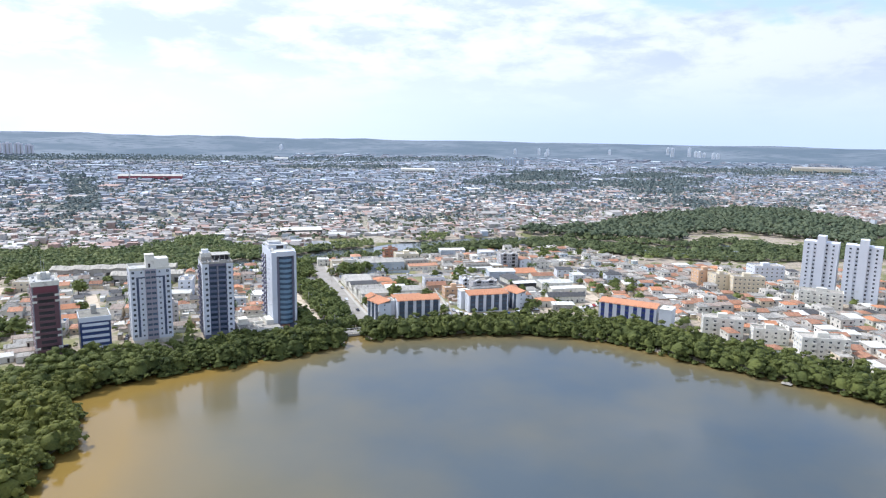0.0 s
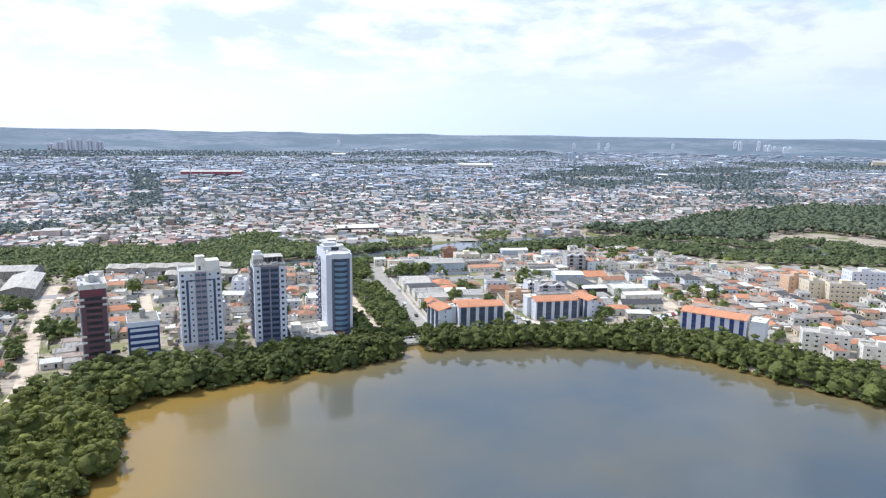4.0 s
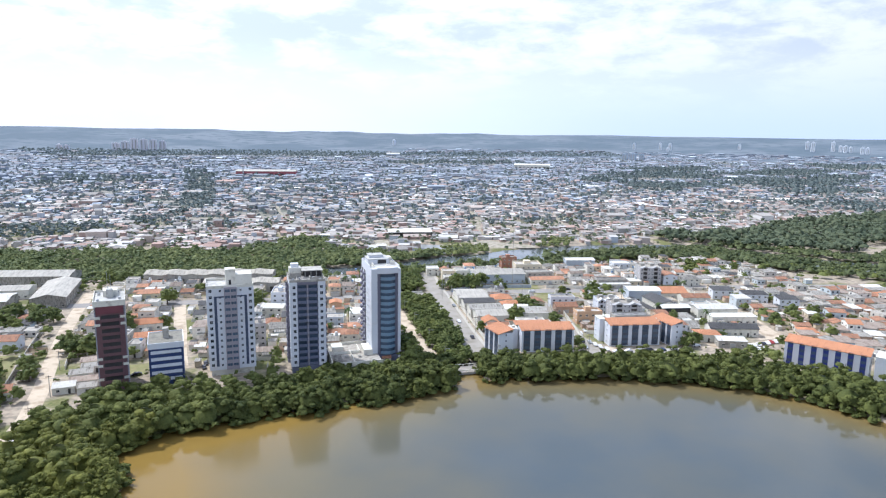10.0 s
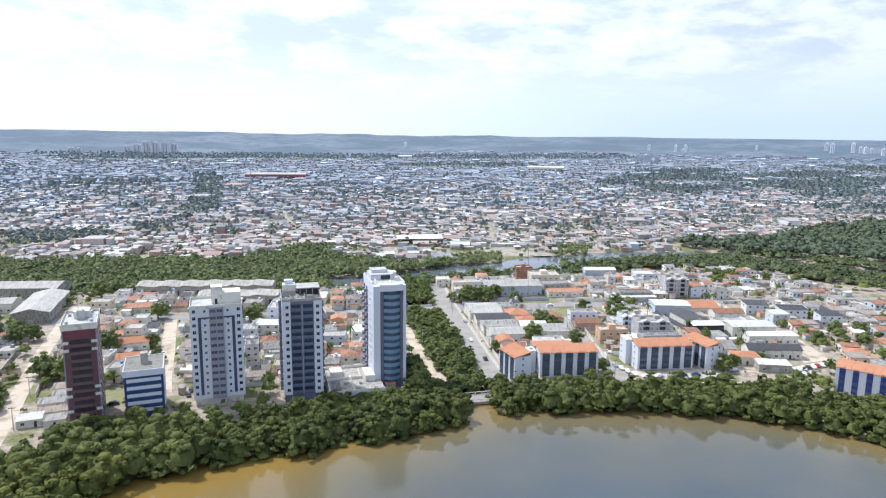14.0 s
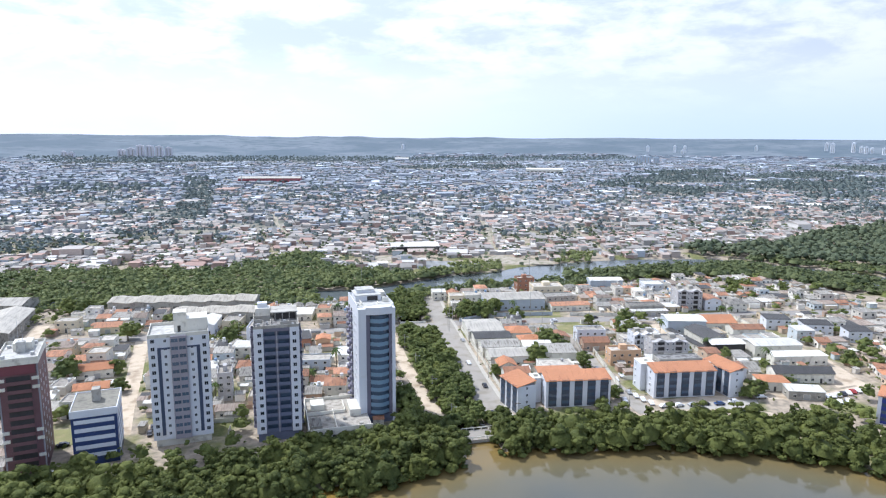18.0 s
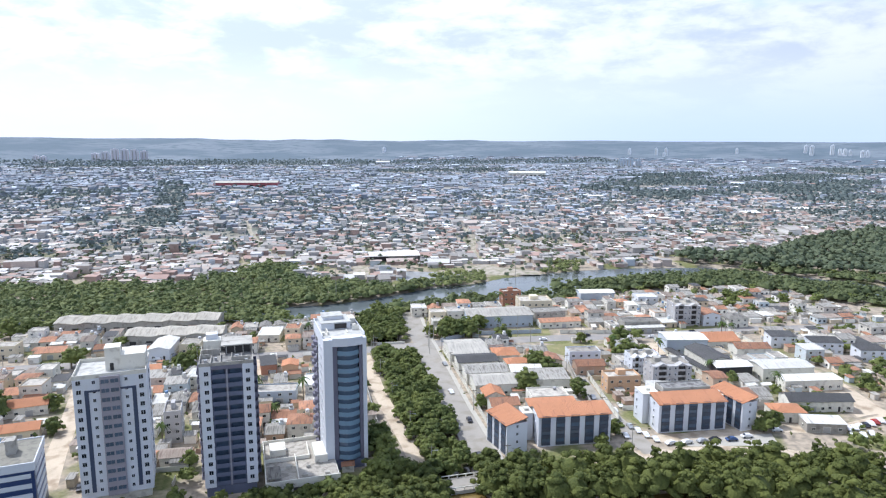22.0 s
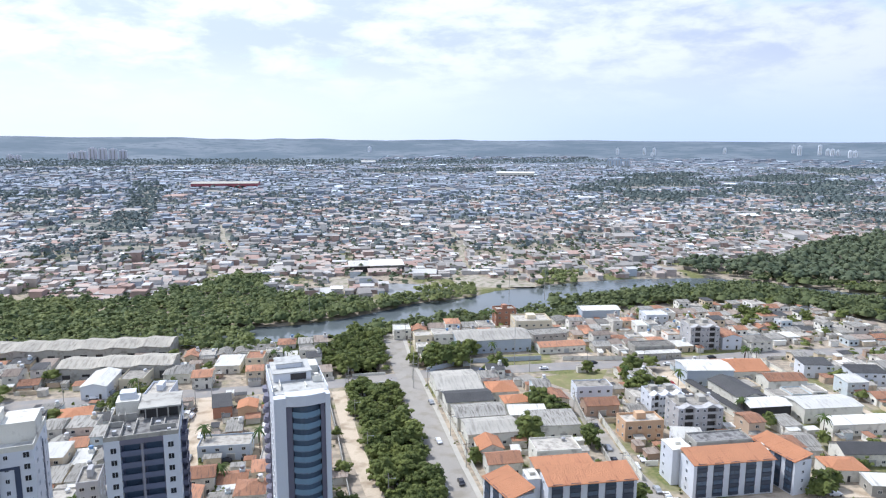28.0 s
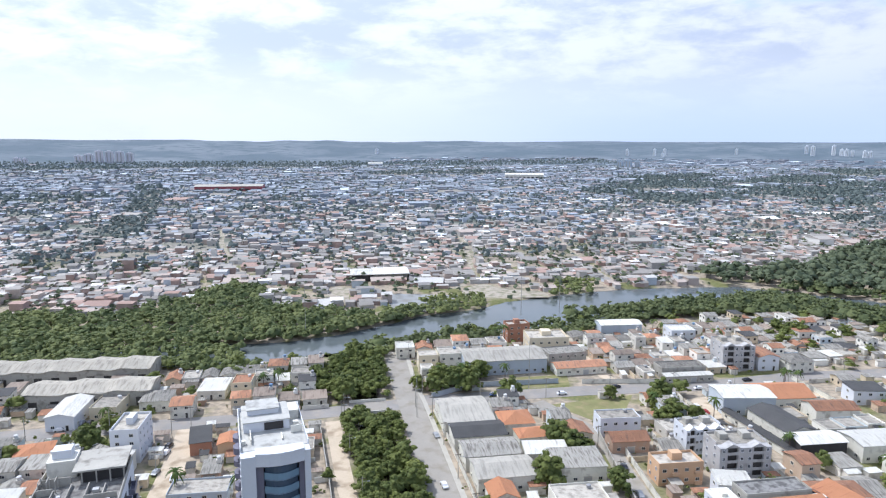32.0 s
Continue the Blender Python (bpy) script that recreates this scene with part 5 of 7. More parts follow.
M["block_grey"] = mat("weathered_grey_render", (0.42, 0.41, 0.40), 0.85, 0.16, 0.2, 4.0, 0.1, stain=(0.30, 0.29, 0.275), stain_at=0.6)
M["bay_slate"] = mat("slate_blue_bay_paint", (0.060, 0.072, 0.098), 0.5, 0.2, 0.3, 6.0, 0.03)
ab = dict(bay_mat=M["bay_slate"])
slab_block(83.1, 2.2, 26.2, 8, 11.0, -5, "white apartment slab with navy balcony bays and orange tiled roof", 5, **ab)
slab_block(59.2, 2.8, 14, 8, 11.0, -78, "white apartment slab end-on to the lagoon with orange tiled roof", 3, **ab)
slab_block(130.0, 3.1, 26.4, 8, 11.0, -5, "white apartment slab with dark balcony bays and orange tiled roof", 5, M["bay_slate"])
slab_block(149.6, 3.6, 17, 6.5, 11.0, -84, "white side wing of the apartment slab with orange tiled roof", 4, M["bay_slate"])
end_block(118.6, 12.6, 6.5, 7.5, 11.6, -5, "white stair block behind the apartment slab")
end_block(68.2, 8.2, 3.6, 6, 10.0, -5, "narrow grey-white link between two apartment slabs")
end_block(144.6, 6.6, 2.6, 5, 10.6, -5, "narrow white stair link of the apartment slab")
slab_block(199.9, -48.4, 34, 8, 11.0, -52, "long white apartment slab with cobalt balcony bays and orange roof", 7, M["cobalt"], share=0.46)
end_block(214, -66, 7, 11, 11.5, -52, "white stair block beside the long slab")
for a in ((81.5, 1.5, 29, 9, -3), (57.5, 2, 14, 9, -78), (130, 3, 27, 9, -5), (118.6, 12.6, 7, 8, -5), (149.4, 3.6, 17, 7, -76), (68.2, 8.2, 4, 6, -5), (139, -9, 38, 14, -9), (198.7, -49, 34, 9, -52), (214, -66, 8, 12, -52)):
    take(*a)
house(79.5, 12.2, 18, 6, 10.6, -5, "mono", "orange_tile", "concrete", "grey rear wing of the apartment slab with orange roof", 3, rise=1)
house(133.5, 12.4, 19, 7, 12.4, -5, "flat", "roof_grime", "concrete", "stained rear wing of the apartment slab with cluttered flat roof", 4)


def twin(x, y, rot):
    e = thing("apartment_tower", x, y, 0, rot, "tall white twin residential tower with grey window strips", "building", "white twin towers")
    H = 43.0
    part("wall", Geo().box(-10.8, -6, 0, -4.6, 6, H - 2).box(4.6, -6, 0, 10.8, 6, H - 2.5).box(-4.6, -5.2, 0, 4.6, 5.5, H - 2.2), M["white"], e)
    part("stair_core", Geo().box(-2.6, -6.6, 0, 2.6, -5.2, H + 2), M["white"], e)
    part("tank_block", Geo().box(-2.6, -5.2, H - 2.2, 2.6, 3, H + 2), M["white"], e)
    for xx, yy in ((-3.6, -5.2), (3.6, -5.2), (-7.7, -6), (7.7, -6)):
        for k in range(14):
            part("window", WIN["tower"], None, e, at=pose(xx, yy, 1.6 + k * 2.8))
    for yy in (-3, 3):
        for k in range(14):
            part("window", WIN["tower"], None, e, at=pose(10.8, yy, 1.6 + k * 2.8, 0, 0, 90))
    take(x, y, 22, 14, rot)


twin(370.5, -38, -57), twin(382, -61, -57)
plain_block(349, -58, 26, 12, 10.5, -50, "white four-storey block with balconies before the twin towers", M["offwhite"], 4, 7, balconies=True)
plain_block(233.5, -88.5, 21, 11, 10, -38, "white four-storey apartment block above the lagoon trees", M["offwhite"], 4, 5, group="white apartment blocks", balconies=True)
plain_block(254, -135, 23, 11, 10, -30, "long white four-storey apartment block near the shore", M["offwhite"], 4, 6, group="white apartment blocks", balconies=True)
plain_block(248, -108, 18, 9, 7.5, -35, "white three-storey house block", M["offwhite"], 3, 4, group="white apartment blocks")
plain_block(334, -9, 22, 12, 12, -28, "cream apartment block with inset balconies", M["beige"], 4, 7, balconies=True)
plain_block(324, 6, 14, 12, 11.5, -14, "cream apartment wing with inset balconies", M["beige"], 4, 3)
plain_block(322, 20, 15, 12, 12, -16, "terracotta-painted cubic block with pale roof", M["ochre"], 4, 3)
plain_block(384, 20, 24, 14, 12, -20, "white office block with grey window bands", M["white"], 4, 6)
for a in ((233.5, -88.5, 22, 12, -38), (254, -135, 24, 12, -30), (248, -108, 19, 10, -35), (334, -9, 23, 13, -28), (324, 6, 15, 13, -14), (322, 20, 16, 13, -16), (384, 20, 24, 14, -20), (349, -58, 27, 13, -50)):
    take(*a)
bay_block(211, 132, 15, 14, 12.0, -12, "grey four-storey apartment block with recessed balconies", M["block_grey"], 4, 2)
bay_block(146, 43, 17, 11, 10.6, -8, "grey four-storey apartment block with dark balcony shafts", M["block_grey"], 4, 2)
bay_block(144, 60, 14, 9, 8.8, -5, "white three-storey block with dark stair shafts", M["white"], 3, 3)
plain_block(124, 43, 14.5, 8, 6.6, -6, "ochre two-storey house with balconies", M["ochre"], 2, 4, balconies=True)
plain_block(-46, 101, 9, 15, 11, -6, "white four-storey house with stepped terraces", M["white"], 4, 2)
plain_block(-54.6, 35, 5.6, 10, 11, 4, "narrow greyish four-storey block between lanes", M["block_grey"], 4, 2)
plain_block(126, 196, 12, 8, 9, 0, "bare brick three-storey house", M["brick"], 3, 3)
plain_block(135, 177, 20, 15, 7.5, -8, "beige two-storey apartments with open galleries", M["beige"], 2, 5)
for a in ((211, 132, 15, 14, 0), (146, 43, 18, 11, -8), (145, 60, 14, 9, -5), (124, 43, 15, 8, -6), (-46, 101, 9, 15, -6), (-54.6, 35, 6.5, 11, 4), (126, 196, 12, 8, 0), (135, 177, 20, 15, -8)):
    take(*a)

# ---- open lots ----
def lot_ground(name, poly, material, label):
    tagged(new(name, Geo().prism(poly, -0.1, 0.035).mesh(name, material)), label, "ground", kind="structure")


lot_ground("lawn_street", [(109, 108), (147, 110), (133, 92), (120, 88)], M["grass"], "rough grass lot beside the cross street")
lot_ground("lawn_towers", [(-113, -1), (-101.5, -2), (-101.5, 13), (-113, 14)], M["grass"], "green lawn between the red tower and the blue office")
lot_ground("forecourt_slab", [(116, -4.5), (157, -9), (153, -18), (122, -12)], M["pavement"], "pale paved forecourt before the apartment slab")
lot_ground("lawn_walled", [(103, 128), (126, 127), (130, 139), (106, 141)], M["grass"], "walled lot of dry grass")
lot_ground("yard_sandy", [(156, 78), (175, 80), (176, 101), (157, 99)], M["dirt"], "sandy parking yard before a white shed")
lot_ground("yard_lane", [(200, -4), (216, -2), (226, 58), (226, 100), (222, 100), (214, 40)], M["dirt"], "sandy yard and track between houses")
for a in ((-107, 6, 11, 15, -3), (117, 134, 60, 13, -3), (127, 99, 34, 18, -4), (166, 89, 19, 21, 0), (224, 60, 8, 80, -4), (209, 10, 12, 26, -4)):
    take(*a)

# ---- sheds, shops and houses with a known place ----
S = dict(name="shed")
house(-115, 70.5, 17, 8.5, 4.0, 10, "gable", "orange_tile", "offwhite", "long white house with orange tile roof")
house(-108.5, 47.5, 13, 7.5, 3.6, 8, "gable", "orange_tile", "beige", "low house with orange tile roof")
house(104.1, 155.6, 38, 20, 6.7, -4, "gable", "shed_sheet", "paleblue", "long pale blue warehouse with grey sheet roof", rise=1.8, **S)
house(63, 184, 9, 11, 5, -5, "flat", "white_sheet", "offwhite", "white flat-roofed house by the avenue's end", 2)
house(70, 163, 9, 9, 7, -5, "flat", "slab", "beige", "beige two-storey house behind palms", 2)
house(81, 164, 11, 11, 7, -5, "flat", "slab", "offwhite", "pale two-storey house with flat roof", 2, tank=True)
for y, d, m, rise, lab in ((100, 23, "shed_sheet", 1.6, "pale sheet-roofed workshop along the avenue"), (82, 12, "dark_sheet", 1.2, "dark-roofed workshop along the avenue"),
                           (67.5, 12, "fibre", 1.3, "grey fibre-cement roofed workshop with roof lights"), (53.5, 13, "shed_sheet", 1.5, "beige sheet-roofed workshop along the avenue")):
    house(70.5, y, 18.5, d, 5.2, -4, "gable", m, "offwhite", lab, rise=rise, group="avenue workshops", **S)
house(87, 89, 12, 12, 5, -6, "hip", "orange_tile", "offwhite", "bungalow with bright orange hipped tile roof", rise=2.2)
house(90, 77, 13, 8, 4.2, -3, "hip", "orange_tile", "offwhite", "house with orange hipped tile roof", rise=1.6)
house(95, 53, 16, 12, 5.4, -8, "mono", "fibre", "offwhite", "long building with blue-grey sheet roof", rise=1.6, **S)
house(88, 62, 14, 8, 5.4, -10, "mono", "white_sheet", "offwhite", "low building with pale sheet roof", rise=1.4, **S)
house(66, 41, 8, 9, 4.6, -4, "gable", "orange_tile", "offwhite", "small house with orange tile roof", along="y")
house(67, 30, 11, 8, 4.8, -4, "gable", "terracotta", "offwhite", "house with weathered orange tile roof", 1)
house(86, 32, 15, 10, 6.0, -6, "flat", "slab", "offwhite", "pale two-storey house with cluttered roof terrace", 2, tank=True)
house(136, 157, 19, 11, 5.5, 0, "flat", "fibre", "concrete", "dark grey boxy depot", 2, **S)
house(137, 142, 24, 9, 3.6, -3, "gable", "terracotta", "offwhite", "low row with red tile roof", rise=1.3)
house(185, 194, 23, 11, 6.5, -8, "gable", "white_sheet", "paleblue", "white-roofed shed with pale blue walls", rise=1.0, **S)
house(212, 177, 13, 12, 6, -10, "flat", "white_sheet", "white", "white cubic two-storey house", 2)
house(180, 127, 21, 9, 4.8, -6, "flat", "fibre", "concrete", "long low grey building with parapet", **S)
house(179, 119, 22, 4, 3.2, -6, "mono", "white_sheet", "concrete", "row of stalls under a white awning", rise=0.6, **S)
house(225, 129, 10, 13, 6.6, -10, "gable", "terracotta", "white", "white two-storey house with faded red roof", 2, along="y", rise=1.3)
house(237, 122, 12, 12, 5.4, -5, "hip", "fibre", "offwhite", "house with dark hipped roof", 2, rise=1.8)
house(181.8, 87, 20.5, 14, 7.2, -13, "gable", "white_sheet", "paleblue", "bright white-roofed shed with blue front band", rise=0.9, **S)
house(202, 90, 20, 17, 4.6, -9, "gable", "orange_tile", "offwhite", "wide hall with orange tile roof", rise=2.6)
house(209, 71, 17, 10, 5.2, -11, "gable", "terracotta", "offwhite", "long house with faded orange roof", rise=1.5)
house(181, 64, 12, 22, 5.4, -3, "gable", "dark_sheet", "offwhite", "depot under a long black sheet roof", along="y", rise=1.7, **S)
# Near-black walls paint the shade below the open canopy.
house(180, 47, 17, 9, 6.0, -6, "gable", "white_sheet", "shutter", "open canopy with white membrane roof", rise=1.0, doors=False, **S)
house(203, 42, 24, 12, 6.0, -7, "gable", "white_sheet", "offwhite", "broad hall with bright white sheet roof", rise=0.8, **S)
house(205, 27, 26, 7, 4.6, -8, "mono", "white_sheet", "offwhite", "long white lean-to roof beside a yard", rise=0.8, **S)
house(170.6, 60.5, 3.4, 42, 3.0, 0, "gable", "dark_sheet", "offwhite", "long narrow dark roof over a walkway", along="y", rise=0.5, doors=False, **S)
house(123, 79, 15, 8, 6.4, -8, "flat", "slab", "white", "white and blue two-storey house", 2, tank=True)
house(134, 29, 10, 8, 6, -20, "mono", "white_sheet", "white", "white house with bright metal roof", 2, rise=1.2)
house(120, 66, 13, 8, 4.4, -8, "gable", "terracotta", "wall", "house with weathered tile roof")
house(160, 18, 17, 9, 5.4, -12, "hip", "terracotta", "white", "white two-storey house with pale tile roof", 2, rise=1.2)
house(172, 2, 12, 9, 4.0, -16, "hip", "orange_tile", "offwhite", "low house with orange hipped roof", rise=1.5)
house(186, 9, 15, 9, 4.4, -14, "gable", "dark_sheet", "offwhite", "house with dark sheet roof")
house(198, 6, 11, 8, 4.4, -14, "gable", "dark_sheet", "offwhite", "shed with dark sheet roof", **S)
house(178, -10, 14, 7, 3.6, -18, "mono", "white_sheet", "concrete", "stall with pale sheet roof by the shore road", rise=0.9, **S)


for x, y, w in ((236, 82, 13), (250, 68, 15), (262, 53, 12)):
    house(x, y, w, 9, 6.0, -16, "mono", "dark_sheet", "white", "white two-storey terrace row with dark roofs", 2, "terrace rows", rise=1.6)


def wavy_shed(x, y, w, d, rot, bays, label):
    """A long shed whose roof runs in low waves."""
    take(x, y, w, d, rot)
    e = thing("warehouse", x, y, 0, rot, label, "building", "wavy roofed warehouses")
    part("wall", Geo().box(-w / 2, -d / 2, 0, w / 2, d / 2, 6.3), M["concrete"], e)
    n = bays * 8
    g = Geo()
    vs = []
    for i in range(n + 1):
        u = i / n
        z = 7.4 + 0.42 * math.sin(2 * math.pi * bays * u) + 0.14 * math.sin(4 * math.pi * bays * u)
        xx = -w / 2 - 0.4 + (w + 0.8) * u
        vs += [(xx, -d / 2 - .5, z - .9), (xx, 0, z + 0.7), (xx, d / 2 + .5, z - .9), (xx, -d / 2 - .5, z - 1.1), (xx, d / 2 + .5, z - 1.1)]
    fs = []
    for i in range(n):
        a, b = 5 * i, 5 * i + 5
        fs += [(a, b, b + 1, a + 1), (a + 1, b + 1, b + 2, a + 2), (a + 3, b + 3, b, a), (a + 2, b + 2, b + 4, a + 4), (a + 3, a + 4, b + 4, b + 3)]
    fs += [(0, 1, 2, 4, 3), (5 * n, 5 * n + 3, 5 * n + 4, 5 * n + 2, 5 * n + 1)]
    part("roof", g.add(vs, fs), M["ribbed_sheet"], e, "weathered wavy sheet roof")
    for k in range(bays * 2):
        xx = -w / 2 + w * (k + 0.5) / (bays * 2)
        part("opening", Geo().box(xx - 1.6, -d / 2 - .06, 0.2, xx + 1.6, -d / 2 - .004, 3.6), M["shutter"], e)


wavy_shed(-95, 186, 86, 17, -6, 6, "long grey warehouse with wavy pale roof below the mangroves")
wavy_shed(-71.5, 155, 48, 16, -4, 3, "grey warehouse with wavy pale roof")
house(-182, 149, 19, 52, 6.4, 7, "gable", "shed_sheet", "fibre", "big grey gabled warehouse by the sandy road", along="y", rise=2.2, **S)
house(-216, 196, 64, 20, 7, -6, "gable", "shed_sheet", "fibre", "long pale warehouse roof", rise=2.4, **S)
house(-216, 132, 30, 22, 5.5, 4, "gable", "white_sheet", "fibre", "white-roofed shed among trees", rise=1.2, **S)
house(-183, 48, 34, 9, 5, -2, "gable", "terracotta", "white", "long white school-like building with orange roof", rise=1.8)
house(-150, -18, 9, 8, 3.6, 10, "gable", "terracotta", "wall", "small house with orange roof by the road")
house(-216, 158, 34, 16, 5.5, 3, "gable", "shed_sheet", "offwhite", "pale-roofed storage shed among the warehouses", rise=1.4, **S)
for x, y, w, d, mt in ((-126, 0, 9, 6, "fibre"), (-122, -9, 11, 5, "tan_sheet"), (-128, -15, 8, 6, "white_sheet"), (-124, 8, 8, 5, "fibre"), (-119, -17, 7, 5, "fibre"), (-126, 16, 9, 6, "tan_sheet")):
    house(x, y, w, d, 2.8, 12, "mono", mt, "wall", "low shack with patched sheet roof by the sandy road", rise=0.7, **S)
house(-75, 136, 10, 20, 5.4, -5, "gable", "white_sheet", "white", "white shed with blue door", along="y", rise=1.2, **S)
house(-62, 140, 10, 14, 4.6, -8, "flat", "slab", "beige", "beige house with flat roof", 1, tank=True)
house(-50, 87, 13, 9, 5.4, -10, "mono", "white_sheet", "offwhite", "house with bright white sheet roof", 2, rise=1.2)
house(-76, 101, 11, 12, 4.4, 8, "hip", "orange_tile", "turquoise", "turquoise house with orange hipped roof", rise=1.8)
house(-45, 143, 11, 12, 4.4, -5, "hip", "fibre", "offwhite", "house with dark grey hipped roof", rise=2.0)
house(-34, 133, 8, 10, 5.2, -3, "gable", "terracotta", "offwhite", "two-storey house with brown tile roof", 2, rise=1.3)
house(-24, 152, 11, 14, 3.8, -8, "mono", "white_sheet", "offwhite", "low house with white roof", rise=1.0)
house(-12, 146, 8, 11, 7.4, -8, "flat", "terracotta", "beige", "three-storey narrow house with orange bands", 3, tank=True)
house(-24, 101, 7, 13, 4.4, 5, "mono", "dark_sheet", "brick", "bare brick house with dark roof", rise=1.0)
house(-14, 95, 7, 8, 4.6, -3, "gable", "orange_tile", "ochre", "small orange house beside the lane", along="y", rise=1.0)
house(-20, 63, 17, 9, 4.8, -6, "flat", "slab", "paleblue", "long grey-blue house with parked cars", 2)


# ---- filling rows of houses ----
lot = random.Random(5)
STYLES = [("gable", "terracotta"), ("gable", "terracotta"), ("gable", "fibre"), ("mono", "fibre"), ("mono", "fibre"), ("flat", "slab"), ("flat", "slab"), ("hip", "terracotta"), ("mono", "white_sheet"), ("gable", "fibre"), ("mono", "dark_sheet"), ("mono", "tan_sheet"), ("gable", "tan_sheet"), ("mono", "tan_sheet"), ("flat", "slab")]
REDDER = STYLES + [("gable", "terracotta"), ("hip", "terracotta"), ("gable", "terracotta"), ("gable", "orange_tile"), ("hip", "orange_tile")]
LABELS = {"orange_tile": "plastered house with orange tile roof", "terracotta": "plastered house with weathered red tile roof", "fibre": "plastered house with grey fibre-cement roof", "slab": "flat-roofed plastered house with concrete roof slab",
          "white_sheet": "plastered house with pale metal roof", "dark_sheet": "plastered house with dark sheet roof", "tan_sheet": "plastered house with dusty brown sheet roof"}


def clear_of_roads(x, y, w, d):
    X, Y = np.array([x - w / 2, x, x + w / 2, x - w / 2, x + w / 2]), np.array([y - d / 2, y, y - d / 2, y + d / 2, y + d / 2])
    return all(line_distance(line, X, Y).min() > wd / 2 + 0.6 for line, wd in STRIPS)


MIXED = {}   # joined houses: one Geo for each surface


def joined_house(x, y, w, d, h, rot, roof, rm, along, rise, floors):
    """A house whose surfaces go into the joined meshes of the outer quarter."""
    take(x, y, w, d, rot)
    m, walls, roofs, wins = pose(x, y, 0, 0, 0, rot), Geo(), Geo(), Geo()
    walls.box(-w / 2, -d / 2, -0.1, w / 2, d / 2, h)
    if roof == "gable":
        roofs.gable(w, d, h, rise, along=along)
        a, b = (w / 2, d / 2) if along == "x" else (d / 2, w / 2)
        vs = [(-a, -b, h), (-a, b, h), (-a, 0, h + rise), (a, -b, h), (a, b, h), (a, 0, h + rise)]
        walls.add([(-q, p, r) for p, q, r in vs] if along == "y" else vs, [(0, 2, 1), (3, 4, 5)])
    elif roof == "hip":
        roofs.hip(w, d, h, rise)
    elif roof == "mono":
        roofs.add([(-w / 2 - .3, -d / 2 - .3, h + .12), (w / 2 + .3, -d / 2 - .3, h + .12), (w / 2 + .3, d / 2 + .3, h + rise * .4), (-w / 2 - .3, d / 2 + .3, h + rise * .4),
                   (-w / 2 - .3, -d / 2 - .3, h), (w / 2 + .3, -d / 2 - .3, h), (w / 2 + .3, d / 2 + .3, h), (-w / 2 - .3, d / 2 + .3, h)],
                  [(0, 1, 2, 3), (4, 5, 1, 0), (5, 6, 2, 1), (6, 7, 3, 2), (7, 4, 0, 3)])
    else:
        roofs.box(-w / 2 + .3, -d / 2 + .3, h + .01, w / 2 - .3, d / 2 - .3, h + .1)
        roofs.box(w * .1, d * .1, h + .1, w * .1 + 1.4, d * .1 + 1.4, h + 1.4)
    for f in range(floors):
        n = max(2, int(w / 3.2))
        for c in range(n):
            cx = -w / 2 + w * (c + .5) / n
            wins.box(cx - .6, -d / 2 - .06, f * 2.9 + 1.0, cx + .6, -d / 2 + .02, f * 2.9 + 2.1)
        for c in (-.25, .25):
            wins.box(-w / 2 - .06, d * c - .6, f * 2.9 + 1.0, -w / 2 + .02, d * c + .6, f * 2.9 + 2.1)
    if lot.random() < 0.6:
        aw = w * lot.uniform(.4, .8)
        walls.box(-aw / 2, -d / 2 - 2.2, -.1, aw / 2, -d / 2 - .01, 2.5)
        t = MIXED.setdefault(lot.choice(("fibre", "terracotta", "white_sheet")), Geo())
        s = Geo().box(-aw / 2 - .2, -d / 2 - 2.4, 2.52, aw / 2 + .2, -d / 2 - .01, 2.65)
        t.add([m @ Vector(p) for p in s.v], s.f)
    for key, g in (("wall_mixed", walls), (rm, roofs), ("glass", wins)):
        t = MIXED.setdefault(key, Geo())
        t.add([m @ Vector(p) for p in g.v], g.f)


def fill(x0, x1, y0, y1, rot, keep, chance=0.9, single=lambda x, y: True, styles=None):
    """Rows of house plots over a box, where nothing stands yet; single: which stay things of their own."""
    y = y0
    while y < y1:
        d = lot.uniform(6.5, 10.5)
        x = x0 + lot.uniform(0, 3)
        while x < x1:
            w = lot.uniform(5.2, 9.5)
            cx, cy = x + w / 2, y + d / 2
            if keep(cx, cy) and lot.random() < chance and free(cx, cy, w, d, 0.4) and clear_of_roads(cx, cy, w, d):
                roof, rm = lot.choice(styles or STYLES)
                fl = 2 if lot.random() < 0.25 else 1
                h, turn, al, ri, tk = 2.9 * fl + lot.uniform(0.1, 0.5), rot + lot.uniform(-3, 3), lot.choice("xxy"), lot.uniform(0.9, 1.5), lot.random() < 0.6
                if single(cx, cy):
                    house(cx, cy, w, d, h, turn, roof, rm, "wall", LABELS[rm], fl, "town houses", al, rise=ri, tank=tk)
                else:
                    joined_house(cx, cy, w, d, h, turn, roof, rm, al, ri, fl)
            x += w + lot.uniform(0.6, 1.8)
        y += d + lot.choice((1.2, 3.2, 4.5))


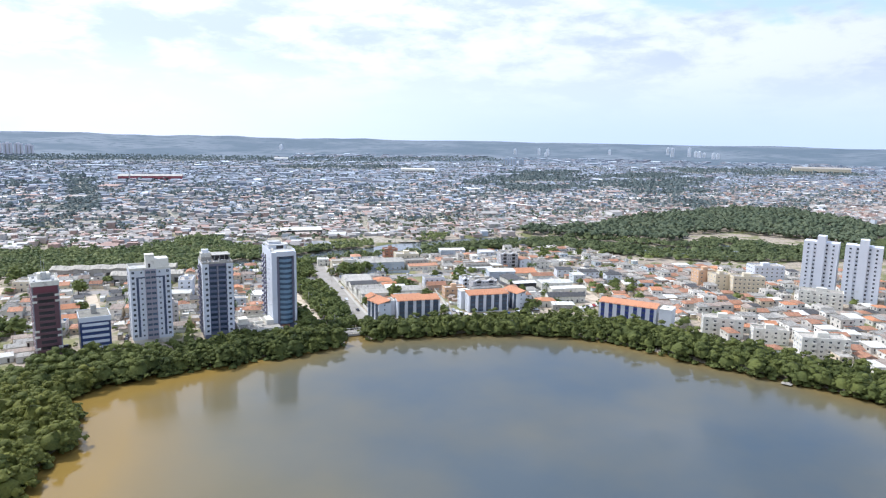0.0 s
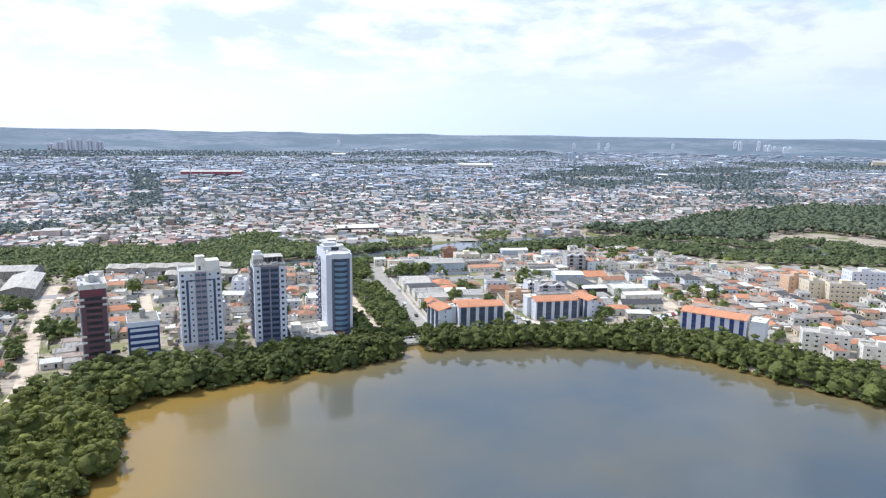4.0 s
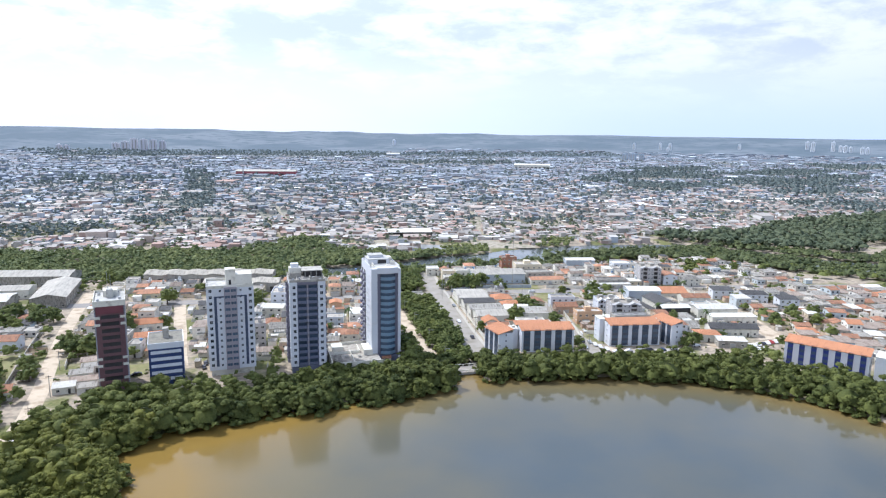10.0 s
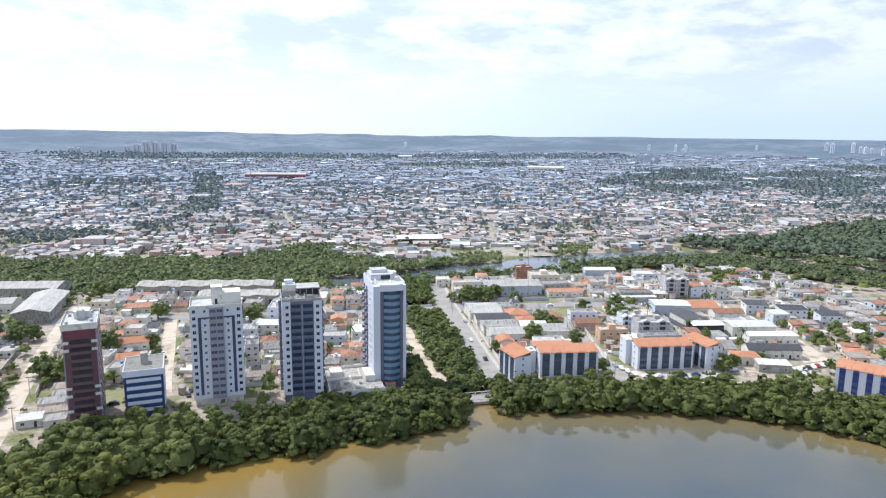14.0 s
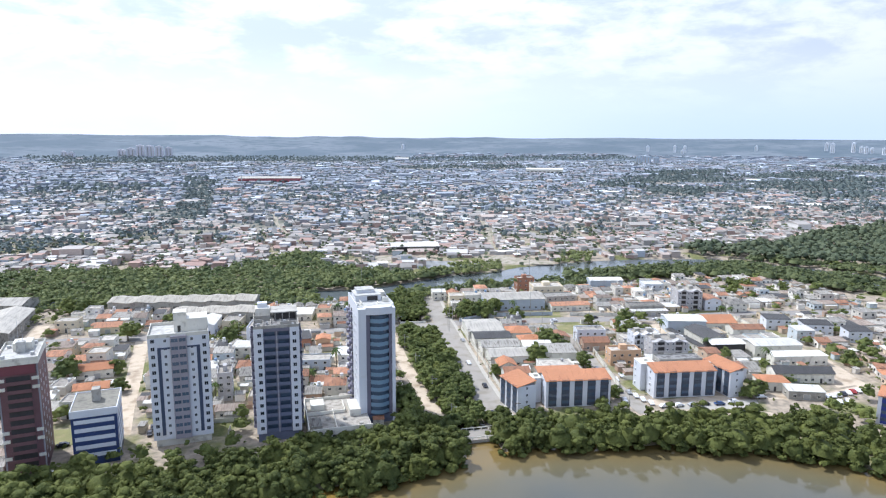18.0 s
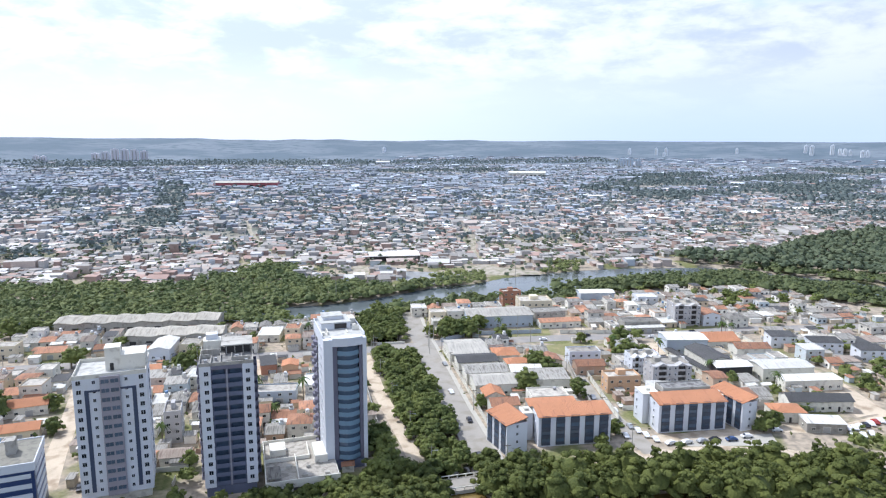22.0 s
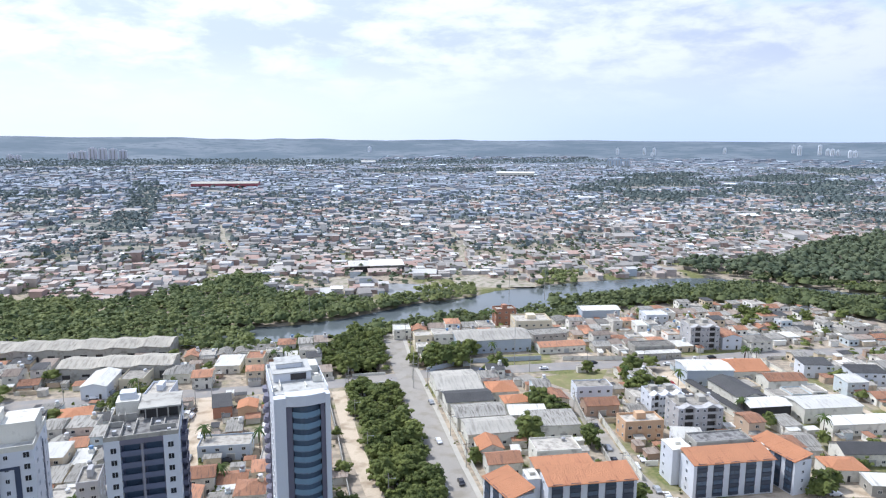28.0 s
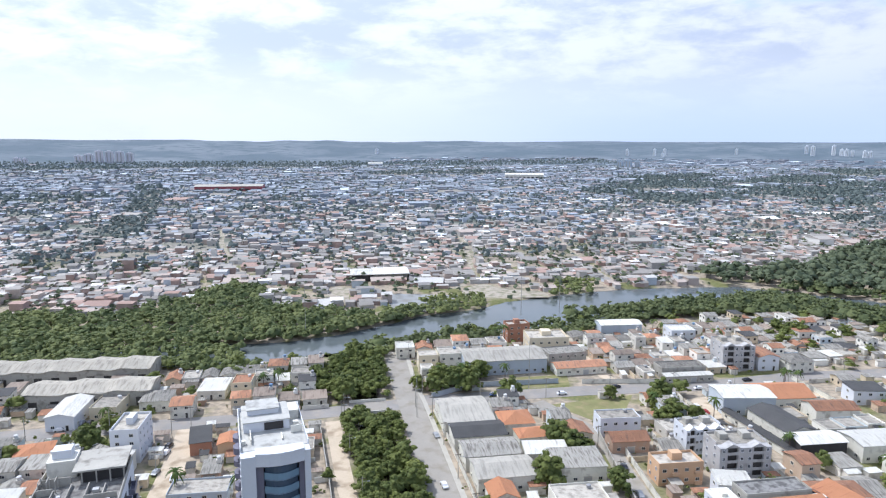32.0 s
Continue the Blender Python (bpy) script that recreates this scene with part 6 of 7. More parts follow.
off_shore = lambda x, y: float(depth_in(LAGOON, np.array([x]), np.array([y]))[0]) < -37
house(-127, 143, 13, 10, 3.6, 0, "gable", "terracotta", "beige", "beige house with broad orange tiled roof", group="town houses", rise=1.6)
house(-149, 148, 11, 9, 6.0, -4, "flat", "slab", "beige", "beige two-storey house with flat concrete roof", 2, "town houses")
house(-118, 107, 7, 9, 6.2, 0, "flat", "slab", "offwhite", "white two-storey house with flat roof", 2, "town houses")
fill(-157, -112, 60, 176, -2, lambda x, y: x > -150 - 0.16 * (y - 60) - 2, 0.9)
fill(-128, 17, 12, 172, -3, lambda x, y: y < 174 - 0.05 * (x + 60) and not (x < -96 and y < 26), 0.95)
fill(62, 330, 16, 226, -7, lambda x, y: y < 186 + 0.12 * (x - 60) and x < 345 - 0.25 * y and not (210 < x < 300 and -5 < y < 40), 0.85, lambda x, y: x < 235 and y < 190)
fill(214, 470, -190, 20, -22, lambda x, y: off_shore(x, y) and x < 500 + y * 0.4 and x + 0.8 * y > 118, 0.9, lambda x, y: False, REDDER)
fill(290, 470, 20, 110, -12, lambda x, y: x < 440 - 0.9 * y, 0.85, lambda x, y: False, REDDER)
fill(-136, -114, -8, 30, 4, lambda x, y: True, 0.8, lambda x, y: False)
fill(-265, -170, 56, 108, 0, lambda x, y: True, 0.5, lambda x, y: False)
def infill():
    """Lean-tos, sheds and yard walls in the gaps between the houses."""
    gen = random.Random(31)
    for k in range(3400):
        x, y = gen.uniform(-158, 330), gen.uniform(-4, 205)
        w, d, h = gen.uniform(2.0, 5.5), gen.uniform(1.8, 4.2), gen.uniform(2.1, 2.9)
        if (17 < x < 62) or y > 172 + 0.1 * x or (x < -96 and y < 26) or (x > 62 and y < 14 and x < 215):
            continue
        if not (free(x, y, w, d, 0.15) and clear_of_roads(x, y, w, d)):
            continue
        rot = (-3 if x < 20 else -7) + gen.uniform(-3, 3)
        m = pose(x, y, 0, 0, 0, rot)
        if gen.random() < 0.3:
            s, key = Geo().box(-w, -.08, -.1, w, .08, 1.9), "wall_mixed"
            if gen.random() < .5:
                s = Geo().box(-.08, -d, -.1, .08, d, 1.9)
            t = MIXED.setdefault(key, Geo())
            t.add([m @ Vector(p) for p in s.v], s.f)
            continue
        take(x, y, w, d, rot)
        s = Geo().box(-w / 2, -d / 2, -.1, w / 2, d / 2, h)
        t = MIXED.setdefault("wall_mixed", Geo())
        t.add([m @ Vector(p) for p in s.v], s.f)
        up = gen.uniform(0.1, 0.6)
        q = [(-w / 2 - .25, -d / 2 - .3, h + .02), (w / 2 + .25, -d / 2 - .3, h + .02), (w / 2 + .25, d / 2 + .3, h + up), (-w / 2 - .25, d / 2 + .3, h + up)]
        t = MIXED.setdefault(gen.choice(("fibre", "fibre", "tan_sheet", "terracotta", "white_sheet", "dark_sheet", "slab")), Geo())
        t.add([m @ Vector(p) for p in q + [(a, b, c + .12) for a, b, c in q]], [(0, 3, 2, 1), (4, 5, 6, 7), (0, 1, 5, 4), (1, 2, 6, 5), (2, 3, 7, 6), (3, 0, 4, 7)])


infill()
for key, g in MIXED.items():
    tagged(new("outer_houses", g.mesh("outer_houses", M[key])), "crowded plastered houses of the outer quarters", "houses", kind="stuff")
all_roads = lambda X, Y: np.minimum.reduce([line_distance(l, X, Y) - w / 2 for l, w in STRIPS])
TOWN_TREES = scatter(1500, (-250, 420), (-70, 226), lambda X, Y: (all_roads(X, Y) > 1.0) & (depth_in(RIVER, X, Y) < -6) & (depth_in(LAGOON, X, Y) < -24), 9, rng)
KNOWN_TREES = [(66, 131), (75, 132), (82, 130), (60, 137), (70, 137), (94, 116), (136, 109), (99, 69), (104, 65), (84, 49), (96, 72), (258, 154), (275, 161), (266, 143), (299, 156), (219, 163), (147, 92), (152, 86), (155, 78), (143, 80), (148, 82), (-142, 36), (-138, 31), (-134, 40), (-130, 30), (-192, 104), (-186, 98), (-180, 105), (-175, 97), (-190, 88), (-183, 84), (-172, 86), (-196, 95), (-178, 76), (-166, 92), (-146, 0), (-150, 10), (-156, -8), (-160, 4), (-166, -14), (-150, -22), (-172, 2), (72, 141), (78, 143), (84, 141), (90, 143), (150, 96), (154, 99), (268, 165), (274, 168), (270, 173), (14, -10), (17, -6), (16, 2), (19, -12), (13, -14),
               (15, 9), (-139, 99), (-136, 104), (-105, 71), (-123, 66), (-98, 48), (-160, 184), (-154, 180), (-150, 186), (-113, 122), (99, 66), (103, 40), (-64, 112), (-60, 106), (-58, 122), (228, 20), (236, 12), (242, 22), (250, 14), (256, 24), (262, 18), (246, 30), (155.5, -7), (162, -4)]
for x, y in KNOWN_TREES:
    tree(x, y, 0, CROWNS_DARK, "full dark green tree beside the houses", "street trees", 1.2)
YARD = [p for p in TOWN_TREES if free(*p, 2.4, 2.4, 0.0)]
for x, y in [p for p in YARD if 60 < p[0] < 130 and p[1] < 90][:24]:
    tree(x, y, 0, CROWNS_DARK, "green yard tree among houses", "yard trees", 0.9)
YARD_REST = [p for p in YARD if p[0] < 215 and not (60 < p[0] < 130 and p[1] < 90)][:190]
OUTER_TREES = [p for p in YARD if p[0] >= 215]


for x, y in ((-61, 128), (-27, 66), (-9, 60), (70, 138), (75, 139), (80, 138), (86, 139), (100, 138), (216, 103), (220, 100), (219, 107), (146, 92), (163, 78), (207, 186), (204, 190), (112, 190), (118, 192), (-4, 150), (2, 152),
             (-80, 70), (-58, 30), (-20, 42), (8, 38), (4, 70), (186, 24), (171, 48)):
    palm(x, y)


CLUMP = [(0, 142), (30, 130), (46, 134), (47, 178), (38, 186), (32, 172), (4, 172)]
for x, y in scatter(900, (-2, 48), (128, 192), lambda X, Y: inside(CLUMP, X, Y) & (all_roads(X, Y) > 1.5), 4.4, rng):
    if free(x, y, 2, 2, 0.2):
        tree(x, y, -0.3, CROWNS_DARK, "tall leafy tree of the grove by the river", "river grove trees", 1.1)


# ---- woods ----
def wood(name, places, variants, material, label, size=(0.8, 1.25), z=-0.6):
    """Many tree crowns joined to one canopy."""
    V, F, n = [], [], 0
    for x, y in places:
        vs, fs = variants[int(rng.integers(len(variants)))]
        a, s = rng.uniform(0, 6.283), rng.uniform(*size)
        c, t = math.cos(a) * s, math.sin(a) * s
        V.append(np.stack([vs[:, 0] * c - vs[:, 1] * t + x, vs[:, 0] * t + vs[:, 1] * c + y, vs[:, 2] * s + z + float(hill(np.array([x]), np.array([y]))[0])], 1))
        F.append(fs + n)
        n += len(vs)
    if V:
        tagged(new(name, array_mesh(name, np.concatenate(V), np.concatenate(F), material, True)), label, "woods", kind="stuff")


small = [crown_arrays(rng, r, h, 7, 3, 0.6, False, 0.0, (0.17, 0.40)) for r, h in ((4.2, 6.8), (5.0, 7.6), (3.6, 6.0))]
tiny = [crown_arrays(rng, r, h, 4, 5, 1.0, False, 0.2) for r, h in ((5.0, 6.0), (6.0, 7.0))]
speck = [crown_arrays(rng, r, h, 2, 1, 1.6, False) for r, h in ((5.0, 5.4), (6.0, 6.4), (4.0, 5.0))]
mote = [crown_arrays(rng, r, h, 1, 1, 1.6, False) for r, h in ((5.0, 5.0), (6.0, 5.6), (4.0, 4.4))]
NORTH_L = [(-420, 252), (-60, 230), (0, 223), (34, 230), (66, 247), (80, 258), (56, 266), (28, 283), (16, 282), (-7, 296), (-11, 347), (-31, 372), (-56, 330), (-93, 296), (-160, 308), (-243, 314), (-420, 338)]
NORTH_R = [(300, 316), (322, 296), (340, 290), (390, 246), (430, 216), (470, 205), (500, 250), (590, 255), (600, 215), (640, 120), (800, 200), (880, 420), (790, 470), (640, 425), (520, 384), (425, 326), (385, 322), (350, 338), (312, 334)]
SOUTH = [(-420, 188), (-140, 194), (-50, 190), (2, 156), (28, 140), (44, 140), (46, 176), (62, 196), (98, 203), (150, 206), (214, 226), (269, 232), (300, 228), (345, 150), (400, 100), (480, 74), (640, 40), (800, 190), (640, 118), (595, 130), (548, 118), (500, 166), (470, 136), (412, 136),
         (362, 188), (330, 245), (269, 241), (214, 235), (148, 215), (100, 212), (65, 207), (44, 190), (4, 184), (-14, 212), (-60, 228), (-200, 240), (-420, 252)]
POOL_BANK = [(-12, 212), (-20, 196), (-4, 180), (30, 170), (37, 180), (37, 207)]
def shrubs():
    places = scatter(3600, (-240, 330), (-60, 226), lambda X, Y: (all_roads(X, Y) > 0.6) & (depth_in(RIVER, X, Y) < -4) & (depth_in(LAGOON, X, Y) < -16), 3.4, rng)
    kind = [crown_arrays(rng, r, h, 2, 5, 0.36, False) for r, h in ((1.5, 2.4), (1.1, 1.7), (2.0, 3.0))]
    wood("yard_shrubs", [p for p in places if free(*p, .8, .8, 0.1)], kind, M["leaf_dark"], "bushes and small trees in the yards", (0.6, 1.3), -0.2)


shrubs()
dry = lambda X, Y: (depth_in(RIVER, X, Y) < 3.0) | (X < -6)
bank = lambda X, Y: (np.abs(depth_in(RIVER, X, Y) + np.where(X > 140, 11.0, np.where(X > 60, 7.5, 5.0))) < np.where(X > 140, 10.5, np.where(X > 60, 7.0, 4.0))) & ((Y < 222 + 0.22 * (X - 60)) | (X < 85) | (X > 300) | (np.sin(X / 19) + np.sin(X / 7.3) > -0.1))
wood("mangrove_wood", scatter(14000, (-420, 95), (215, 410), lambda X, Y: inside(NORTH_L, X, Y) & dry(X, Y), 5.2, rng), small, M["mangrove"], "dense mangrove canopy along the river's far bank", (0.75, 1.3))
wood("mangrove_wood", scatter(30000, (330, 1010), (110, 600), lambda X, Y: inside(NORTH_R, X, Y) & dry(X, Y), 8.2, rng), tiny, M["pond_wood"], "dense mangrove canopy round ponds", (1.45, 2.0), -2.6)
wood("yard_trees", YARD_REST, [crown_arrays(rng, r, h, 13, 6, 0.42, False, -0.5, (0.18, 0.42)) for r, h in ((3.2, 6.6), (3.9, 7.6), (2.7, 5.4))], M["leaf_dark"], "green yard trees scattered among the houses", (0.7, 1.1), 0)
wood("outer_trees", OUTER_TREES, small, M["leaf_dark"], "yard trees of the outer quarters", (0.7, 1.0), 0)
SOUTH_BANK = scatter(40000, (-420, 800), (35, 270), lambda X, Y: ((inside(SOUTH, X, Y) & dry(X, Y)) | bank(X, Y)) & ~inside(POOL_BANK, X, Y), 4.7, rng)
wood("mangrove_wood", [p for p in SOUTH_BANK if p[0] < 60], small, M["mangrove"], "belt of mangroves along the river's near bank", (0.65, 1.15))
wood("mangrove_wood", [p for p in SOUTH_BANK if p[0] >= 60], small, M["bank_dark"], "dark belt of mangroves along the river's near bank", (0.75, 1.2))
RIVER_BELT = [(165, 226), (214, 222), (279, 210), (328, 178), (390, 152), (470, 118), (560, 92), (640, 78), (640, 118), (548, 120), (500, 160), (470, 137), (410, 137), (362, 189), (332, 245), (269, 242), (214, 236)]
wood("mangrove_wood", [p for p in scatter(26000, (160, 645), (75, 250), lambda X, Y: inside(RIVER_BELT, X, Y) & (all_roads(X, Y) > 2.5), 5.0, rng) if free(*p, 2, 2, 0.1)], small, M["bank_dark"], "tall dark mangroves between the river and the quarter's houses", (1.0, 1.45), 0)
belt = [crown_arrays(rng, r, h, 22, 10, 0.40, False, -0.7, (0.15, 0.34)) for r, h in ((4.6, 8.4), (5.2, 9.2), (4.0, 7.6))]
OUTER_BELT = [p for p in BELT if not -61 < p[0] < 61]
wood("lagoon_bank_wood", [p for p in OUTER_BELT if p[0] > 0], belt, M["leaf"], "dense green trees along the lagoon bank", (1.0, 1.38), -2.0)
wood("lagoon_bank_wood", [p for p in OUTER_BELT if p[0] <= 0 and p[1] > -62], belt, M["leaf"], "dense green trees along the shaded lagoon corner", (1.15, 1.5), -2.0)
wood("lagoon_bank_wood", [p for p in OUTER_BELT if p[0] <= 0 and -240 < p[1] <= -62], belt, M["leaf_sun_tint"], "lagoon bank trees with sunlight painted into yellow-green foliage", (1.1, 1.5), -2.0)
wood("lagoon_bank_wood", [p for p in OUTER_BELT if p[0] <= 0 and p[1] <= -240], tiny, M["leaf_sun_tint"], "trees along the lagoon bank behind", (0.9, 1.2), -1.6)
wood("bank_undergrowth", scatter(9000, (-140, 250), (-240, -20), lambda X, Y: (np.abs(depth_in(LAGOON, X, Y) - 1.2) < 2.2) & ~((X > 29) & (X < 44) & (Y > -46)), 3.0, rng), small, M["leaf"], "low dark mangrove skirts at the water's edge", (0.42, 0.66), -1.6)
wood("roadside_wood", scatter(1500, (-230, -142), (-160, 8), lambda X, Y: (all_roads(X, Y) > 2.5) & (depth_in(LAGOON, X, Y) < -3) & ((Y < -20) | (X < -172)), 7.0, rng), small, M["leaf"], "trees beside the sandy road", (0.6, 0.9), -0.3)


# ---- the far town ----
PARKS = [[(-335, 492), (-282, 492), (-235, 462), (-224, 420), (-263, 398), (-335, 400)], [(600, 1150), (620, 860), (720, 760), (1040, 765), (1380, 1120), (1700, 1440), (1300, 1740), (920, 1600), (760, 1330)],
         [(-215, 500), (-185, 500), (-150, 700), (-190, 1050), (-260, 1500), (-310, 1500), (-230, 1000), (-200, 720)],
         [(-520, 1150), (-330, 1080), (-300, 1200), (-500, 1320)], [(-80, 900), (20, 880), (60, 960), (-60, 1000)], [(1700, 1500), (2400, 1350), (2600, 1800), (1900, 2000)],
         [(-900, 2500), (400, 2700), (1500, 2600), (1500, 2900), (-200, 3050), (-1200, 2900)], [(300, 1900), (760, 1950), (700, 2150), (280, 2100)], [(690, 590), (760, 490), (905, 560), (905, 631), (760, 650)]]

def clump(X, Y):
    return np.sin(X / 37 + 2 * np.sin(Y / 53)) + np.sin(Y / 41 - X / 90) + 0.8 * np.sin(X / 13 + Y / 17)


def grove(X, Y):
    return np.sin(X / 71 + 1.9 * np.sin(Y / 93)) + np.sin(Y / 47 - X / 130) + 0.7 * np.sin(X / 29 + Y / 37) > 0.0


BANK_OPEN = [[(28, 305), (46, 300), (52, 345), (40, 352)], [(66, 262), (102, 268), (122, 304), (78, 320)], [(122, 302), (140, 292), (182, 284), (186, 300), (160, 318), (150, 338), (134, 326)], [(183, 284), (215, 286), (234, 325), (205, 330)]]
SPIT = [(70, 250), (128, 264), (140, 286), (132, 297), (102, 292), (77, 270)]
M["wet_mud"] = mat("wet_mud_flat", (0.27, 0.275, 0.265), 0.35, 0.2, 0.08, 1.5, 0.05, stain=(0.19, 0.18, 0.15), stain_at=0.55)
M["bank_sand"] = mat("trampled_bank_sand", (0.37, 0.325, 0.26), 0.95, 0.25, 0.12, 1.5, 0.2, stain=(0.20, 0.195, 0.12), stain_at=0.54)
lot_ground("yard_bank", BANK_OPEN[0], M["bank_sand"], "bare sandy clearing between shacks and mangroves")
lot_ground("mud_flat", BANK_OPEN[1], M["wet_mud"], "shallow wet mud flat beside the river")
lot_ground("beach", BANK_OPEN[2], M["bank_sand"], "trampled sandy river beach before the houses")
TOWN_LANES = [[(126, 325), (151, 363), (166, 430), (183, 503), (205, 620)], [(-18, 392), (-38, 454), (-58, 593), (-66, 700)], [(250, 330), (268, 420), (300, 560)]]
for line in TOWN_LANES:
    strip("road_town", line, 5.0, M["bank_sand"], "sandy lane climbing through the town", 0.05)


def far_town():
    gen = np.random.default_rng(11)
    rows = []
    # house plots grow with distance
    for y0, y1, gx, gy in ((290, 640, 6.8, 9.0), (640, 1100, 9.0, 12), (1100, 1900, 14, 20), (1900, 3300, 24, 34)):
        xs = np.arange(-0.5 * y1 - 260, 1.6 * y1 + 560, gx)
        ys = np.arange(y0, y1, gy)
        X, Y = np.meshgrid(xs, ys)
        X = X + gen.normal(scale=gx * 0.25, size=X.shape) + (Y // 40 % 3) * 2.0
        Y = Y + gen.normal(scale=gy * 0.2, size=Y.shape) + 9 * np.sin(X / 61 + Y / 90) + 5 * np.sin(X / 23)
        ok = (X + 40 > -0.5 * (Y + 300)) & (X + 53 < 1.55 * (Y + 367)) & (gen.random(X.shape) < 0.84) & (np.hypot(X, Y + 250) < 3550) & ((Y < 2900) | (np.sin(X / 310 + 1.3 * np.sin(Y / 270)) + np.sin(Y / 190 - X / 700) > 0.35))
        ok &= (np.abs((X + 0.15 * Y) % 118 - 4) > 4.2) & (np.abs((Y - 0.1 * X) % 150 - 4) > 4.2)
        ok &= ~inside(NORTH_L, X, Y) & ~inside(NORTH_R, X, Y) & (depth_in(RIVER, X, Y) < -7)
        ok &= (X < 520) | (Y > 260 + 0.0 * X)
        for line in TOWN_LANES:
            ok &= line_distance(line, X, Y) > 5.5
        for poly in BANK_OPEN + [SPIT]:
            ok &= depth_in(poly, X, Y) < -2.0
        ok &= clump(X, Y) < np.where(Y < 430, 1.75, 1.2)
        for i, poly in enumerate(PARKS):
            ok &= ~inside(poly, X, Y) | ((i == 1) & ~grove(X, Y)) | ((i > 1) & (clump(X, Y) < -0.9))
        x, y = X[ok], Y[ok]
        big = 1 + 1.6 * (gen.random(len(x)) < 0.035)
        w, d = big * gx * gen.uniform(0.6, 1.4, len(x)), big * gy * gen.uniform(0.6, 1.1, len(x))
        h = gen.choice((2.5, 2.9, 3.3, 5.4, 6.0, 8.4), len(x), p=(0.36, 0.31, 0.19, 0.08, 0.045, 0.015)) * gen.uniform(0.9, 1.1, len(x))
        rows.append(np.stack([x, y, w, d, h, gen.normal(-6, 4, len(x)), gen.random(len(x))], 1))
    R = np.concatenate(rows)
    n = len(R)
    a = np.radians(R[:, 5])
    ca, sa = np.cos(a), np.sin(a)
    flat = R[:, 6] < 0.3
    rise = np.where(flat, 0.05, np.where(R[:, 6] < 0.62, 0.5, 1.2)) * np.minimum(1.6, R[:, 3] / 9)
    hw, hd, h = R[:, 2] / 2, R[:, 3] / 2, R[:, 4]
    z0 = hill(R[:, 0], R[:, 1])

    def place(u, v, z):
        return np.stack([R[:, 0] + u * ca - v * sa, R[:, 1] + u * sa + v * ca, z + z0], 1)

    walls = np.stack([place(su * hw, sv * hd, zz) for zz in (-1.0 + 0 * h, h) for su, sv in ((-1, -1), (1, -1), (1, 1), (-1, 1))], 1)
    wf = np.array([(0, 1, 5, 4), (1, 2, 6, 5), (2, 3, 7, 6), (3, 0, 4, 7)])
    o = 0.35
    roof = np.stack([place(su * (hw + o), sv * (hd + o), h + 0.02) for su, sv in ((-1, -1), (1, -1), (1, 1), (-1, 1))]
                    + [place(-hw - o, 0 * h, h + rise + .1), place(hw + o, 0 * h, h + rise + .1)], 1)
    rf = np.array([(0, 1, 5, 4), (2, 3, 4, 5), (1, 2, 5, 5), (3, 0, 4, 4)])
    # Wall and roof tones are raised a little: haze put into the colour.
    wm = mat("town_walls", None, 0.9, 0.3, 0.007, 1.0, 0.0, rnd=0.15, island=True, palette=[
        (0.0, (0.499, 0.474, 0.439)), (0.24, (0.484, 0.402, 0.345)), (0.46, (0.376, 0.361, 0.342)), (0.64, (0.612, 0.594, 0.553)), (0.73, (0.344, 0.253, 0.214)), (0.92, (0.438, 0.475, 0.509))])
    rm = mat("town_roofs", None, 0.9, 0.32, 0.007, 1.0, 0.0, rnd=0.15, island=True, palette=[
        (0.0, (0.311, 0.292, 0.263)), (0.24, (0.406, 0.379, 0.340)), (0.44, (0.366, 0.255, 0.210)), (0.58, (0.414, 0.347, 0.297)), (0.72, (0.493, 0.480, 0.446)), (0.83, (0.224, 0.216, 0.204)), (0.965, (0.742, 0.720, 0.677))])
    # Far palette: haze painted in as bluer tones with less contrast.
    wm_far = mat("hazy_town_walls", None, 0.9, 0.3, 0.004, 0.4, 0.0, rnd=0.1, island=True, palette=[
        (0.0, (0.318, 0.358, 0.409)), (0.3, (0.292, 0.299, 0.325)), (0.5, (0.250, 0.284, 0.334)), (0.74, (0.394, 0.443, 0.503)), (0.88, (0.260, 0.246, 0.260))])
    rm_far = mat("hazy_town_roofs", None, 0.9, 0.32, 0.004, 0.4, 0.0, rnd=0.12, island=True, palette=[
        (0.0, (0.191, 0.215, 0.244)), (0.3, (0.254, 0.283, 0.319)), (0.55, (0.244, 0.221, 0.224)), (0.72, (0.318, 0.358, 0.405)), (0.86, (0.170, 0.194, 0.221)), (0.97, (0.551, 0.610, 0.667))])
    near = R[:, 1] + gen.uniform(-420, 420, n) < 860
    for sel, m, words in ((near, wm, "thousands of plastered house walls of the town beyond the river"), (~near, wm_far, "house walls of the far town, greyed by haze in their colour")):
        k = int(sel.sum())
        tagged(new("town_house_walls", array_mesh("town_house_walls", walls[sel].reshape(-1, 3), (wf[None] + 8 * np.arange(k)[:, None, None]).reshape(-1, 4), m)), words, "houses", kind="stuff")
    rm.node_tree.nodes["Principled BSDF"].inputs["Roughness"].default_value = 0.95
    for sel, m, words in ((near, rm, "crowded grey, white and reddish roofs of the town beyond the river"), (~near, rm_far, "roofs of the far town, greyed by haze in their colour")):
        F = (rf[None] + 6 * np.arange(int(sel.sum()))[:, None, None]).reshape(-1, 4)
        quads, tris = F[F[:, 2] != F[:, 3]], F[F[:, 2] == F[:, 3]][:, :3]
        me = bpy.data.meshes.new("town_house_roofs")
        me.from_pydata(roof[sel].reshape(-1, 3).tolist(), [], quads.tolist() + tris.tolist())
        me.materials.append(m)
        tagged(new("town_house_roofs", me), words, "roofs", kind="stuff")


far_town()


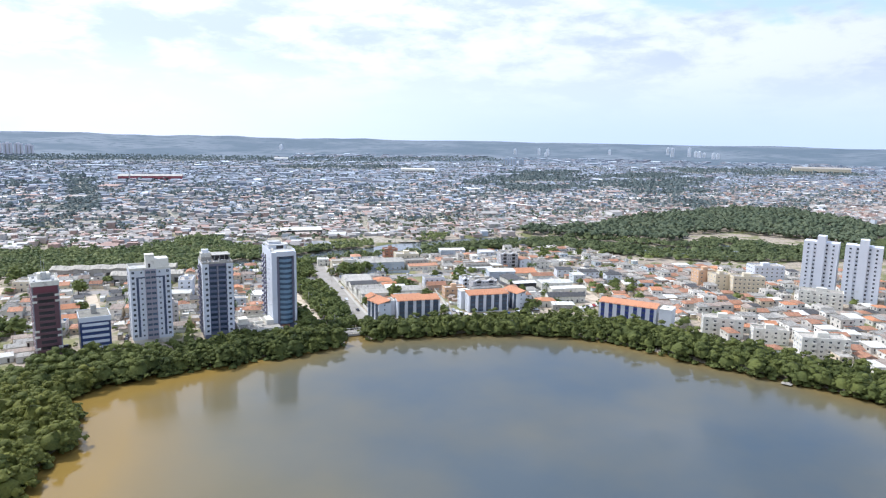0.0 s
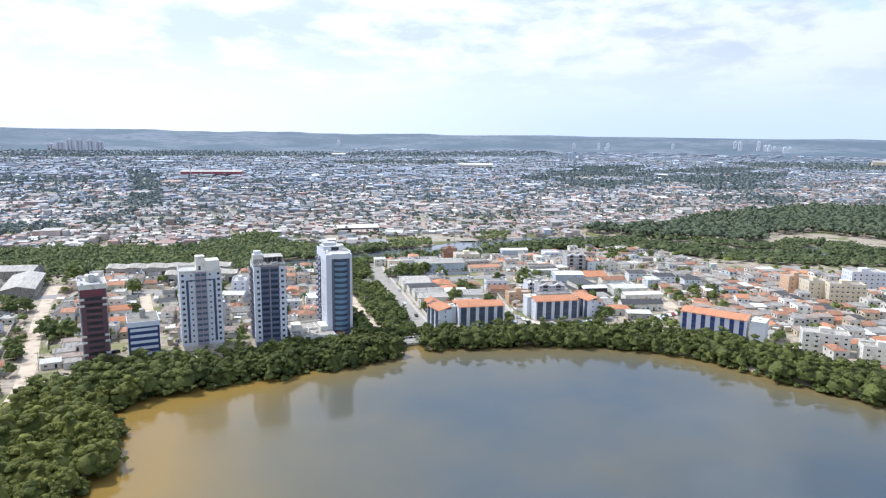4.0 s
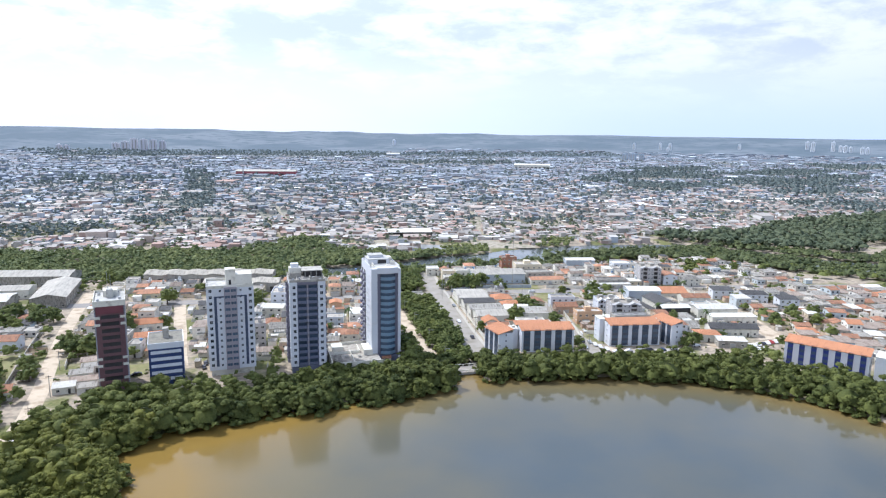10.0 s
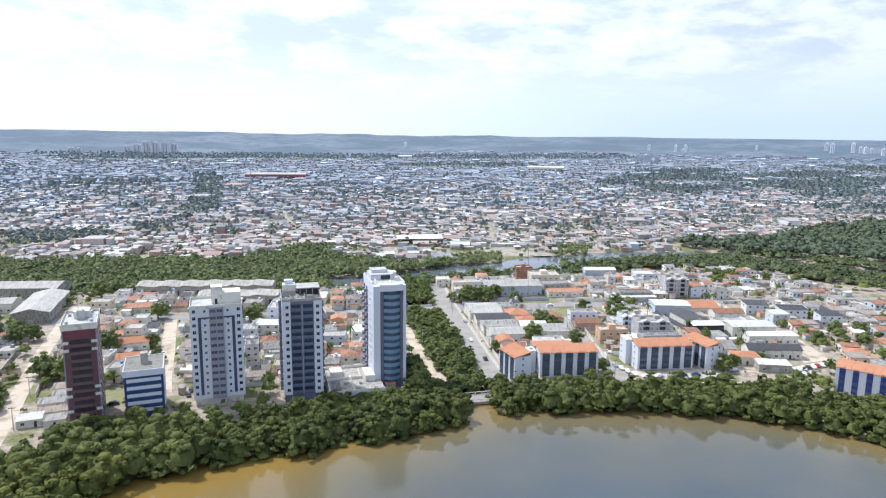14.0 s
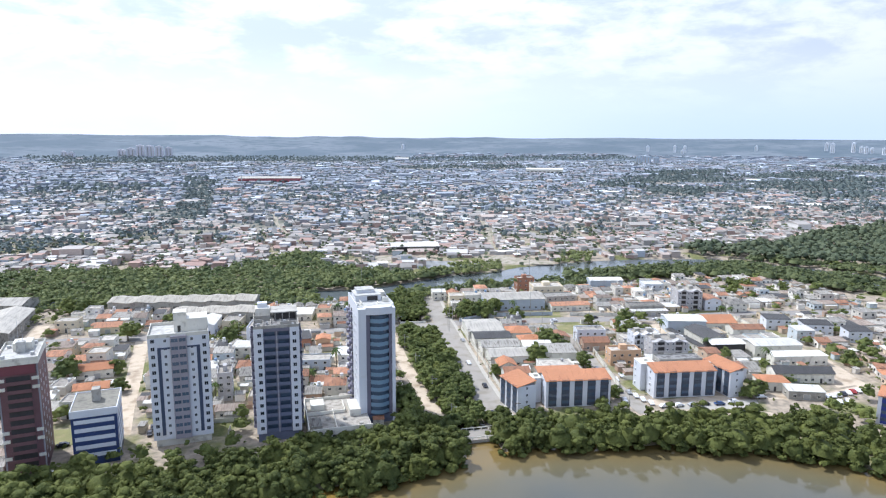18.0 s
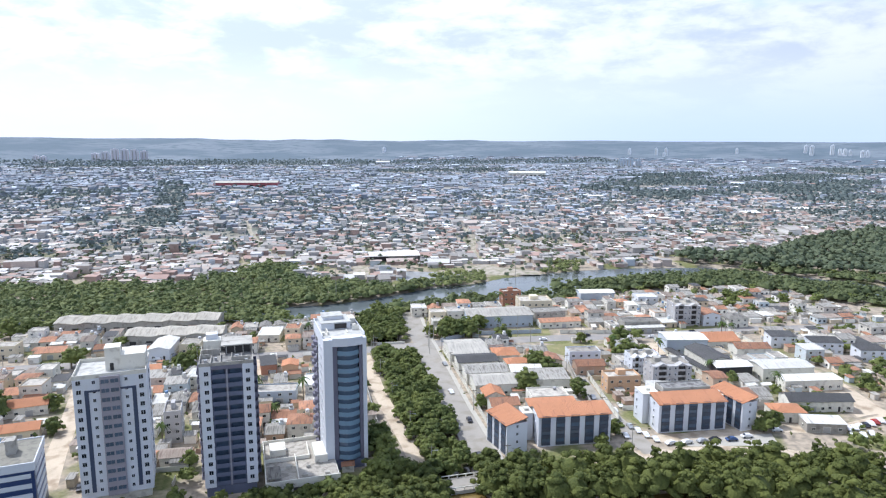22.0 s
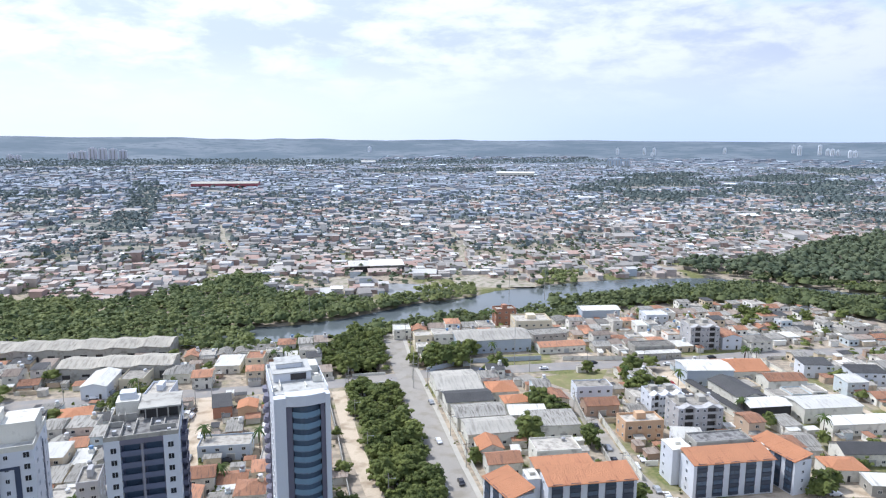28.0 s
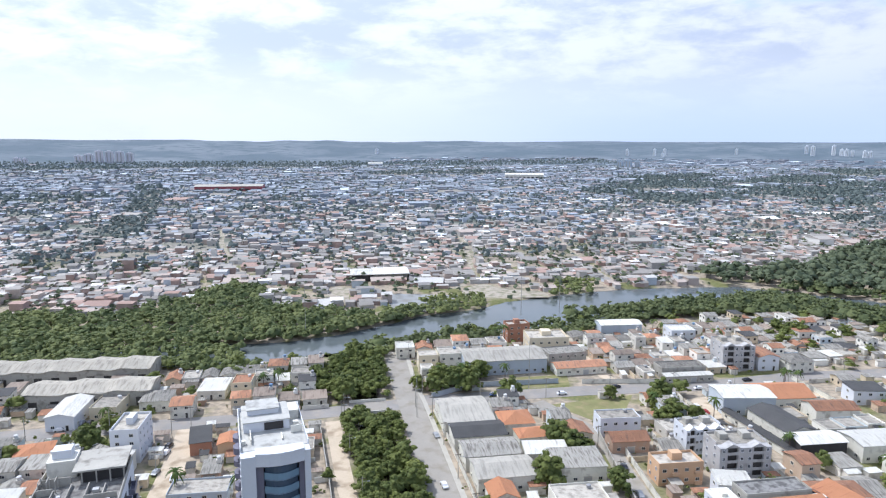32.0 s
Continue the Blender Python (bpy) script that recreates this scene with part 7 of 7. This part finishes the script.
outside = lambda X, Y: (depth_in(RIVER, X, Y) < -4) & np.logical_and.reduce([~inside(p, X, Y) for p in BANK_OPEN[:3]]) & np.logical_and.reduce([line_distance(l, X, Y) > 4.5 for l in TOWN_LANES]) & ~inside(NORTH_L, X, Y) & ~inside(NORTH_R, X, Y)
for poly in (SPIT, BANK_OPEN[3]):
    wood("river_spit_wood", scatter(1600, (60, 240), (245, 335), lambda X, Y: inside(poly, X, Y), 4.6, rng), small, M["mangrove"], "low mangroves on a spit along the far bank", (0.55, 0.95), -0.4)
far_ok = lambda X, Y: (X + 40 > -0.5 * (Y + 300)) & (X + 53 < 1.55 * (Y + 367))
in_park = lambda X, Y: np.logical_or.reduce([inside(p, X, Y) for p in PARKS])
wood("town_trees", scatter(5200, (-420, 700), (285, 500), lambda X, Y: outside(X, Y) & far_ok(X, Y) & ((clump(X, Y) > 1.2) | (np.sin(9.1 * X + 7.7 * Y) > 0.3)), 6.4, rng), speck, M["pond_wood"], "scattered yard trees of the town", (0.5, 1.25), 0)
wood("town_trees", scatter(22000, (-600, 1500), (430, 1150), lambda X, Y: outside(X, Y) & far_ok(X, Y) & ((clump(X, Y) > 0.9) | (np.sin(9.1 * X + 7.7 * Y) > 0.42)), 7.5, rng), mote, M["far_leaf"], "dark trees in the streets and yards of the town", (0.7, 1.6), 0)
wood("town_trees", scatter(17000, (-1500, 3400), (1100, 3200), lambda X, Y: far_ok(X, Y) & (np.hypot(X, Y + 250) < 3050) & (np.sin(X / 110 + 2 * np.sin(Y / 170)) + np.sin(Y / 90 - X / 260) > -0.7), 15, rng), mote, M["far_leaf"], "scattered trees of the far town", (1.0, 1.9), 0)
big_park = lambda X, Y: inside(PARKS[1], X, Y)
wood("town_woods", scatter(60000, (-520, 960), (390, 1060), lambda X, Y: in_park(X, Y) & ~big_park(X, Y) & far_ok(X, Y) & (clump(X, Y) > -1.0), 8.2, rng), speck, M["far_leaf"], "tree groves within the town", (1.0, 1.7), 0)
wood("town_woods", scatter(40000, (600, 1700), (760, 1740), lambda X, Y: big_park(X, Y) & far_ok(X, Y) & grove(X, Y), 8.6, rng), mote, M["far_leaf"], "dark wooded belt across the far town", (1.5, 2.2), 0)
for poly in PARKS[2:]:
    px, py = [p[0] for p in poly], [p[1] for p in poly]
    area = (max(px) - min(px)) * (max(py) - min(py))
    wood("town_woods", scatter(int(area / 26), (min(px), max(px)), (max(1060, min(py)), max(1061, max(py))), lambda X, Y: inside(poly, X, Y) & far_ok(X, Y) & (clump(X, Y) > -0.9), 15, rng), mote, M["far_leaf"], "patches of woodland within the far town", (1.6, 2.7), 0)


# ---- far landmarks ----
def far_tower(x, y, w, h, wall, label):
    z = float(hill(np.array([x]), np.array([y]))[0])
    e = thing("high_rise", x, y, z, -38 if x > 0 else 8, label, "building", "distant towers")
    w, h = 0.8 * w, (0.7 if x > 0 else 0.85) * h
    part("wall", Geo().box(-w / 2, -w / 2, -6, w / 2, w / 2, h), M[wall], e)
    for k in (-1, 1):
        part("window_strip", Geo().box(k * w * .22 - w * .06, -w / 2 - .3, 4, k * w * .22 + w * .06, -w / 2 - .01, h - 4), M["concrete"], e)
    part("roof_block", Geo().box(-w * .2, -w * .2, h, w * .2, w * .2, h + 4), M[wall], e)


for x, y, w, h in ((511, 3511, 18, 36), (1751, 3029, 16, 46), (1874, 2972, 16, 48), (1910, 2936, 18, 51), (1863, 2879, 15, 29), (2258, 2839, 18, 37), (2554, 2699, 19, 54), (2502, 2600, 22, 65),
                   (2596, 2573, 19, 69), (2615, 2545, 19, 44), (2613, 2513, 19, 46), (2631, 2498, 15, 37), (2614, 2411, 18, 42), (2631, 2398, 18, 39)):
    far_tower(x, y, w, h, "far_tower", "distant white high-rise tower on the hillside")
for x, y, w, h in ((-834, 2996, 37, 37), (-789, 2976, 40, 47), (-764, 3037, 38, 59), (-724, 3038, 40, 57), (-683, 3039, 40, 55), (-647, 3064, 38, 46), (-1050, 2939, 27, 27), (-1022, 2941, 27, 24)):
    far_tower(x, y, w, h, "far_blush", "distant rosy-grey apartment tower at the hill's foot")
for x, y, w, h in ((1374, 2403, 28, 40), (1379, 2341, 32, 46), (1443, 2383, 24, 38)):
    far_tower(x, y, w, h, "far_slate", "distant grey-blue apartment tower among trees")


def long_block(x, y, w, d, h, rot, wall, roof, label, name="hall"):
    e = thing(name, x, y, 0, rot, label, "building")
    part("wall", Geo().box(-w / 2, -d / 2, -1, w / 2, d / 2, h), M[wall], e)
    part("roof", Geo().gable(w, d, h, h * .28, 1.0, .4), M[roof], e)
    n = max(3, int(w / 12))
    for k in range(n):
        xx = -w / 2 + w * (k + .5) / n
        part("opening", Geo().box(xx - w / n * .3, -d / 2 - .1, 0.5, xx + w / n * .3, -d / 2 - .01, h * .5), M["shutter"], e)


long_block(-105, 1390, 140, 60, 10, -4, "red_wall", "shed_sheet", "long red-walled hall with pale roof in the town", "arena")
long_block(86, 377, 26, 26, 5.2, -4, "fibre", "white_sheet", "white-roofed shed above the river bank", "shed")
# Dark walls stand in for shade inside the open sides.
long_block(64, 378, 16, 24, 5.0, -4, "shutter", "white_sheet", "open-sided shed with white roof", "shed")
long_block(690, 1700, 110, 40, 12, -20, "offwhite", "white_sheet", "distant long white-roofed hall", "hall")
long_block(2370, 1570, 210, 30, 22, -42, "beige", "slab", "distant long cream housing row", "apartment_row")
long_block(392, 2701, 60, 30, 14, -8, "white", "white_sheet", "distant white hall on the wooded hill", "hall")


def lattice_mast(x, y, h, r, label):
    e = thing("mast", x, y, 0, 20, label, "mast", "masts")
    for k in range(3):
        a = 2.094 * k
        g = Geo()
        vs = []
        for z, q in ((0, r), (h, r * .3)):
            cx, cy, s = q * math.cos(a), q * math.sin(a), .12 + r * .05
            vs += [(cx - s, cy - s, z), (cx + s, cy - s, z), (cx + s, cy + s, z), (cx - s, cy + s, z)]
        part("leg", g.add(vs, [(0, 1, 5, 4), (1, 2, 6, 5), (2, 3, 7, 6), (3, 0, 4, 7), (4, 5, 6, 7)]), M["metal"], e)
    for k in range(int(h / 4)):
        z = 4 * k + 2
        q = r * (1 - .7 * z / h)
        part("ring", Geo().tube(0, 0, z, z + .18, q, q, 3), M["metal"], e)


lattice_mast(-122, 860, 46, 2.0, "red and white lattice radio mast in the town")
lattice_mast(-185, 1293, 30, 3.5, "pale water tower mast beside the arena")


def pole(x, y, h, label, lamp=True, cross=True):
    e = thing("street_pole", x, y, 0, float(rng.uniform(-8, 8)), label, "pole", "street poles")
    part("shaft", Geo().tube(0, 0, -.2, h, .17, .1, 7), M["concrete"], e)
    if cross:
        part("crossarm", Geo().box(-1.1, -.07, h - .8, 1.1, .07, h - .62), M["trunk"], e)
    if lamp:
        part("lamp_arm", Geo().box(0.1, -.04, h - 1.6, 1.8, .04, h - 1.5).box(1.5, -.14, h - 1.72, 2.2, .14, h - 1.56), M["metal"], e)


for line, step, off, h in ((AVENUE, 24, 6.4, 9), (CROSS, 28, 5.0, 9), (STREET, 25, -4.6, 9), (LEFTRD, 32, 4.6, 9), (LANE2, 26, -4.6, 8), (DIRT, 30, 3.4, 8)):
    run = 6.0
    for (x0, y0), (x1, y1) in zip(line, line[1:]):
        seg = math.hypot(x1 - x0, y1 - y0)
        while run < seg:
            t = run / seg
            px, py = x0 + t * (x1 - x0) + off * (y1 - y0) / seg, y0 + t * (y1 - y0) - off * (x1 - x0) / seg
            if float(depth_in(CANAL, np.array([px]), np.array([py]))[0]) < -1 and free(px, py, .4, .4, 0) and -150 < px < 260:
                pole(px, py, h, "grey concrete street pole with lamp arm")
            run += step
        run -= seg
for x, y, h in ((107, 127, 22), (54, 108, 16), (146, 243, 30), (16, 226, 30), (172, 245, 26)):
    pole(x, y, h, "tall slender steel mast above the street", False, False)


# ---- cars ----
def car_meshes():
    prof = [(-2.05, .35), (-2.1, .75), (-1.5, .92), (-.95, 1.42), (.75, 1.45), (1.45, .98), (2.05, .82), (2.12, .4)]
    n = len(prof)
    g = Geo()
    vs = []
    for s in (-1, 1):
        vs += [(x, s * (.84 if z < 1.0 else .66), z) for x, z in prof]
    g.add(vs, [tuple(range(n))[::-1], tuple(range(n, 2 * n))] + [(i, (i + 1) % n, n + (i + 1) % n, n + i) for i in range(n)])
    body = g.mesh("body", M["car"])
    w = Geo()
    for s in (-1, 1):
        w.add([(-1.25, s * .80, .98), (1.2, s * .80, 1.0), (.72, s * .69, 1.36), (-.9, s * .69, 1.34)], [(0, 1, 2, 3) if s < 0 else (3, 2, 1, 0)])
    side = w.mesh("side_window", M["glass"])
    glass = Geo().add([(.8, -.62, 1.45), (1.48, -.74, 1.02), (1.48, .74, 1.02), (.8, .62, 1.45)], [(0, 1, 2, 3)]).mesh("windscreen", M["glass"])
    tyre = Geo().tube(0, 0, -.1, .1, .32, .32, 12).mesh("wheel", M["black"])
    return body, side, glass, tyre


CAR = car_meshes()


def car(x, y, rot, label="small parked car with pale paint", group="parked cars"):
    e = thing("car", x, y, 0.06, rot, label, "car", group)
    part("body", CAR[0], None, e)
    part("side_window", CAR[1], None, e)
    part("windscreen", CAR[2], None, e)
    for sx in (-1.3, 1.3):
        for sy in (-.78, .78):
            part("wheel", CAR[3], None, e, at=pose(sx, sy, .32, 90))


for x, y, r in ((-70, 131, 80), (-67, 130, 80), (-76, 126, 5), (-35, 103, 70), (-35, 98, 75), (-40, 74, 60), (52, 55, 92), (34, 119, 0), (118, 117, 175), (178, 109, 170),
                (109, 7, 80), (110, 3, 80), (111, -1, 80), (112.5, -5, 80), (187, -13, 70), (190, -12.5, 70), (193, -12, 70), (196, -11.5, 70), (199, -11, 70), (106, 9, 80), (103.5, 0, 80),
                (52, 55.5 - 30, 88), (47.5, -3, 92), (-131.5, -52, 95), (-130.5, -59, 95), (-129.5, -68, 98), (-128.5, -75, 98), (115, 26, 80), (121, 48, 78), (57.5, 90, 92), (-28, 70, 85),
                (-27, 112, 85), (-73, 80, 90), (-69, 44, 88), (160, -8, 170), (146, -10, 172), (139, -11, 175), (165, 86, 90), (165, 92, 90), (-20, 57, 5), (-13, 57, 5), (104, 12, 82), (105, 20, 82), (110.5, 22, 82), (105.5, 27, 82), (108, 36, 78), (112, 53, 75), (116, -9, 5), (122, -9.5, 5), (128, -9.8, 5), (133, -10, 175), (184, -18, 60), (188, -18.5, 60), (192, -18, 60), (202, -10, 70), (205, -9.5, 70), (-32, 62, 85), (-36, 84, 75), (-30, 79, 88), (46, 22, 90), (90, 122, 175), (144, 119, 5), (205, 113, 175), (-104, -1, 10), (-77, 3, 100), (-77, 8, 100), (-100, -22, 12)):
    car(x, y, r)


# ---- bridges, jetty, walls ----
def road_bridge():
    e = thing("road_bridge", 37, -19.5, 0, 2, "low concrete bridge where the canal meets the lagoon", "bridge")
    part("deck", Geo().box(-9, -4, -.25, 9, 4, .3), M["concrete_road"], e)
    part("beam", Geo().box(-9, -4.2, -.7, 9, -3.9, -.02), M["concrete"], e)
    for s in (-1, 1):
        for k in range(7):
            part("post", Geo().box(-8.6 + k * 2.8, s * 3.8 - .12, .3, -8.3 + k * 2.8, s * 3.8 + .12, 1.15), M["offwhite"], e)
        part("rail", Geo().box(-8.8, s * 3.8 - .1, 1.15, 8.8, s * 3.8 + .1, 1.4), M["offwhite"], e)
    for x in (-4.2, 4.2):
        part("pier", Geo().box(x - .5, -3.6, -3.2, x + .5, 3.6, -.25), M["concrete"], e)


road_bridge()
b = thing("canal_bridge", 37, 121.5, 0, -3, "pale concrete road bridge over the tree-lined canal", "bridge")
part("deck", Geo().box(-7.5, -6, -.3, 7.5, 6.5, .1), M["concrete_road"], b)
for yy in (-6, 6.2):
    part("parapet", Geo().box(-7.5, yy, .1, 7.5, yy + .3, 1.2), M["offwhite"], b)
j = thing("jetty", 207, -157, 0, 25, "small weathered wooden jetty on the lagoon", "jetty")
for k in range(14):
    part("plank", Geo().box(-2 + k * .8, -.8, -.35, -1.25 + k * .8, .8, -.27), M["slab"], j)
for k in range(4):
    for s in (-.7, .7):
        part("post", Geo().tube(-1.6 + k * 3, s, -3, -.2, .1, .1, 6), M["trunk"], j)
part("platform", Geo().box(-5, -2.2, -.4, -2, 2.2, -.27), M["slab"], j)


def wall_line(pts, h, material, label):
    for (x0, y0), (x1, y1) in zip(pts, pts[1:]):
        n = math.hypot(x1 - x0, y1 - y0)
        a = math.degrees(math.atan2(y1 - y0, x1 - x0))
        e = thing("boundary_wall", x0, y0, 0, a, label, "wall", "boundary walls")
        part("wall", Geo().box(0, -.09, -.2, n, .09, h), material, e)
        part("coping", Geo().box(-.03, -.14, h, n + .03, .14, h + .1), M["concrete"], e)
        for k in range(int(n / 4) + 1):
            part("pier", Geo().box(k * 4 - .15, -.16, -.2, k * 4 + .15, .16, h - .004), material, e)


wall_line([(171, 78), (176, 31)], 2.4, M["offwhite"], "long whitewashed boundary wall beside a yard")
wall_line([(163, 95), (161, 57), (156, 30)], 2.2, M["offwhite"], "long whitewashed boundary wall beside a yard")
wall_line([(57.5, 12), (58.5, 44)], 2.0, M["offwhite"], "white forecourt wall along the avenue")
wall_line([(59, 46), (61, 88), (61.5, 111)], 2.0, M["offwhite"], "white forecourt wall along the avenue")
wall_line([(64, 126), (84, 134), (122, 130)], 2.2, M["paleblue"], "pale painted wall along the cross street")
wall_line([(132, 127), (168, 119)], 2.0, M["offwhite"], "white wall along the cross street")
wall_line([(108, 14), (117, 60), (122, 82)], 2.2, M["offwhite"], "white garden wall along the side street")
wall_line([(100, 12), (110, 58), (118, 88)], 2.0, M["concrete"], "grey garden wall along the side street")
wall_line([(-152, -8), (-160, 38), (-166, 75)], 2.2, M["concrete"], "grey lot wall along the sandy road")
wall_line([(-136, 12), (-146, 60), (-151, 90)], 2.0, M["offwhite"], "whitewashed wall along the sandy road")
wall_line([(17, 6), (17.5, 60), (17, 108)], 2.2, M["concrete"], "grey garden wall along the dirt track")
wall_line([(-75, 16), (-76.5, 60), (-75, 118)], 2.0, M["wall"], "plastered garden wall along the lane")
wall_line([(-66.5, 16), (-67.5, 60), (-66.5, 118)], 2.0, M["wall"], "plastered garden wall along the lane")
wall_line([(226, 110), (217, 34)], 2.0, M["offwhite"], "pale wall along the open lot")

g = new("grass_field", Geo().prism([(-206, -8), (-153, -6), (-163, 36), (-210, 38)], -.06, .05).mesh("grass_field", M["grass"]))
tagged(g, "walled green grass field beside the sandy road", "field", kind="structure")
